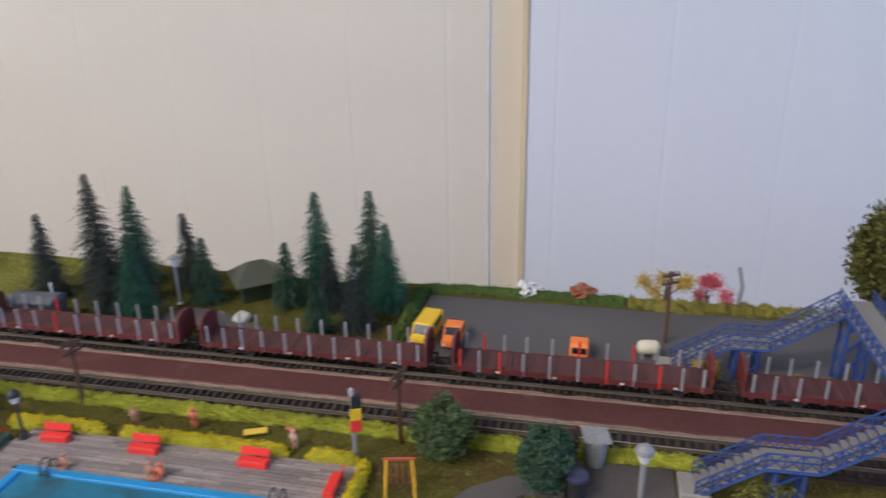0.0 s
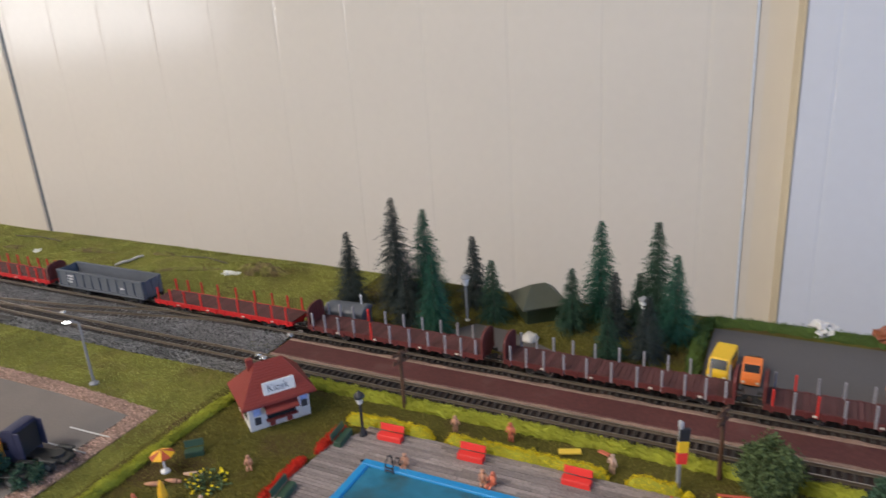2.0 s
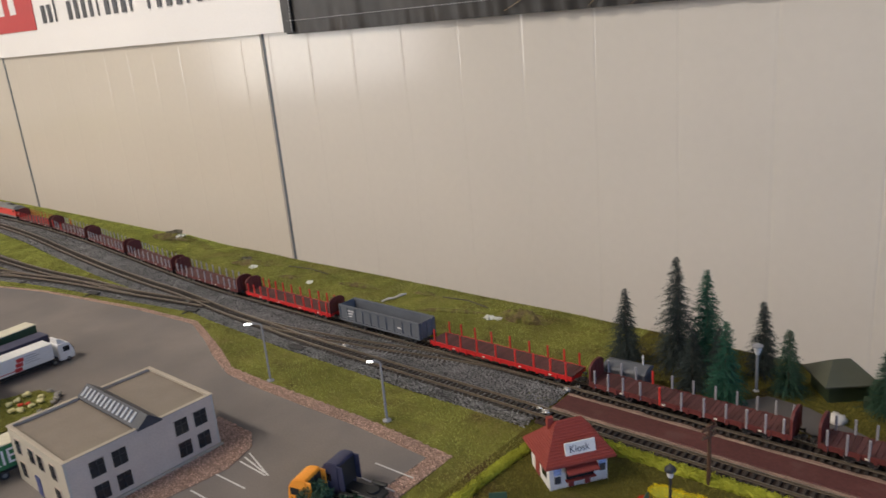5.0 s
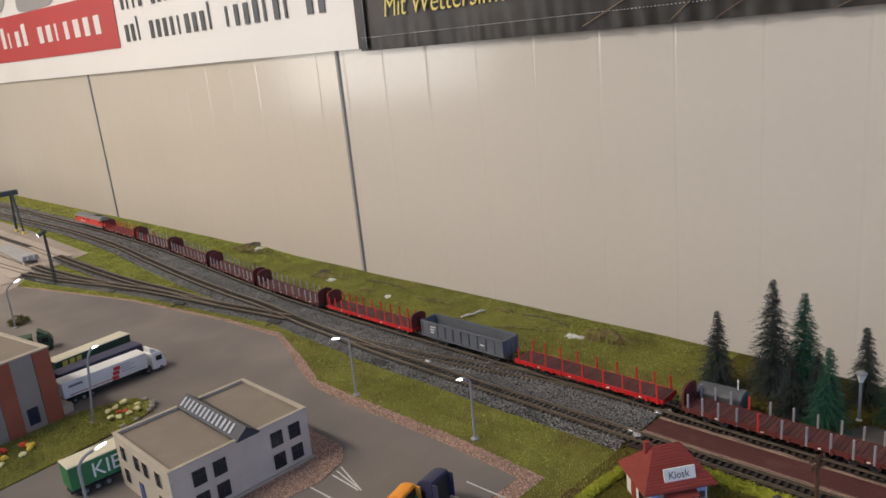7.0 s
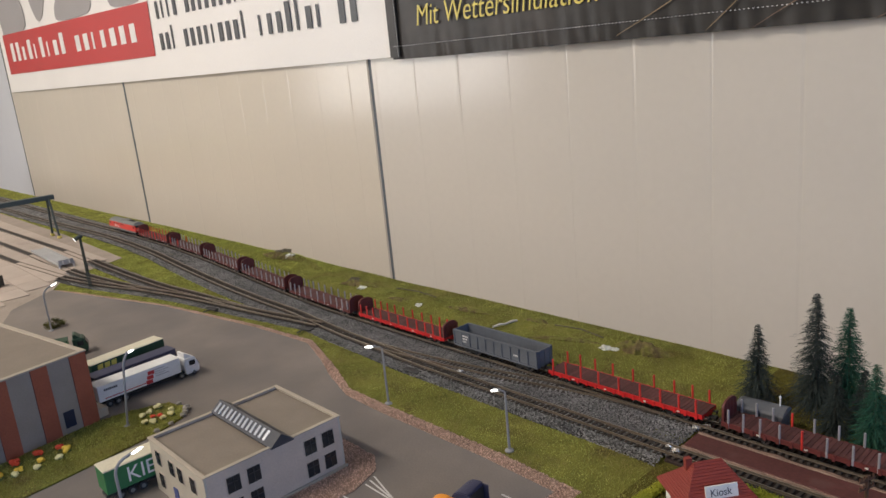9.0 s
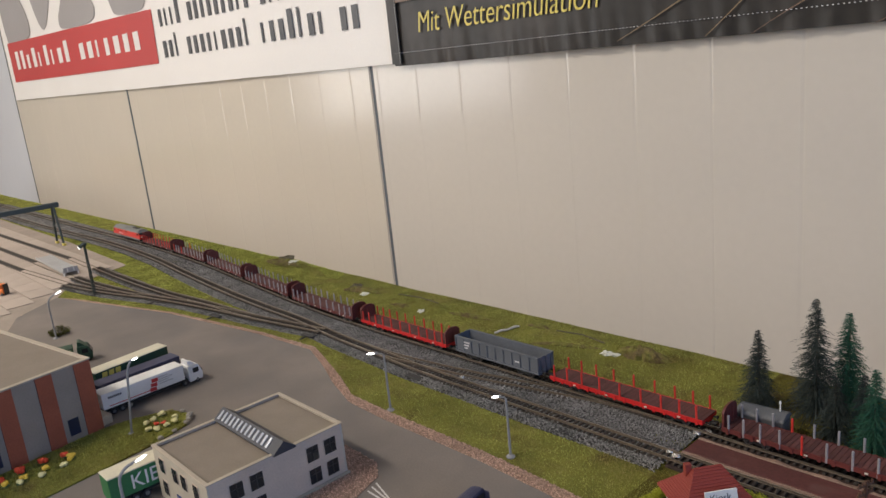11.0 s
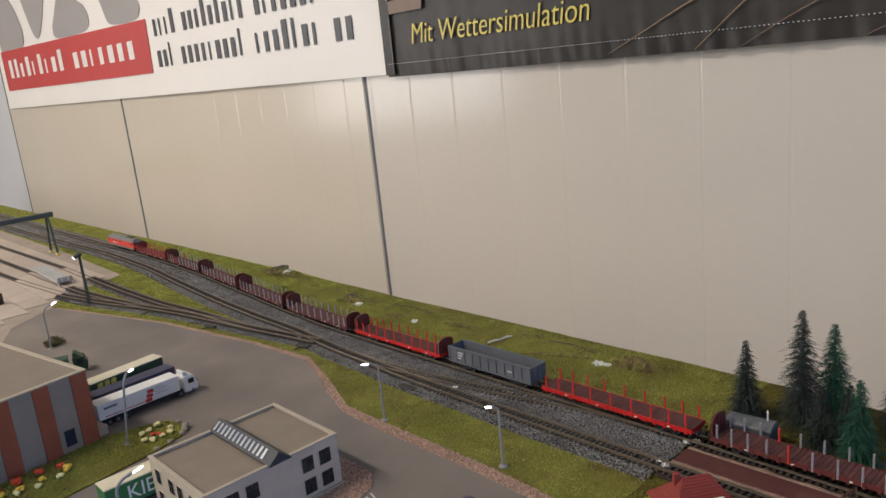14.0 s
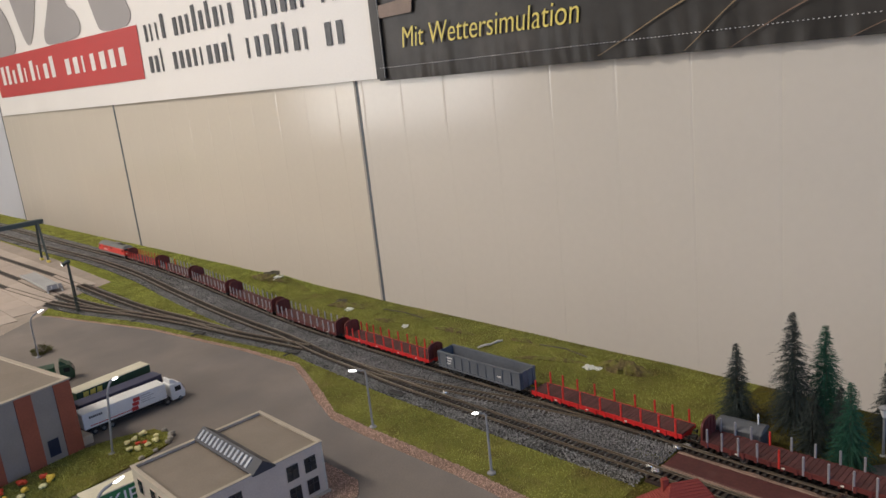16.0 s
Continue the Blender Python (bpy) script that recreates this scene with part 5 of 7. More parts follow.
# gantry crane, ramp, inlaid tracks
gan = thing("gantry_crane", "dark green gantry crane spanning the loading yard", "crane", m=pose(-1.768, 0.458, 0.001))
for y in (0, -0.20):
    for s in (-1, 1):
        part("leg", T([(s * 0.021, y, 0.003), (s * 0.006, y, 0.072)], 0.0022, 6), "gantry_green", gan)
    part("tie", T([(-0.012, y, 0.035), (0.012, y, 0.035)], 0.0012, 5), "gantry_green", gan)
    for s in (-1, 1):
        part("foot", B(s * 0.021 - 0.005, s * 0.021 + 0.005, y - 0.0026, y + 0.0026, 0, 0.0045, 0.0006), "print_yellow", gan, "yellow wheel box")
part("girder", B(-0.007, 0.007, -0.225, 0.010, 0.070, 0.0785, 0.0006), "gantry_green", gan)
part("trolley", B(-0.009, 0.009, -0.13, -0.10, 0.0785, 0.086, 0.0008), "gantry_green", gan)
ramp = thing("loading_box", "pale grey open ramp wagon on the loading yard", "ramp", m=pose(-1.545, 0.391, 0.0016, 0, 0, -2))
part("plate", B(-0.095, 0.075, -0.0105, 0.0105, 0.0050, 0.0068, 0.0004), "ramp_grey", ramp)
for s_ in (-1, 1):
    part("side_rail", B(-0.095, 0.075, s_ * 0.0105 - 0.0008, s_ * 0.0105 + 0.0008, 0.0042, 0.0084, 0.0003), "ramp_grey", ramp)
    part("leg", B(0.0725, 0.0750, s_ * 0.0098 - 0.0009, s_ * 0.0098 + 0.0009, 0, 0.0055, 0.0002), "truck_white", ramp, "white leg")
    part("end_rib", B(0.0752, 0.0764, s_ * 0.0045 - 0.0006, s_ * 0.0045 + 0.0006, 0.0066, 0.0118, 0.0002), "truck_white", ramp)
part("end_board", B(0.0735, 0.0752, -0.0105, 0.0105, 0.0050, 0.0130, 0.0003), "ramp_grey", ramp)
part("support", B(-0.085, -0.060, -0.008, 0.008, 0, 0.0050, 0.0004), "gantry_green", ramp)
for p0, p1, p2 in (((-2.8, 0.396), (-1.605, 0.425), (-1.45, 0.4235)), ((-2.8, 0.352), (-1.640, 0.381), (-1.44, 0.3835)), ((-2.8, 0.300), (-1.595, 0.350), (-1.415, 0.366))):
    t = thing("inlaid_track", "dark inlaid rails in the loading yard", "track", "railway tracks", "structure")
    d = (Vector(p1) - Vector(p0)).normalized()
    n = Vector((-d.y, d.x))
    strip = lambda q0, q1, o, w: [tuple(Vector(q) + n * e) for q, e in ((q0, o - w), (q1, o - w), (q1, o + w), (q0, o + w))]
    part("bed", prism(bmesh.new(), strip(p0, p1, 0, 0.0036), 0.0010, 0.0021), "slot_dark", t, "dark sunken slot between the rails")
    for o in (-0.0045, 0.0045):
        part("rail", prism(bmesh.new(), strip(p0, p1, o, 0.0006), 0.0010, 0.0027), "rail", t)
        part("rail", prism(bmesh.new(), strip(p1, p2, o, 0.0005), 0.0010, 0.0026), "rail", t)
fork = thing("forklift", "small orange forklift on the loading yard", "forklift", m=pose(-1.452, 0.290, 0.0018, 0, 0, 30))
part("body", B(-0.008, 0.008, -0.0055, 0.0055, 0.0018, 0.009, 0.001), "car_orange", fork)
part("cage", B(-0.005, 0.005, -0.005, 0.005, 0.009, 0.0155, 0.0008), "car_orange", fork)
part("mast", B(0.0085, 0.0097, -0.004, 0.004, 0.001, 0.016, 0.0002), "tyre", fork)
wheels(fork, (-0.0055, 0.0055), 0.0058, 0.0022)

# planting beside the hall
isle = [(-0.871, 0.232), (-0.852, 0.12), (-0.790, 0.12), (-0.798, 0.179), (-0.804, 0.218), (-0.810, 0.252), (-0.819, 0.278), (-0.837, 0.288), (-0.856, 0.282), (-0.867, 0.256)]
solid("lawn", prism(bmesh.new(), isle, 0.0010, 0.0022), "soil_left", "small green lawn beside the factory hall", "lawn", kind="structure")
random.seed(21)
for cx, cy, mm, r in ((-0.847, 0.168, "flower_red", 0.0040), (-0.849, 0.183, "flower_red", 0.0038), (-0.845, 0.197, "flower_red", 0.0032), (-0.838, 0.199, "flower_yellow", 0.0035), (-0.837, 0.181, "flower_yellow", 0.0032), (-0.835, 0.167, "flower_yellow", 0.0032),
                      (-0.835, 0.155, "flower_yellow", 0.0034), (-0.843, 0.154, "flower_red", 0.0036), (-0.831, 0.192, "flower_cream", 0.003), (-0.829, 0.177, "flower_cream", 0.0032), (-0.831, 0.163, "flower_cream", 0.003),
                      (-0.846, 0.257, "flower_cream", 0.003), (-0.848, 0.264, "flower_cream", 0.0028), (-0.833, 0.254, "flower_cream", 0.003), (-0.828, 0.259, "flower_cream", 0.0032), (-0.851, 0.272, "flower_cream", 0.0034), (-0.838, 0.277, "flower_cream", 0.003),
                      (-0.830, 0.274, "flower_cream", 0.0032), (-0.829, 0.267, "flower_cream", 0.003), (-0.838, 0.2625, "flower_red", 0.0024), (-0.835, 0.2665, "flower_red", 0.0026)):
    p = thing("flowering_plant", "small round %s flowering plant on the lawn" % {"flower_red": "red", "flower_yellow": "yellow", "flower_cream": "cream"}[mm], "plant", "flowering plants", m=pose(cx, cy, 0.0022))
    bm = bmesh.new()
    for k in range(7):
        ball(bm, (random.uniform(-0.5, 0.5) * r, random.uniform(-0.5, 0.5) * r, r * random.uniform(0.35, 0.8)), r * random.uniform(0.4, 0.6), 7, 5, 0.9, 0.3)
    part("bloom", bm, mm, p)
    part("leaves", ball(bmesh.new(), (0, 0, r * 0.15), r * 0.8, 8, 5, 0.4, 0.4), "leaf_green", p)
for k, (cx, cy) in enumerate(((-0.844, 0.2860), (-0.831, 0.2865), (-0.8255, 0.2835), (-0.821, 0.2790), (-0.815, 0.267), (-0.812, 0.255))):
    solid("stone", ball(bmesh.new(), (0, 0, 0.0012), random.uniform(0.002, 0.0034), 8, 6, 0.7, 0.8), "stone_grey", "rough grey-brown edging stone beside the lawn", "stone", "edging stones", m=pose(cx, cy, 0.0018, 0, 0, k * 50))

# ---- park and pool ----
random.seed(8)
PX0, PX1, PY0, PY1 = -0.3855, -0.2560, 0.318, 0.3890
pool = thing("swimming_pool", "blue-rimmed swimming pool with still blue-green water", "swimming pool")
part("water", B(PX0 + 0.003, PX1 - 0.003, PY0 + 0.003, PY1 - 0.003, -0.0005, 0.0014), "water", pool)
for b in ((PX0, PX1, PY1 - 0.0042, PY1), (PX0, PX1, PY0, PY0 + 0.0042), (PX0, PX0 + 0.0042, PY0 + 0.0042, PY1 - 0.0042), (PX1 - 0.0042, PX1, PY0 + 0.0042, PY1 - 0.0042)):
    part("rim", B(*b, 0, 0.0026, 0.0004), "pool_blue", pool)
for x0, y0 in ((-0.3715, 0.386), (-0.2665, 0.386)):
    bm = bmesh.new()
    for dx in (0, 0.0042):
        tube(bm, [(x0 + dx, y0 + 0.005, 0.0015), (x0 + dx, y0 + 0.0045, 0.0065), (x0 + dx, y0 + 0.002, 0.0078), (x0 + dx, y0 - 0.001, 0.006), (x0 + dx, y0 - 0.002, 0.0014)], 0.0004, 6)
    for z in (0.0025, 0.0042):
        tube(bm, [(x0, y0 - 0.0018, z), (x0 + 0.0042, y0 - 0.0018, z)], 0.0004, 5)
    solid("pool_ladder", bm, "lamp_black", "black metal ladder at the pool edge", "ladder", "pool ladders")

decking = thing("pool_deck", "weathered grey plank deck round the pool", "deck", kind="structure")
part("bed", prism(bmesh.new(), POOLDECK, -0.002, 0.0007), "lamp_black", decking)
y = 0.3012
while y < 0.4135:
    x0 = max(np.interp(y + v, (0.30, 0.336, 0.397, 0.4115), (-0.424, -0.416, -0.409, -0.399)) for v in (0, 0.0019))
    spans = [(x0, -0.2362)] if y + 0.0019 <= PY0 or y >= PY1 else [(x0, PX0 - 0.0002), (PX1 + 0.0002, -0.2362)]
    for a, b in spans:
        x = a
        while x < b - 0.003:
            w = min(random.uniform(0.017, 0.03), b - x)
            part("plank", B(x, x + w - 0.0003, y, y + 0.0019, 0.0006, 0.0013 + random.uniform(0, 0.0003)), "plank_grey", decking)
            x += w
    y += 0.0022


def bench(m, mm, label, w=0.0135):
    t = thing("bench", label, "bench", "park benches", m=m)
    part("seat", B(-w / 2, w / 2, -0.0042, 0, 0.0026, 0.0033, 0.0002), mm, t)
    part("backrest", B(-w / 2, w / 2, -0.0004, 0.0004, 0.0005, 0.0042, 0.0002), mm, t, m=pose(0, 0.0004, 0.0030, -12))
    part("front_panel", B(-w / 2, w / 2, -0.0042, -0.0036, 0, 0.0026, 0.0001), mm, t)
    for x in (-w / 2 + 0.0008, w / 2 - 0.0008):
        part("leg", B(x - 0.0006, x + 0.0006, -0.0036, 0.0002, 0, 0.0026), mm, t)
    return t


for x, y, a in ((-0.3825, 0.4105, 2), (-0.337, 0.410, 1), (-0.2845, 0.410, -1), (-0.2435, 0.4000, -88)):
    bench(pose(x, y, 0.0013, 0, 0, a), "bench_red", "bright red park bench on the pool deck")
bench(pose(-0.4075, 0.399, 0.0012, 0, 0, 96), "bench_green", "dark green park bench beside the red flower bed")
bench(pose(-0.4085, 0.352, 0.0012, 0, 0, 96), "bench_green", "dark green park bench beside the red flower bed")
bench(pose(-0.4735, 0.364, 0, 0, 0, 40), "bench_green", "dark green park bench on the lawn", 0.0095)


def hedge(name, line, half, h, mm, label, lumps=0.35, dens=1.0, base="fibre_green", category="hedge", group="hedges", z=0.0):
    """A lumpy hedge along a line, its surface covered with short flock."""
    t = thing(name, label, category, group, m=pose(0, 0, z))
    bm = bmesh.new()
    rows = []
    pts = smooth_line(line, 0.0016)
    cover = []
    for i, (p, a) in enumerate(pts):
        n = Vector((-math.sin(a), math.cos(a), 0))
        endk = min(1, (min(i, len(pts) - 1 - i) + 1) / 3) if category != "ledge" else max(0.05, math.sin(math.pi * i / (len(pts) - 1))) ** 0.7
        ring = []
        for k in range(9):
            u = math.pi * k / 8
            r = 1 + lumps * noise.noise(Vector((p.x * 260, p.y * 260, k * 0.7)))
            q = Vector((p.x, p.y, 0)) + n * math.cos(u) * half * r * endk + Vector((0, 0, math.sin(u) ** 0.7 * h * r * endk))
            ring.append(bm.verts.new(q))
            cover.append((q, n * math.cos(u) + Vector((0, 0, math.sin(u) + 0.1))))
        rows.append(ring)
    for a, b in zip(rows, rows[1:]):
        for k in range(8):
            bm.faces.new((a[k], a[k + 1], b[k + 1], b[k]))
    bmesh.ops.recalc_face_normals(bm, faces=bm.faces[:])
    part("body", bm, base, t)
    v, f = [], []
    for q, d in cover:
        for _ in range(int(5 * dens)):
            c = q + Vector([random.uniform(-1, 1) * 0.0009 for _ in range(3)])
            w = Vector([random.uniform(-1, 1) for _ in range(3)]).normalized() * 0.00032
            tipv = c + (d.normalized() + Vector([random.uniform(-0.9, 0.9) for _ in range(3)])).normalized() * random.uniform(0.0006, 0.0014)
            i = len(v)
            v += [c - w, c + w, tipv]
            f.append((i, i + 1, i + 2))
    tagged(part("flock", raw("flock", v, f), mm, t), kind="stuff")
    return t


hedge("hedge", [(-0.460, 0.4425), (-0.40, 0.4418), (-0.30, 0.4422), (-0.22, 0.4418), (-0.15, 0.4428), (-0.095, 0.4430)], 0.0036, 0.0034, "fibre_lime", "low lime-green hedge along the railway", 0.5, 3.0, base="fibre_lime")
hedge("hedge", [(-0.4895, 0.4225), (-0.4925, 0.395), (-0.4935, 0.355), (-0.4945, 0.315), (-0.498, 0.27)], 0.0028, 0.0034, "fibre_lime", "low lime-green hedge along the board edge", 0.5, 3.0, base="fibre_lime")
for a, b in ((-0.4135, -0.3615), (-0.3545, -0.2725), (-0.2635, -0.2395)):
    hedge("flower_hedge", [(a, 0.4168), ((a + b) / 2, 0.4172), (b, 0.4170)], 0.0022, 0.0056, "fibre_yellow", "yellow flowering hedge behind the red benches", dens=2.6, base="fibre_lime")
hedge("flower_hedge", [(-0.2362, 0.4175), (-0.2358, 0.395), (-0.236, 0.36)], 0.0022, 0.0056, "fibre_yellow", "yellow flowering hedge beside the pool deck", dens=2.6, base="fibre_lime")
for a, b in (((-0.4118, 0.4095), (-0.4122, 0.385)), ((-0.4155, 0.379), (-0.4145, 0.341))):
    hedge("flower_bed", [a, ((a[0] + b[0]) / 2, (a[1] + b[1]) / 2), b], 0.0021, 0.0036, "fibre_red", "red flower bed edged with green beside the deck", dens=2.2, base="fibre_red")
hedge("grass_bank", [(-0.2505, 0.516), (-0.2525, 0.55), (-0.2525, 0.588), (-0.238, 0.5955), (-0.18, 0.5955), (-0.122, 0.5945)], 0.0042, 0.0068, "fibre_green", "raised dark green grass bank round the car park", base="fibre_green")
hedge("grass_bank", [(-0.125, 0.5945), (-0.09, 0.5940), (-0.02, 0.5955), (0.1, 0.596), (0.5, 0.596)], 0.0046, 0.0066, "fibre_olive", "raised yellowish olive grass bank behind the car park", 0.6, 1.4, base="fibre_olive")

# plain little figures
def figure(x, y, a, mm, posture, s=1.0, z=0.0):
    bm = bmesh.new()
    if posture == "stand":
        tube(bm, [(-0.0009, 0, 0), (-0.0008, 0, 0.0048)], 0.0007, 6)
        tube(bm, [(0.0009, 0, 0), (0.0008, 0, 0.0048)], 0.0007, 6)
        tube(bm, [(0, 0, 0.0044), (0, 0, 0.0062), (0, 0, 0.0088)], [0.0015, 0.0012, 0.0017], 8)
        for sx in (-1, 1):
            tube(bm, [(sx * 0.0017, 0, 0.0086), (sx * 0.0025, -0.0006, 0.0055)], 0.0005, 5)
        ball(bm, (0, 0, 0.0103), 0.0012, 8, 6)
    elif posture == "sit":
        tube(bm, [(0, 0, 0.0012), (0, 0, 0.0032), (0, 0.0002, 0.0056)], [0.0015, 0.0013, 0.0016], 8)
        for sx in (-1, 1):
            tube(bm, [(sx * 0.0008, 0, 0.0012), (sx * 0.0010, -0.0032, 0.0022), (sx * 0.0010, -0.0044, 0.0002)], 0.0006, 5)
            tube(bm, [(sx * 0.0016, 0, 0.0054), (sx * 0.0020, -0.0018, 0.003)], 0.0005, 5)
        ball(bm, (0, 0, 0.0072), 0.0012, 8, 6)
    else:
        tube(bm, [(-0.0045, 0, 0.0009), (0, 0, 0.0011), (0.0032, 0, 0.0012)], [0.0006, 0.0013, 0.0014], 8)
        ball(bm, (0.0050, 0, 0.0013), 0.0012, 8, 6)
    solid("figurine", bm, mm, {"stand": "tiny plain standing model figure", "sit": "tiny plain sitting model figure", "lie": "tiny plain lying model figure"}[posture] + " beside the pool", "figurine", "model figures", smooth=True, m=pose(x, y, z, 0, 0, a) @ Matrix.Scale(s * 0.85, 4))


for args in ((-0.355, 0.4285, 20, "skin", "stand"), (-0.325, 0.4305, 0, "suit_red", "stand", 1.15), (-0.272, 0.4235, -20, "skin_pale", "stand", 1.1), (-0.3645, 0.3915, 10, "skin", "sit", 1.1, 0.0013), (-0.3245, 0.3935, 20, "skin", "sit", 1.1, 0.0013),
             (-0.3195, 0.3935, -20, "suit_red", "sit", 1.1, 0.0013), (-0.4385, 0.3645, 40, "skin", "sit"), (-0.4735, 0.3355, 20, "skin", "lie", 1.1), (-0.4665, 0.341, 10, "skin", "lie", 1.0), (-0.4695, 0.321, 30, "suit_red", "sit"), (-0.4385, 0.332, 60, "skin_pale", "sit"),
             (-0.4605, 0.3485, 15, "skin_pale", "lie", 1.2), (-0.402, 0.343, 0, "skin_pale", "sit", 1.0, 0.0013), (-0.462, 0.314, 0, "skin", "lie")):
    figure(*args)
solid("beach_towel", B(-0.0055, 0.0055, -0.002, 0.002, 0, 0.0012, 0.0003), "flower_yellow", "small yellow towel on the lawn", "towel", m=pose(-0.2945, 0.431, 0.0008, 0, 0, 22))
solid("beach_towel", B(-0.003, 0.003, -0.0012, 0.0012, 0, 0.0008, 0.0002), "suit_red", "tiny orange-red towel on the lawn", "towel", m=pose(-0.279, 0.436, 0.0008, 0, 0, -20))

par = thing("parasol", "open red and yellow striped parasol on the lawn", "parasol", m=pose(-0.476, 0.346, 0) @ Matrix.Scale(0.9, 4))
part("base", T([(0, 0, 0), (0, 0, 0.001), (0, 0, 0.002)], [0.0026, 0.0026, 0.001], 12), "truck_white", par)
part("pole", T([(0, 0, 0.001), (0, 0, 0.0135)], 0.0006, 6), "truck_white", par)
for k in range(8):
    bm = bmesh.new()
    a0, a1 = k * math.pi / 4, (k + 1) * math.pi / 4
    r = 0.0068
    pts = [Vector((0, 0, 0.0142)), Vector((r * math.cos(a0), r * math.sin(a0), 0.0112)), Vector((r * math.cos(a1), r * math.sin(a1), 0.0112))]
    up = [bm.verts.new(p) for p in pts]
    lo = [bm.verts.new(p - Vector((0, 0, 0.0004))) for p in pts]
    bm.faces.new(up)
    bm.faces.new(lo[::-1])
    for i in range(3):
        bm.faces.new((up[i], lo[i], lo[(i + 1) % 3], up[(i + 1) % 3]))
    part("canopy_panel", bm, "parasol_red" if k % 2 else "parasol_yellow", par)
par = thing("parasol", "closed yellow parasol on a white foot", "parasol", m=pose(-0.457, 0.327, 0))
part("base", T([(0, 0, 0), (0, 0, 0.001), (0, 0, 0.002)], [0.0026, 0.0026, 0.001], 12), "truck_white", par)
part("pole", T([(0, 0, 0.001), (0, 0, 0.005)], 0.0006, 6), "truck_white", par)
part("canopy", T([(0, 0, 0.0045), (0, 0, 0.006), (0, 0, 0.012), (0, 0, 0.0138)], [0.0022, 0.0022, 0.0012, 0.0003], 8), "parasol_yellow", par)

swing = thing("swing", "yellow swing frame with orange ropes", "swing", m=pose(-0.218, 0.4045, 0, 0, 0, 12) @ Matrix.Scale(0.9, 4))
for sx in (-1, 1):
    for sy in (-1, 1):
        part("leg", T([(sx * 0.0068, sy * 0.004, 0), (sx * 0.0058, 0, 0.0185)], 0.0006, 6), "parasol_yellow", swing)
part("crossbar", T([(-0.0072, 0, 0.0185), (0.0072, 0, 0.0185)], 0.0007, 6), "parasol_red", swing)
for x in (-0.0045, -0.0015, 0.0015, 0.0045):
    part("rope", T([(x, 0, 0.0185), (x, 0, 0.005)], 0.0002, 4), "suit_red", swing)
for x in (-0.003, 0.003):
    part("seat", B(x - 0.0016, x + 0.0016, -0.0008, 0.0008, 0.0046, 0.0052), "pole_brown", swing)
flower = thing("flowering_plant", "loose yellow flowering shrub on the lawn", "plant", "flowering plants", m=pose(-0.449, 0.347, 0))
bm, gm = bmesh.new(), bmesh.new()
for k in range(90):
    a, r = random.uniform(0, 6.28), 0.0092 * math.sqrt(random.random())
    c = (r * math.cos(a) * 1.3, r * math.sin(a), random.uniform(0.001, 0.0080) * (1 - r / 0.013))
    ball(bm if k % 5 < 2 else gm, c, random.uniform(0.0005, 0.0009), 6, 4, 0.8, 0.3)
    tube(gm, [(c[0] * 0.5, c[1] * 0.5, 0), c], 0.0002, 4)
part("bloom", bm, "fibre_yellow", flower)
part("leaves", gm, "leaf_green", flower)

# lanterns, flag lamp, telegraph poles
lan = thing("park_lantern", "black park lantern with white glass beside the pool", "lantern", "park lanterns", m=pose(-0.398, 0.407, 0.0008))
part("foot", T([(0, 0, 0), (0, 0, 0.002), (0, 0, 0.0045), (0, 0, 0.005)], [0.0022, 0.002, 0.001, 0.0009], 10), "lamp_black", lan)
part("pole", T([(0, 0, 0.0045), (0, 0, 0.0195)], 0.0008, 8), "lamp_black", lan)
part("glass", T([(0, 0, 0.0195), (0, 0, 0.0230)], [0.0013, 0.0022], 8), "truck_white", lan)
part("cap", T([(0, 0, 0.0228), (0, 0, 0.0236), (0, 0, 0.0248), (0, 0, 0.0262), (0, 0, 0.027)], [0.0026, 0.003, 0.0026, 0.001, 0.0004], 10), "lamp_black", lan)
for x, y in ((-0.404, 0.553), (-0.285, 0.553)):
    t = thing("park_lantern", "white lantern on a pale pole among the fir trees", "lantern", "park lanterns", m=pose(x, y, 0))
    part("foot", T([(0, 0, 0), (0, 0, 0.0012)], [0.002, 0.0012], 8), "stone_pale", t)
    part("pole", T([(0, 0, 0.001), (0, 0, 0.0265)], 0.0009, 8), "lamp_grey", t)
    part("glass", T([(0, 0, 0.026), (0, 0, 0.0315)], [0.0014, 0.0030], 8), "truck_white", t)
    part("cap", T([(0, 0, 0.0315), (0, 0, 0.0322), (0, 0, 0.0336)], [0.0034, 0.0034, 0.0012], 10), "lamp_grey", t)
t = thing("park_lantern", "white round lantern on a grey pole beside the terrace", "lantern", "park lanterns", m=pose(-0.1220, 0.4185, 0.001) @ Matrix.Scale(0.92, 4))
part("pole", T([(0, 0, 0), (0, 0, 0.019)], 0.0012, 8), "lamp_grey", t)
part("glass", T([(0, 0, 0.0185), (0, 0, 0.0235)], [0.0018, 0.0032], 10), "truck_white", t)
part("cap", T([(0, 0, 0.0235), (0, 0, 0.0255), (0, 0, 0.0275)], [0.0042, 0.0038, 0.0014], 12), "lamp_grey", t)
t = thing("flag_lamp", "grey lamp post with a black, yellow and red flag sleeve", "lamp post", m=pose(-0.242, 0.4195, 0.001) @ Matrix.Scale(0.92, 4))
part("pole", T([(0, 0, 0), (0, 0, 0.036)], 0.0010, 8), "lamp_grey", t)
for z0, z1, mm in ((0.0165, 0.0228, "bench_red"), (0.0228, 0.0292, "van_yellow"), (0.0292, 0.0360, "lamp_black")):
    part("flag_band", B(-0.0024, 0.0027, -0.0011, 0.0011, z0, z1, 0.0003), mm, t, m=pose(0, 0, 0, 0, 3, 25))
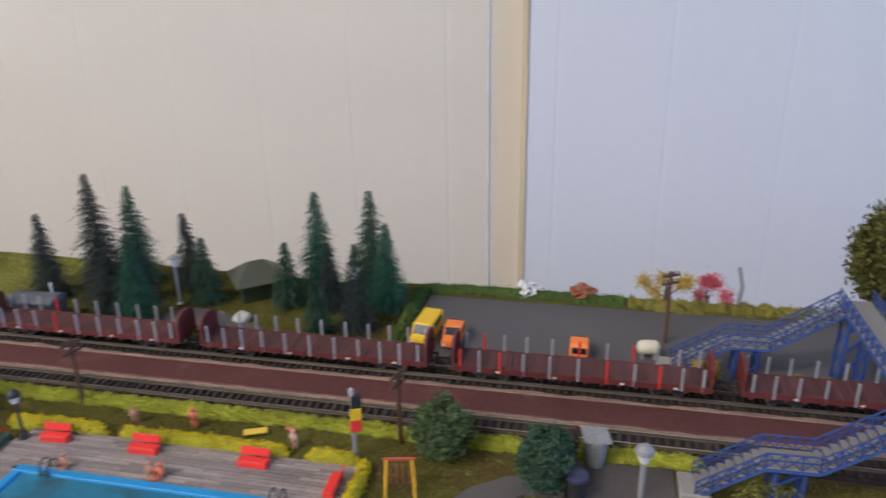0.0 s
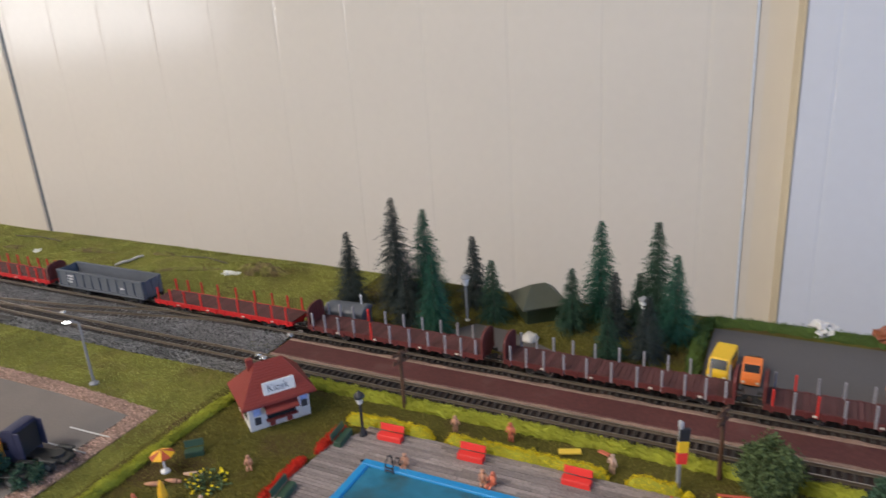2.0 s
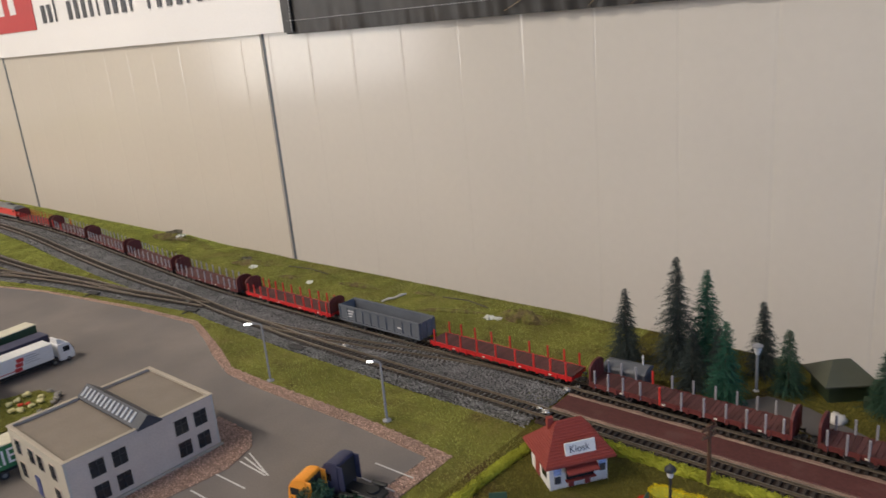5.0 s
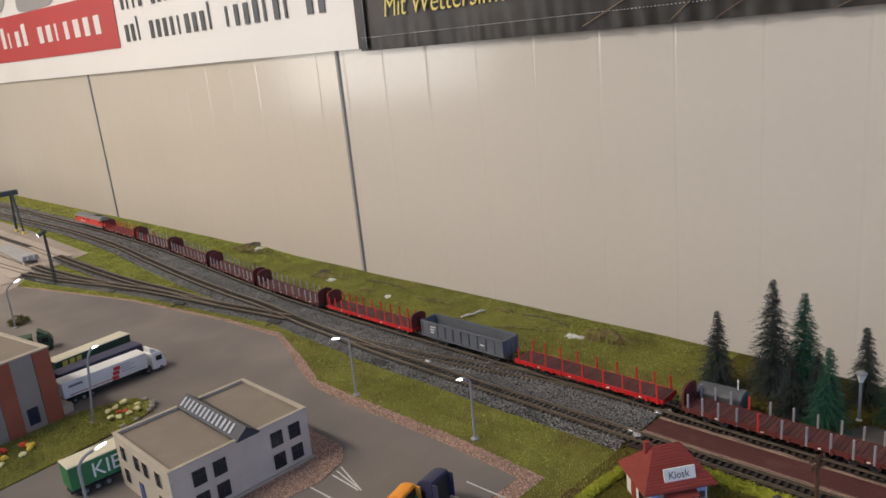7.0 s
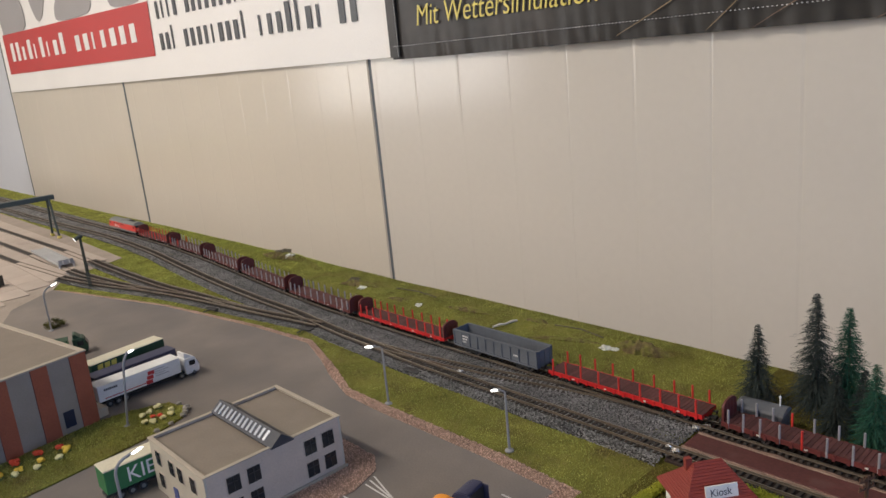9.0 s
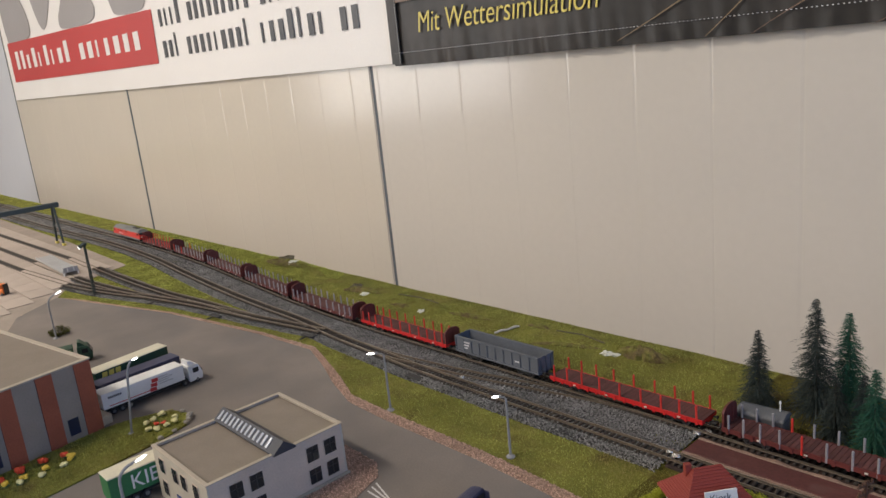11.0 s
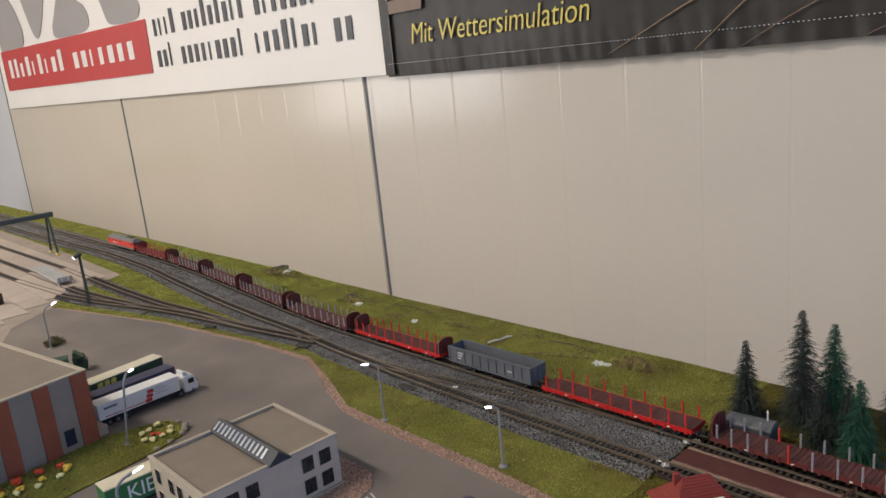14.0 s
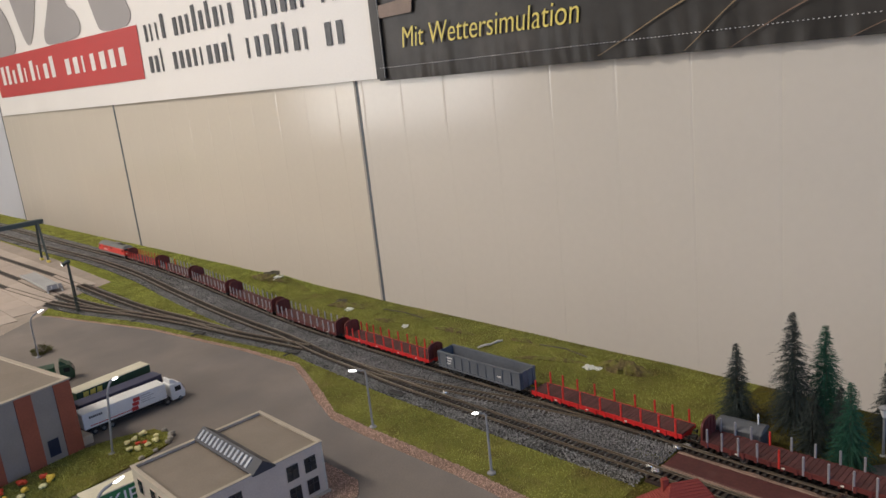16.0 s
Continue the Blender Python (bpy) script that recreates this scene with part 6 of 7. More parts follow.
part("cap", T([(0, 0, 0.036), (0, 0, 0.0375), (0, 0, 0.0395), (0, 0, 0.0402)], [0.0010, 0.0014, 0.0012, 0.0004], 8), "ramp_grey", t)


def telegraph_pole(x, y, h, a, arms=2, z=0.0):
    t = thing("telegraph_pole", "dark brown wooden telegraph pole with short cross-arms", "pole", "telegraph poles", m=pose(x, y, z, 0, 0, a))
    part("post", T([(0, 0, 0), (0, 0, h)], [0.0012, 0.0009], 7), "pole_brown", t)
    for k in range(arms):
        arm = part("cross_arm", B(-0.0055, 0.0055, -0.0005, 0.0005, h - 0.003 - 0.0045 * k, h - 0.002 - 0.0045 * k, 0.0001), "pole_brown", t)
        for s in (-0.0045, -0.002, 0.002, 0.0045):
            part("insulator", T([(s, 0, h - 0.002 - 0.0045 * k), (s, 0, h - 0.0004 - 0.0045 * k)], 0.0005, 6), "pole_brown", arm)


telegraph_pole(-0.391, 0.439, 0.036, 70)
telegraph_pole(-0.2265, 0.4365, 0.0375, 70)
telegraph_pole(-0.104, 0.551, 0.0435, 30, z=0.001)

# terrace corner
plain("terrace_brown", (0.085, 0.07, 0.06), grain=0.2, scale=700, bump=0.2)
plain("well_grey", (0.27, 0.27, 0.25), grain=0.2, scale=700, bump=0.2)
solid("terrace", prism(bmesh.new(), [(-0.150, 0.400), (-0.150, 0.437), (-0.108, 0.4385), (-0.108, 0.400)], -0.001, 0.0012), "terrace_brown", "dark brown paved terrace beside the footbridge", "terrace", kind="structure")
solid("path", prism(bmesh.new(), [(-0.202, 0.395), (-0.190, 0.412), (-0.176, 0.4215), (-0.166, 0.424), (-0.152, 0.422), (-0.152, 0.413), (-0.168, 0.412), (-0.180, 0.40)], -0.001, 0.001), "pave_grey", "grey gravel path across the lawn", "path", kind="structure")
t = thing("stone_well", "grey round well with a slanting lid", "well", m=pose(-0.1405, 0.4365, 0.0012))
part("shaft", T([(0, 0, 0), (0, 0, 0.001), (0, 0, 0.0125), (0, 0, 0.0135)], [0.0040, 0.0042, 0.0056, 0.0054], 14), "well_grey", t)
part("lid", B(-0.0060, 0.0060, -0.005, 0.005, -0.0005, 0.0005, 0.0003), "well_grey", t, m=pose(0, 0, 0.0142, 8, 6, 15))
t = thing("notice_board", "dark brown notice board beside the terrace", "board", m=pose(-0.1535, 0.437, 0.0008, 0, 0, 10))
part("panel", B(-0.006, 0.006, -0.0006, 0.0006, 0.004, 0.0165, 0.0002), "pole_brown", t)
for x in (-0.005, 0.005):
    part("post", B(x - 0.0007, x + 0.0007, -0.0007, 0.0007, 0, 0.0175), "pole_brown", t)
t = thing("litter_bin", "black litter bin with dark blue lid on the terrace", "bin", m=pose(-0.1475, 0.4125, 0.0012))
part("body", T([(0, 0, 0), (0, 0, 0.0105)], [0.0036, 0.0042], 12), "lamp_black", t)
part("lid", T([(0, 0, 0.0105), (0, 0, 0.0120), (0, 0, 0.0128)], [0.0048, 0.0046, 0.002], 12), "truck_blue", t)

# footbridge
bridge = thing("footbridge", "blue lattice footbridge with stairs over the tracks", "footbridge")


def flight(p0, p1, w, steps, landing=False):
    """A straight stair or landing between two points, with lattice sides."""
    a, b = Vector(p0), Vector(p1)
    d = b - a
    side = Vector((-d.y, d.x, 0)).normalized() * w
    st = part("stair", bmesh.new(), "bridge_blue", bridge)
    for k in range(steps):
        c = a + d * ((k + 0.5) / steps)
        ln = Vector((d.x, d.y, 0)).length / steps * 0.5
        ang = math.degrees(math.atan2(d.y, d.x))
        part("step", B(-ln, ln, -w, w, -0.0004, 0.0004), "bridge_step", st, m=pose(c.x, c.y, c.z, 0, 0, ang))
    for s in (-1, 1):
        bm = bmesh.new()
        o = side * s
        up = Vector((0, 0, 0.0066))
        tube(bm, [a + o - Vector((0, 0, 0.001)), b + o - Vector((0, 0, 0.001))], 0.0009, 5)
        tube(bm, [a + o + up, b + o + up], 0.0004, 5)
        tube(bm, [a + o + up * 0.55, b + o + up * 0.55], 0.0003, 4)
        n = max(2, round(d.length / 0.0072))
        for k in range(n):
            q0, q1 = a + o + d * (k / n), a + o + d * ((k + 1) / n)
            tube(bm, [q0, q1 + up], 0.00026, 4)
            tube(bm, [q0 + up, q1], 0.00026, 4)
            tube(bm, [q0, q0 + up], 0.0004, 4)
        part("railing", bm, "bridge_blue", st)


def pier(x, y, h):
    p = part("pier", B(x - 0.0062, x + 0.0062, y - 0.0062, y + 0.0062, 0, 0.0012, 0.0003), "bridge_blue", bridge)
    for sx in (-1, 1):
        for sy in (-1, 1):
            part("post", T([(x + sx * 0.0055, y + sy * 0.0055, 0), (x + sx * 0.005, y + sy * 0.005, h)], 0.0009, 5), "bridge_blue", p)
    for k in range(max(1, round(h / 0.011))):
        z0, z1 = k * 0.011, min(h, (k + 1) * 0.011)
        for s in (-1, 1):
            part("brace", T([(x - 0.0055, y + s * 0.0055, z0), (x + 0.0055, y + s * 0.0055, z1)], 0.0005, 4), "bridge_blue", p)
            part("brace", T([(x + s * 0.0055, y - 0.0055, z0), (x + s * 0.0055, y + 0.0055, z1)], 0.0005, 4), "bridge_blue", p)


for y, foot in ((0.523, -0.103), (0.427, -0.101)):
    flight((foot, y, 0.003), (-0.077, y, 0.0200), 0.0062, 8)
    flight((-0.077, y, 0.0200), (-0.0575, y, 0.0203), 0.0062, 5)
    flight((-0.0575, y, 0.0203), (-0.026, y, 0.0425), 0.0062, 11)
    pier(-0.0672, y, 0.0190)
    pier(-0.0185, y, 0.0415)
    part("plinth", B(foot - 0.006, foot + 0.006, y - 0.0075, y + 0.0075, 0, 0.0040, 0.0006), "stone_grey", bridge, "grey stone plinth")
flight((-0.0185, 0.4185, 0.0428), (-0.0185, 0.5315, 0.0428), 0.0074, 28)

# ---- behind the railway ----
plain("shed_roof", (0.135, 0.14, 0.15), grain=0.08, scale=900, bump=0.06)
shed = thing("shed", "grey corrugated shed with rounded roof beside the track", "shed", m=pose(-0.4745, 0.5135, 0.0003, 0, 0, 4))
SL, SD = 0.0140, 0.0068
part("body", B(-SL, SL, -SD, SD, 0, 0.0160), "shed_grey", shed)
for k in range(19):
    x = -SL + 0.0007 + k * (2 * SL - 0.0014) / 18
    part("rib", B(x - 0.0004, x + 0.0004, -SD - 0.0004, -SD + 0.0002, 0, 0.0158), "shed_grey", shed)
for k in range(9):
    y = -SD + 0.0007 + k * (2 * SD - 0.0014) / 8
    part("rib", B(SL - 0.0002, SL + 0.0004, y - 0.0004, y + 0.0004, 0, 0.0158), "shed_grey", shed)
arc = [(-0.0078 * math.cos(a), 0.0158 + 0.0034 * math.sin(a)) for a in [math.pi * k / 12 for k in range(13)]]
rf = part("roof", sweep(bmesh.new(), arc, -SL - 0.0008, SL + 0.0008), "shed_roof", shed)
for k in range(17):
    x = -SL + k * 2 * SL / 16
    bm = sweep(bmesh.new(), [(y * 1.03, 0.0158 + (z - 0.0158) * 1.06) for y, z in arc], x - 0.0003, x + 0.0003)
    part("roof_rib", bm, "shed_roof", rf)
part("chimney", T([(0.0098, 0.002, 0.019), (0.0098, 0.002, 0.0245), (0.0098, 0.002, 0.0246), (0.0098, 0.002, 0.0262)], [0.0005, 0.0005, 0.0009, 0.0003], 8), "truck_white", shed)

pav = thing("tent", "dark olive tent with broad hipped roof among the firs", "tent", m=pose(-0.3605, 0.5765, 0, 0, 0, 38))
part("wall", B(-0.0125, 0.0125, -0.0125, 0.0125, 0, 0.0125), "tent_green", pav)
bm = bmesh.new()
e = 0.0165
b0 = [bm.verts.new((sx * e, sy * e, 0.0118)) for sx, sy in ((-1, -1), (1, -1), (1, 1), (-1, 1))]
b1 = [bm.verts.new((v.co.x, v.co.y, 0.0128)) for v in b0]
tp = [bm.verts.new((-0.005, 0, 0.0235)), bm.verts.new((0.005, 0, 0.0235))]
bm.faces.new(b0[::-1])
for k in range(4):
    bm.faces.new((b0[k], b0[(k + 1) % 4], b1[(k + 1) % 4], b1[k]))
bm.faces.new((b1[0], b1[1], tp[1], tp[0]))
bm.faces.new((b1[1], b1[2], tp[1]))
bm.faces.new((b1[2], b1[3], tp[0], tp[1]))
bm.faces.new((b1[3], b1[0], tp[0]))
part("roof", bm, "tent_olive", pav)
solid("crate", B(-0.004, 0.004, -0.003, 0.003, 0, 0.006, 0.0004), "tent_green", "dark green crate beside the tent", "crate", m=pose(-0.3405, 0.5655, 0, 0, 0, 10))
solid("stone", ball(bmesh.new(), (0, 0, 0.0022), 0.0055, 12, 8, 0.6, 0.5), "stone_pale", "pale rounded stone beside the track", "stone", m=pose(-0.353, 0.537, 0), smooth=True)
solid("path", prism(bmesh.new(), [(-0.41, 0.53), (-0.395, 0.548), (-0.37, 0.545), (-0.335, 0.528), (-0.315, 0.516), (-0.36, 0.515)], -0.001, 0.0011), "pave_grey", "grey gravel patch between the firs and the track", "path", kind="structure")


def car(m, mm, w, l, h, label, van=False):
    t = thing("car", label, "car", "parked cars", m=m)
    prof = [(-l / 2, 0.0018), (l / 2, 0.0018), (l / 2, h * 0.5), (l * 0.40, h * 0.58), (l * 0.26, h), (-l * 0.46, h), (-l / 2, h * 0.6)] if van else [(-l / 2, 0.0018), (l / 2, 0.0018), (l / 2, h * 0.52), (l * 0.24, h * 0.6), (l * 0.08, h), (-l * 0.34, h), (-l / 2, h * 0.62)]
    bm = sweep(bmesh.new(), prof, -w / 2, w / 2)
    bmesh.ops.bevel(bm, geom=bm.edges[:], offset=0.0006, segments=2, affect="EDGES")
    bm.transform(Matrix(((0, 1, 0, 0), (1, 0, 0, 0), (0, 0, 1, 0), (0, 0, 0, 1))))
    bmesh.ops.recalc_face_normals(bm, faces=bm.faces[:])
    part("body", bm, mm, t)
    sl = (l * 0.335, h * 0.79, l * 0.14, h * 0.42) if van else (l * 0.16, h * 0.80, l * 0.16, h * 0.40)
    part("windscreen", B(-0.0002, 0.0003, -w * 0.40, w * 0.40, -math.hypot(sl[2], sl[3]) * 0.40, math.hypot(sl[2], sl[3]) * 0.40), "dark_glass", t, m=pose(sl[0], 0, sl[1], 0, -math.degrees(math.atan2(sl[2], sl[3])), 0))
    for s in (-1, 1):
        part("headlight", B(l / 2 - 0.0002, l / 2 + 0.0003, s * w * 0.36 - 0.0008, s * w * 0.36 + 0.0008, h * 0.30, h * 0.42), "cream", t)
    part("rear_window", B(-l / 2 - 0.0001, -l / 2 + 0.0012, -w * 0.38, w * 0.38, h * 0.64, h * 0.9), "dark_glass", t)
    for s in (-1, 1):
        part("side_window", B(-l * 0.34, l * 0.12, min(s * w * 0.497, s * w * 0.507), max(s * w * 0.497, s * w * 0.507), h * 0.64, h * 0.92), "dark_glass", t)
        part("tail_light", B(-l / 2 - 0.0003, -l / 2 + 0.0002, s * w * 0.40 - 0.0006, s * w * 0.40 + 0.0006, h * 0.34, h * 0.5), "bench_red", t)
    part("number_plate", B(-l / 2 - 0.0003, -l / 2 + 0.0002, -0.0024, 0.0024, h * 0.20, h * 0.42), "truck_white", t)
    wheels(t, (-l * 0.3, l * 0.3), w / 2 + 0.0001, 0.0021)


car(pose(-0.2365, 0.534, 0.0012, 0, 0, -96), "van_yellow", 0.0112, 0.029, 0.0125, "yellow estate car on the grey car park", True)
car(pose(-0.2205, 0.531, 0.0012, 0, 0, -90), "car_orange", 0.0102, 0.021, 0.0108, "orange car on the grey car park")
car(pose(-0.1505, 0.5275, 0.0012, 0, 0, 90), "car_orange", 0.0098, 0.021, 0.0112, "orange car on the grey car park")
t = thing("tank", "cream horizontal tank on two cradles", "tank", m=pose(-0.1140, 0.5330, 0.0012, 0, 0, 5) @ Matrix.Scale(0.88, 4))
part("vessel", T([(-0.0068, 0, 0.0068), (-0.006, 0, 0.0068), (-0.004, 0, 0.0068), (0.004, 0, 0.0068), (0.006, 0, 0.0068), (0.0068, 0, 0.0068)], [0.0014, 0.0034, 0.0045, 0.0045, 0.0034, 0.0014], 14), "truck_cream", t, smooth=True)
for x in (-0.0035, 0.0035):
    part("cradle", B(x - 0.0008, x + 0.0008, -0.0035, 0.0035, 0, 0.0035), "stone_grey", t)
solid("cloth", ball(bmesh.new(), (0, 0, 0.003), 0.0070, 14, 9, 0.55, 1.1), "rag_white", "crumpled white cloth behind the grass bank", "cloth", m=pose(-0.186, 0.5985, 0.0025, 0, 0, 20))
solid("cloth", ball(bmesh.new(), (0, 0, 0.003), 0.0068, 14, 9, 0.6, 1.0), "rag_brown", "crumpled red-brown cloth behind the grass bank", "cloth", m=pose(-0.1515, 0.5980, 0.0035, 0, 0, -10))
solid("stick", T([(0, 0, 0), (0.001, 0, 0.015), (-0.002, 0, 0.027)], [0.0014, 0.0012, 0.0010], 6), "lamp_grey", "thin grey upright stick behind the bank", "stick", m=pose(-0.0585, 0.5985, 0.003))


# ---- trees ----
def fir(x, y, h, r, mm, seed, z=0.0):
    """A bottle-brush fir: whorls of drooping bristles, denser and darker inside, with gaps between the whorls."""
    rng = np.random.default_rng(seed)
    t = thing("fir_tree", {"needle_dark": "dark blue-green", "needle_green": "bright bluish green", "needle_mid": "mid green"}[mm] + " model fir tree with bristle branches", "tree", "fir trees", m=pose(x, y, z, 0, 0, seed * 40))
    part("trunk", T([(0, 0, 0), (0, 0, h * 0.5), (0, 0, h * 0.97)], [0.0012, 0.0008, 0.0002], 6), "trunk_brown", t)
    v, f = [], []
    lean = rng.uniform(-0.02, 0.02, 2)
    tier, z0 = 0.0050, h * 0.05
    while z0 < h * 0.985:
        u = (z0 - h * 0.05) / (h * 0.95)
        step = ((z0 / tier) % 1.0)
        env = 1.30 * r * (1 - u) ** 0.85 * (1.16 - 0.60 * step) + 0.0010
        ph, lop = rng.uniform(0, 6.28), rng.uniform(0.0, 0.2)
        for j in range(int(24 * (1 - u) + 10)):
            a = rng.uniform(0, 6.283)
            ln = env * (1 + lop * math.cos(a - ph)) * rng.uniform(0.55, 1.08)
            c, s = math.cos(a), math.sin(a)
            zz = z0 + rng.uniform(-0.0006, 0.0006)
            rise, drop = rng.uniform(0.02, 0.22) * ln, rng.uniform(0.10, 0.42) * ln * (1 - 0.5 * u)
            base = np.array((lean[0] * zz, lean[1] * zz, zz))
            pts = [base, base + np.array((c * ln * 0.45, s * ln * 0.45, rise)), base + np.array((c * ln * 0.8, s * ln * 0.8, rise * 0.5 - drop * 0.4)), base + np.array((c * ln, s * ln, -drop))]
            wv = np.array((-s, c, rng.uniform(-0.7, 0.7))) * rng.uniform(0.00012, 0.00022)
            i = len(v)
            v += [pts[0] - wv, pts[0] + wv, pts[1] + wv, pts[1] - wv, pts[2] + wv * 0.8, pts[2] - wv * 0.8, pts[3]]
            f += [(i, i + 1, i + 2), (i, i + 2, i + 3), (i + 3, i + 2, i + 4), (i + 3, i + 4, i + 5), (i + 5, i + 4, i + 6)]
            for q in range(6):
                k = rng.uniform(0.25, 1.0)
                st = pts[1] * (1 - (k - 0.4) / 0.6) + pts[3] * ((k - 0.4) / 0.6) if k > 0.4 else pts[0] * (1 - k / 0.4) + pts[1] * (k / 0.4)
                a2 = a + rng.choice((-1, 1)) * rng.uniform(0.3, 0.9)
                l2 = 0.0012 + ln * rng.uniform(0.08, 0.20)
                en = st + np.array((math.cos(a2) * l2, math.sin(a2) * l2, rng.uniform(-0.45, 0.15) * l2))
                w2 = np.array((rng.uniform(-1, 1), rng.uniform(-1, 1), 1.0)) * 0.00010
                i = len(v)
                v += [st - w2, st + w2, en]
                f.append((i, i + 1, i + 2))
        z0 += 0.00095
    me = raw("crown", v, f)
    part("crown", me, mm, t)


for k, (x, y, h, r, mm) in enumerate(((-0.493, 0.548, 0.058, 0.0125, "needle_dark"), (-0.459, 0.558, 0.084, 0.0165, "needle_dark"), (-0.446, 0.577, 0.071, 0.0150, "needle_green"), (-0.407, 0.576, 0.054, 0.0110, "needle_dark"),
                                      (-0.386, 0.558, 0.045, 0.0105, "needle_mid"), (-0.4135, 0.5235, 0.058, 0.0125, "needle_green"), (-0.438, 0.5315, 0.042, 0.0115, "needle_dark"), (-0.428, 0.552, 0.040, 0.0095, "needle_dark"),
                                      (-0.332, 0.561, 0.044, 0.0105, "needle_mid"), (-0.319, 0.583, 0.071, 0.0140, "needle_green"), (-0.304, 0.561, 0.045, 0.0085, "needle_dark"), (-0.3005, 0.529, 0.035, 0.0090, "needle_mid"),
                                      (-0.279, 0.536, 0.042, 0.0110, "needle_dark"), (-0.282, 0.580, 0.074, 0.0150, "needle_mid"), (-0.267, 0.563, 0.059, 0.0130, "needle_green"), (-0.292, 0.575, 0.040, 0.0090, "needle_mid"))):
    fir(x, y, h, r, mm, 40 + k)


def leafy(name, x, y, h, r, mm, label, seed, trunk=0.3, clumps=60, leaf=0.0011, category="tree", squash=1.0, per=46, cl=(0.16, 0.30), tight=0.5):
    """A trunk with limbs and a crown of many small leaves in uneven clumps."""
    rng = np.random.default_rng(seed)
    t = thing(name, label, category, m=pose(x, y, 0.0004))
    bm = bmesh.new()
    tube(bm, [(0, 0, 0), (0.0004, 0, h * trunk), (0, 0.0004, h * 0.7)], [r * 0.10 + 0.0004, r * 0.08 + 0.0003, 0.0003], 6)
    v, f = [], []
    cz, ch = h * (trunk + (1 - trunk) / 2), h * (1 - trunk) / 2
    for k in range(clumps):
        d = rng.normal(size=3)
        d /= np.linalg.norm(d)
        rr = rng.uniform(0.55, 0.98) ** 0.5
        c = np.array((d[0] * r * rr, d[1] * r * rr, cz + d[2] * ch * rr * squash))
        if k % 4 == 0:
            tube(bm, [(0, 0, h * trunk * 0.8), tuple(c * 0.6 + np.array((0, 0, h * trunk * 0.3))), tuple(c)], [0.0005, 0.0003, 0.0002], 4)
        cr = r * rng.uniform(*cl)
        for j in range(per):
            p = c + rng.normal(size=3) * cr * tight
            n1, n2 = rng.normal(size=3), rng.normal(size=3)
            n1 /= np.linalg.norm(n1)
            n2 /= np.linalg.norm(n2)
            i = len(v)
            v += [p - n1 * leaf * 0.5, p + n2 * leaf * 0.5, p + n1 * leaf * 0.5, p - n2 * leaf * 0.5]
            f.append((i, i + 1, i + 2, i + 3))
    part("trunk", bm, "trunk_brown", t)
    part("crown", raw("crown", v, f), mm, t)


leafy("bush", -0.206, 0.4315, 0.0265, 0.0125, "leaf_green", "round light green bush on the lawn", 5, 0.06, 130, 0.0014, category="bush", per=90)
leafy("bush", -0.1600, 0.4180, 0.0275, 0.0112, "leaf_blue", "upright bluish green bush beside the path", 6, 0.05, 130, 0.0014, category="bush", per=90)
leafy("bush", -0.5515, 0.3055, 0.0180, 0.0090, "leaf_blue", "dark green bush beside the orange lorry", 7, 0.06, 110, category="bush")
leafy("bush", -0.5350, 0.3135, 0.0085, 0.0085, "leaf_blue", "low dark green bush beside the blue lorry", 27, 0.06, 50, category="bush")
leafy("bush", -1.172, 0.285, 0.009, 0.011, "leaf_olive", "low dark shrub round the lamp foot", 17, 0.05, 40, category="bush")
leafy("tree", 0.013, 0.566, 0.083, 0.024, "leaf_olive", "olive-green leafy tree behind the footbridge", 8, 0.3, 260, 0.0022, per=60)
leafy("tree", -0.101, 0.5975, 0.026, 0.016, "leaf_ochre", "small ochre-yellow tree with few clumps", 9, 0.35, 5, 0.0011, per=520, cl=(0.40, 0.48), tight=0.36)
leafy("tree", -0.077, 0.5980, 0.019, 0.014, "leaf_pink", "small pink flowering tree with few clumps", 12, 0.25, 5, 0.0011, per=520, cl=(0.40, 0.48), tight=0.36)
leafy("bush", -0.087, 0.5145, 0.012, 0.0075, "leaf_ochre", "yellow-green shrub under the footbridge stair", 14, 0.06, 40, category="bush")
M["leaf_moss"] = mat("leaf_moss", (0.19, 0.18, 0.04), 0.8, grain=0.1, scale=80, bump=0, stain=0.2, stain_scale=60, island=0.5, spec=0.2)
leafy("bush", -0.075, 0.4150, 0.013, 0.012, "leaf_moss", "olive shrub under the footbridge stair", 15, 0.06, 50, category="bush")
hedge("hedge", [(-0.056, 0.5135), (-0.038, 0.5140), (-0.012, 0.5135)], 0.0042, 0.0060, "fibre_lime", "low lime-green shrubs under the footbridge", 0.5, 2.0, "leaf_moss")

# ---- rocks and scatter ----
random.seed(31)
plain("rock_dark", (0.11, 0.095, 0.06), 0.9, grain=0.3, scale=900, bump=0.5, stain=0.3, stain_scale=90)
for x, y, s, mm, lab in ((-0.634, 0.5695, 0.0042, "glue_white", "white plaster chip on the green bank"), (-0.626, 0.5715, 0.0030, "glue_white", "white plaster chip on the green bank"), (-1.192, 0.594, 0.010, "rock_dark", "grey rock slab on the green bank"), (-1.165, 0.590, 0.006, "glue_white", "white plaster chip on the green bank"),
                         (-1.000, 0.576, 0.006, "rock_dark", "dark rock on the green bank"), (-0.965, 0.562, 0.0045, "glue_white", "white plaster chip on the green bank"), (-0.985, 0.570, 0.004, "rock_dark", "dark rock on the green bank"), (-0.860, 0.5585, 0.0035, "glue_white", "white plaster chip on the green bank")):
    solid("rock", ball(bmesh.new(), (0, 0, 0), s, 10, 7, 0.42, 0.9), mm, lab, "rock", "rocks", m=pose(x, y, hills(x, y) + s * 0.12, 0, 0, random.uniform(0, 180)))
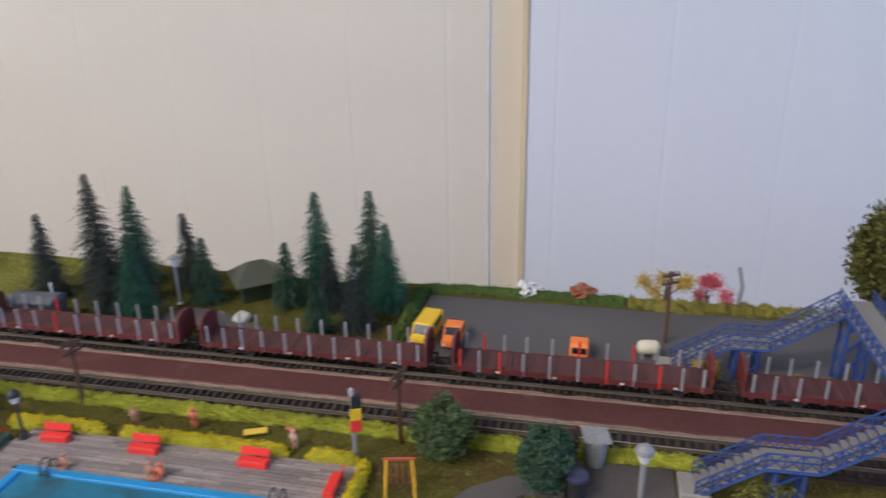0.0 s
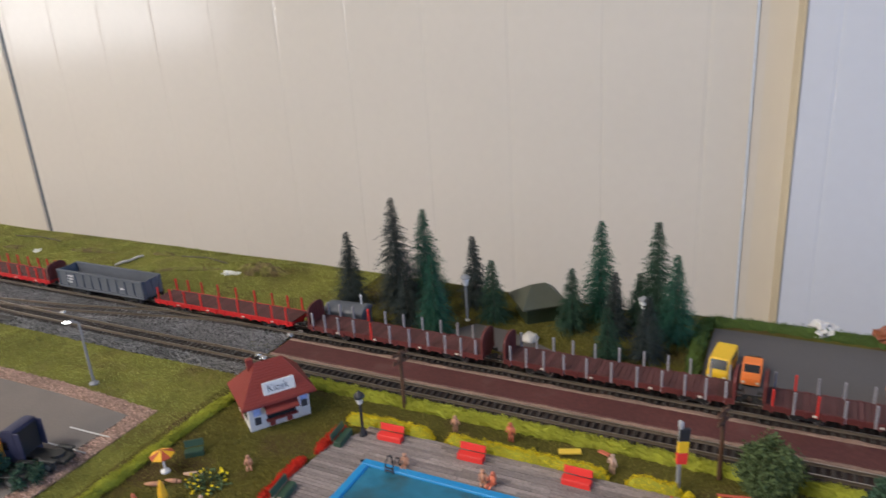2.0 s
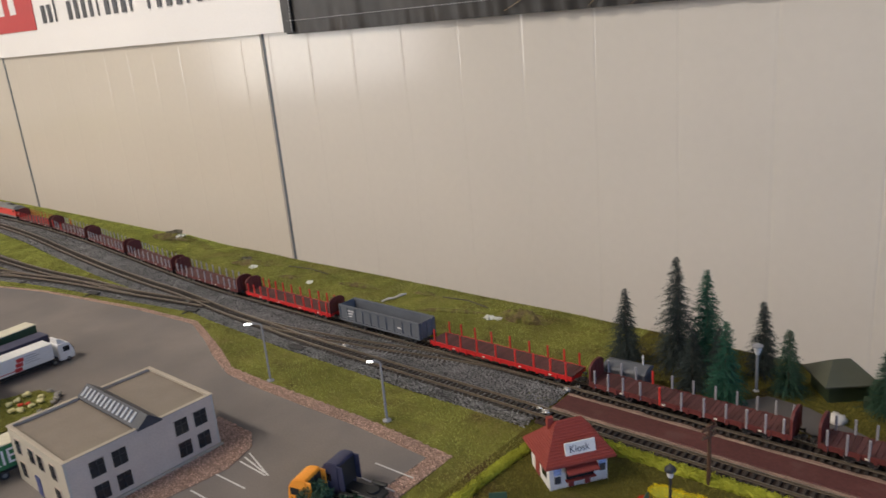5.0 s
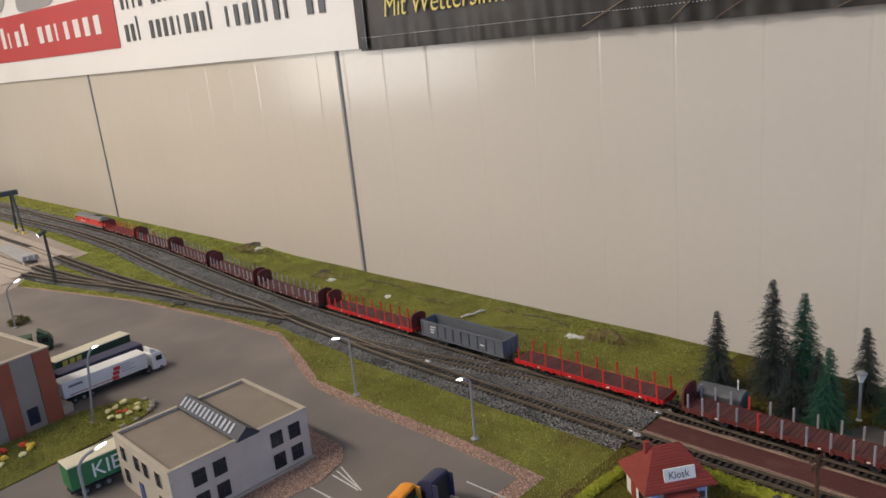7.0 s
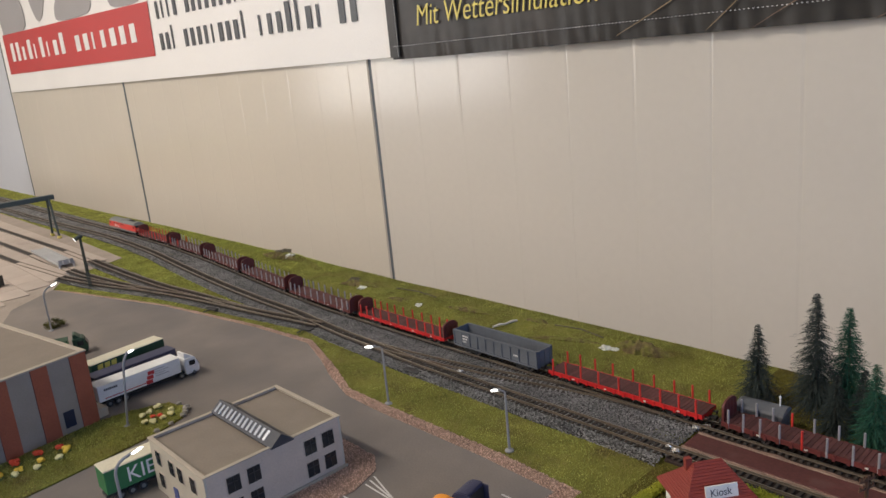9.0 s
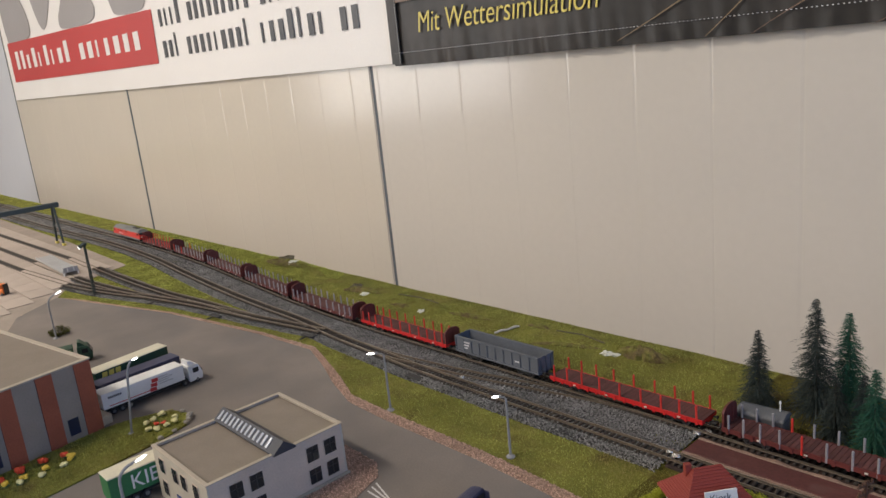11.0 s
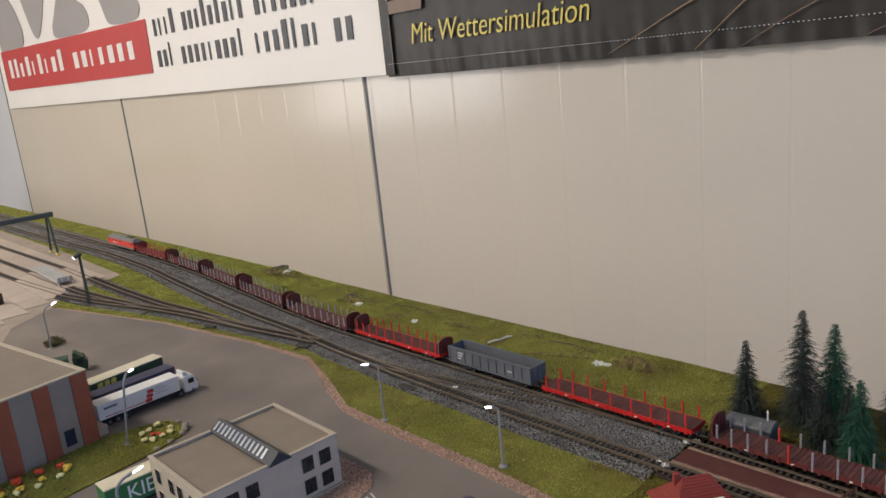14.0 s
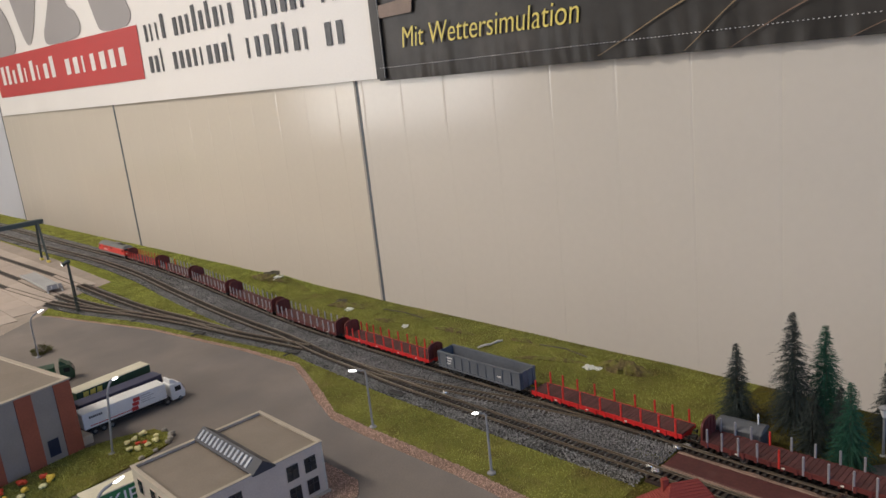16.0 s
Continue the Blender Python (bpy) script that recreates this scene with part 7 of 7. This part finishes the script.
solid("stick", T([(-0.0065, -0.0125, 0.0008), (-0.0035, -0.0065, 0.0020), (-0.0005, -0.001, 0.0016), (0.0015, 0.006, 0.0026), (0.0035, 0.0115, 0.0020)], [0.0009, 0.0012, 0.0009, 0.0013, 0.0009], 6), "stone_pale", "pale bent twig on the green bank", "stick", m=pose(-0.742, 0.566, hills(-0.742, 0.566)))
M["ledge"] = two_tone(mat("ledge_earth", (0.15, 0.115, 0.055), 0.95, grain=0.4, scale=900, bump=0.8, depth=0.001, stain=0.3, stain_scale=70, spec=0.1), (0.19, 0.18, 0.05), 120, 0.45, 0.6)
for x, y, lx, ly, lz, a in ((-0.604, 0.580, 0.027, 0.0085, 0.0085, 3), (-0.668, 0.565, 0.040, 0.0030, 0.0032, 17), (-0.722, 0.586, 0.015, 0.004, 0.0036, 5), (-0.805, 0.574, 0.030, 0.0045, 0.0034, 8),
                            (-0.975, 0.566, 0.030, 0.006, 0.0050, 14), (-0.895, 0.560, 0.020, 0.004, 0.0032, 8), (-1.185, 0.585, 0.040, 0.009, 0.0060, 6)):
    c, q = math.cos(radians(a)), math.sin(radians(a))
    hedge("earth_ledge", [(x - lx * c, y - lx * q), (x - lx * 0.4, y - lx * q * 0.2), (x + lx * 0.5, y + lx * q * 0.7), (x + lx * c, y + lx * q)], ly, lz, "fibre", "low crumbling earth ledge with thin grass", 0.4, 0.45, "ledge", "ledge", "earth ledges", hills(x, y) - 0.001)
for a, b in ((-0.70, -0.645), (-0.93, -0.86)):
    solid("twig", T([(a, 0.586, hills(a, 0.586) + 0.001), ((a + b) / 2, 0.589, hills((a + b) / 2, 0.589) + 0.0014), (b, 0.584, hills(b, 0.584) + 0.001)], 0.0006, 5), "rock_dark", "thin dark twig on the green bank", "twig", "twigs")
M["solder"] = mat("solder_metal", (0.75, 0.74, 0.70), 0.25, 0.7)
for x, y in ((-0.507, 0.4885), (-0.502, 0.4935), (-0.509, 0.4585), (-0.503, 0.4555), (-0.7, 0.462), (-0.93, 0.457)):
    solid("rail_joint", ball(bmesh.new(), (0, 0, 0.0008), 0.0025, 9, 7, 0.45, 0.9), "solder", "shiny solder and glue at a rail joint", "rail joint", "rail joints", m=pose(x, y, 0.0022, 0, 0, x * 900))
tank_box = thing("switch_motor", "black point motor box beside the track", "motor", "point motors", m=pose(-0.735, 0.4405, 0.0016, 0, 0, 2))
part("case", B(-0.009, 0.009, -0.0030, 0.0030, 0, 0.0016, 0.0005), "tyre", tank_box)
part("rod", B(-0.001, 0.001, 0.0030, 0.0120, 0.0004, 0.0012), "tyre", tank_box)
for x, y in ((-0.905, 0.4465), (-1.19, 0.4045), (-1.06, 0.4215)):
    copy_thing(tank_box, pose(x, y, 0.0016, 0, 0, 190))


def scatter(n, x0, x1, y0, y1, seed):
    r = np.random.default_rng(seed)
    return r.uniform(x0, x1, n), r.uniform(y0, y1, n)


def heights(px, py):
    return np.array([hills(float(a), float(b)) for a, b in zip(px, py)])


def pebbles(name, px, py, pz, size, mm, label, category, parent, seed):
    """Many little eight-sided stones, in one mesh."""
    r = np.random.default_rng(seed)
    n = len(px)
    oct_v = np.array([(1, 0, 0), (0, 1, 0), (-1, 0, 0), (0, -1, 0), (0, 0, 1), (0, 0, -1)], float)
    oct_f = np.array([(0, 1, 4), (1, 2, 4), (2, 3, 4), (3, 0, 4), (1, 0, 5), (2, 1, 5), (3, 2, 5), (0, 3, 5)])
    sc = size * r.uniform(0.55, 1.25, (n, 1, 1)) * r.uniform(0.6, 1.1, (n, 1, 3))
    v = oct_v[None] * sc
    v += r.normal(size=v.shape) * size * 0.18
    a = r.uniform(0, 6.283, n)
    tilt = r.uniform(-0.7, 0.7, n)
    c, s, ct, st = np.cos(a), np.sin(a), np.cos(tilt), np.sin(tilt)
    x, y, z = v[..., 0], v[..., 1], v[..., 2]
    y, z = y * ct[:, None] - z * st[:, None], y * st[:, None] + z * ct[:, None]
    x, y = x * c[:, None] - y * s[:, None], x * s[:, None] + y * c[:, None]
    v = np.stack((x + px[:, None], y + py[:, None], z + pz[:, None]), -1)
    f = (oct_f[None] + (np.arange(n) * 6)[:, None, None]).reshape(-1, 3)
    ob = part(name, raw(name, v.reshape(-1, 3), f), mm, parent)
    tagged(ob, label, kind="stuff")
    if parent is None:
        tagged(ob, category=category)
    return ob


beds = [(TRAIN, 0.0185), (SECOND, 0.0175), (YARD_A, 0.0130), (YARD_B, 0.0120), (YARD_C, 0.0110)]


def between(px, py):
    """Which points lie between the two main tracks."""
    ta = np.interp(px, [p.x for p, _ in smooth_line(TRAIN, 0.02)][::-1], [p.y for p, _ in smooth_line(TRAIN, 0.02)][::-1])
    sa = np.interp(px, [p.x for p, _ in smooth_line(SECOND, 0.02)][::-1], [p.y for p, _ in smooth_line(SECOND, 0.02)][::-1])
    return (py < ta) & (py > sa)


def on_ballast(px, py):
    hit = np.zeros(len(px), bool)
    for line, half in beds:
        pts = [(p.x, p.y) for p, _ in smooth_line(line, 0.02)]
        hit |= off_line(px, py, pts) < half
    hit |= between(px, py)
    return hit & (px < JOIN)


px, py = scatter(430000, -1.30, JOIN, 0.36, 0.56, 1)
k = on_ballast(px, py)
px, py = px[k], py[k]
apart = [(off_line(px, py, [(p.x, p.y) for p, _ in smooth_line(l, 0.02)]), half - 0.004) for l, half in beds]
near_rail = np.minimum.reduce([d for d, _ in apart])
crest = np.maximum.reduce([0.0022 - np.clip((d - half) / 0.005, 0, 1) * 0.0026 for d, half in apart])
r = np.random.default_rng(2)
keep = (near_rail > 0.0078) | (r.uniform(size=len(px)) < 0.5)
px, py, crest, near_rail = px[keep], py[keep], crest[keep], near_rail[keep]
crest = crest - np.where(near_rail < 0.0078, 0.0004, 0.0)
pz = np.where(between(px, py), np.maximum(crest, 0.0017), crest) + r.uniform(-0.0002, 0.0003, len(px))
pebbles("ballast_stones", px, py, pz, 0.00064, "ballast", "loose grey ballast stones", "ballast", bed, 3)
px, py = scatter(150000, -2.6, -1.30, 0.36, 0.58, 4)
k = on_ballast(px, py)
pebbles("ballast_stones", px[k], py[k], np.full(k.sum(), 0.0017), 0.0010, "ballast", "loose grey ballast stones", "ballast", bed, 5)

px, py = scatter(420000, -1.36, -0.515, 0.10, 0.44, 6)
OFFICE_BED = [(-0.690, 0.3365), (-0.652, 0.3355), (-0.638, 0.3255), (-0.6295, 0.302), (-0.634, 0.265), (-0.648, 0.222), (-0.665, 0.212), (-0.690, 0.222)]
solid("gravel_bed", prism(bmesh.new(), OFFICE_BED, 0, 0.0016), "chip_bed", "red-brown gravel bed round the office", "gravel bed", kind="structure")
k = (inside(px, py, BORDER) & ~inside(px, py, LOT)) | (inside(px, py, OFFICE_BED) & ~((px > -0.735) & (px < -0.6570) & (py > 0.223) & (py < 0.3165)))
pebbles("gravel_chips", px[k], py[k], np.where(inside(px[k], py[k], OFFICE_BED), 0.0018, 0.0009), 0.00066, "chip", "loose red-brown gravel chips", "gravel", None, 7)


def blades(px, py, pz, h, w, mm, label, seed, lean=0.7):
    """Grass fibres, one triangle each, in one mesh."""
    r = np.random.default_rng(seed)
    n = len(px)
    a = r.uniform(0, 6.283, n)
    hh = h * r.uniform(0.5, 1.3, n)
    dx, dy = np.cos(a) * w, np.sin(a) * w
    lx, ly = r.normal(size=n) * hh * lean, r.normal(size=n) * hh * lean
    v = np.empty((n, 3, 3))
    v[:, 0] = np.stack((px - dx, py - dy, pz - 0.0003), -1)
    v[:, 1] = np.stack((px + dx, py + dy, pz - 0.0003), -1)
    v[:, 2] = np.stack((px + lx, py + ly, pz + hh), -1)
    ob = part("grass", raw("grass", v.reshape(-1, 3), np.arange(n * 3).reshape(-1, 3)), mm)
    return tagged(ob, label, "grass", kind="stuff")


fresh = mat("grass_fibre_fresh", (0.39, 0.42, 0.095), 0.8, grain=0.15, scale=90, bump=0, stain=0.34, stain_scale=30, island=0.55, spec=0.15)
px, py = scatter(420000, -1.75, -0.494, 0.30, EDGE, 8)
k = ((px < JOIN - 0.001) | (py < 0.425)) & ~on_ballast(px, py) & ~inside(px, py, BORDER) & ~inside(px, py, APRON)
px, py = px[k], py[k]
far = px + 0.05 * np.sin(px * 40 + py * 90) < -1.10
blades(px[~far], py[~far], heights(px[~far], py[~far]), 0.0011, 0.00026, "fibre", "short olive-green static grass", 9)
blades(px[far], py[far], heights(px[far], py[far]), 0.0012, 0.00030, fresh, "short fresh bright green static grass", 19)
px, py = scatter(60000, -3.6, -1.75, 0.45, EDGE, 10)
k = ~on_ballast(px, py) & ~inside(px, py, APRON)
px, py = px[k], py[k]
blades(px, py, heights(px, py), 0.0014, 0.0005, fresh, "short fresh bright green static grass", 11)
px, py = scatter(330000, JOIN + 0.001, 0.10, 0.29, 0.63, 12)
k = (py < np.interp(px, (-0.5, -0.27), (0.611, 0.5995))) & ((px > -0.494) | (py > 0.425)) & ~((py > 0.441) & (py < 0.509)) & ~inside(px, py, POOLDECK) & ~inside(px, py, FARLOT)
px, py = px[k], py[k]
blades(px, py, heights(px, py), 0.0010, 0.00026, "fibre_olive", "short olive static grass", 13)
px, py = scatter(28000, -0.875, -0.788, 0.12, 0.290, 14)
k = inside(px, py, isle)
px, py = px[k], py[k]
blades(px, py, np.full(len(px), 0.0022), 0.0010, 0.00028, "fibre", "short green grass of the small lawn", 15)
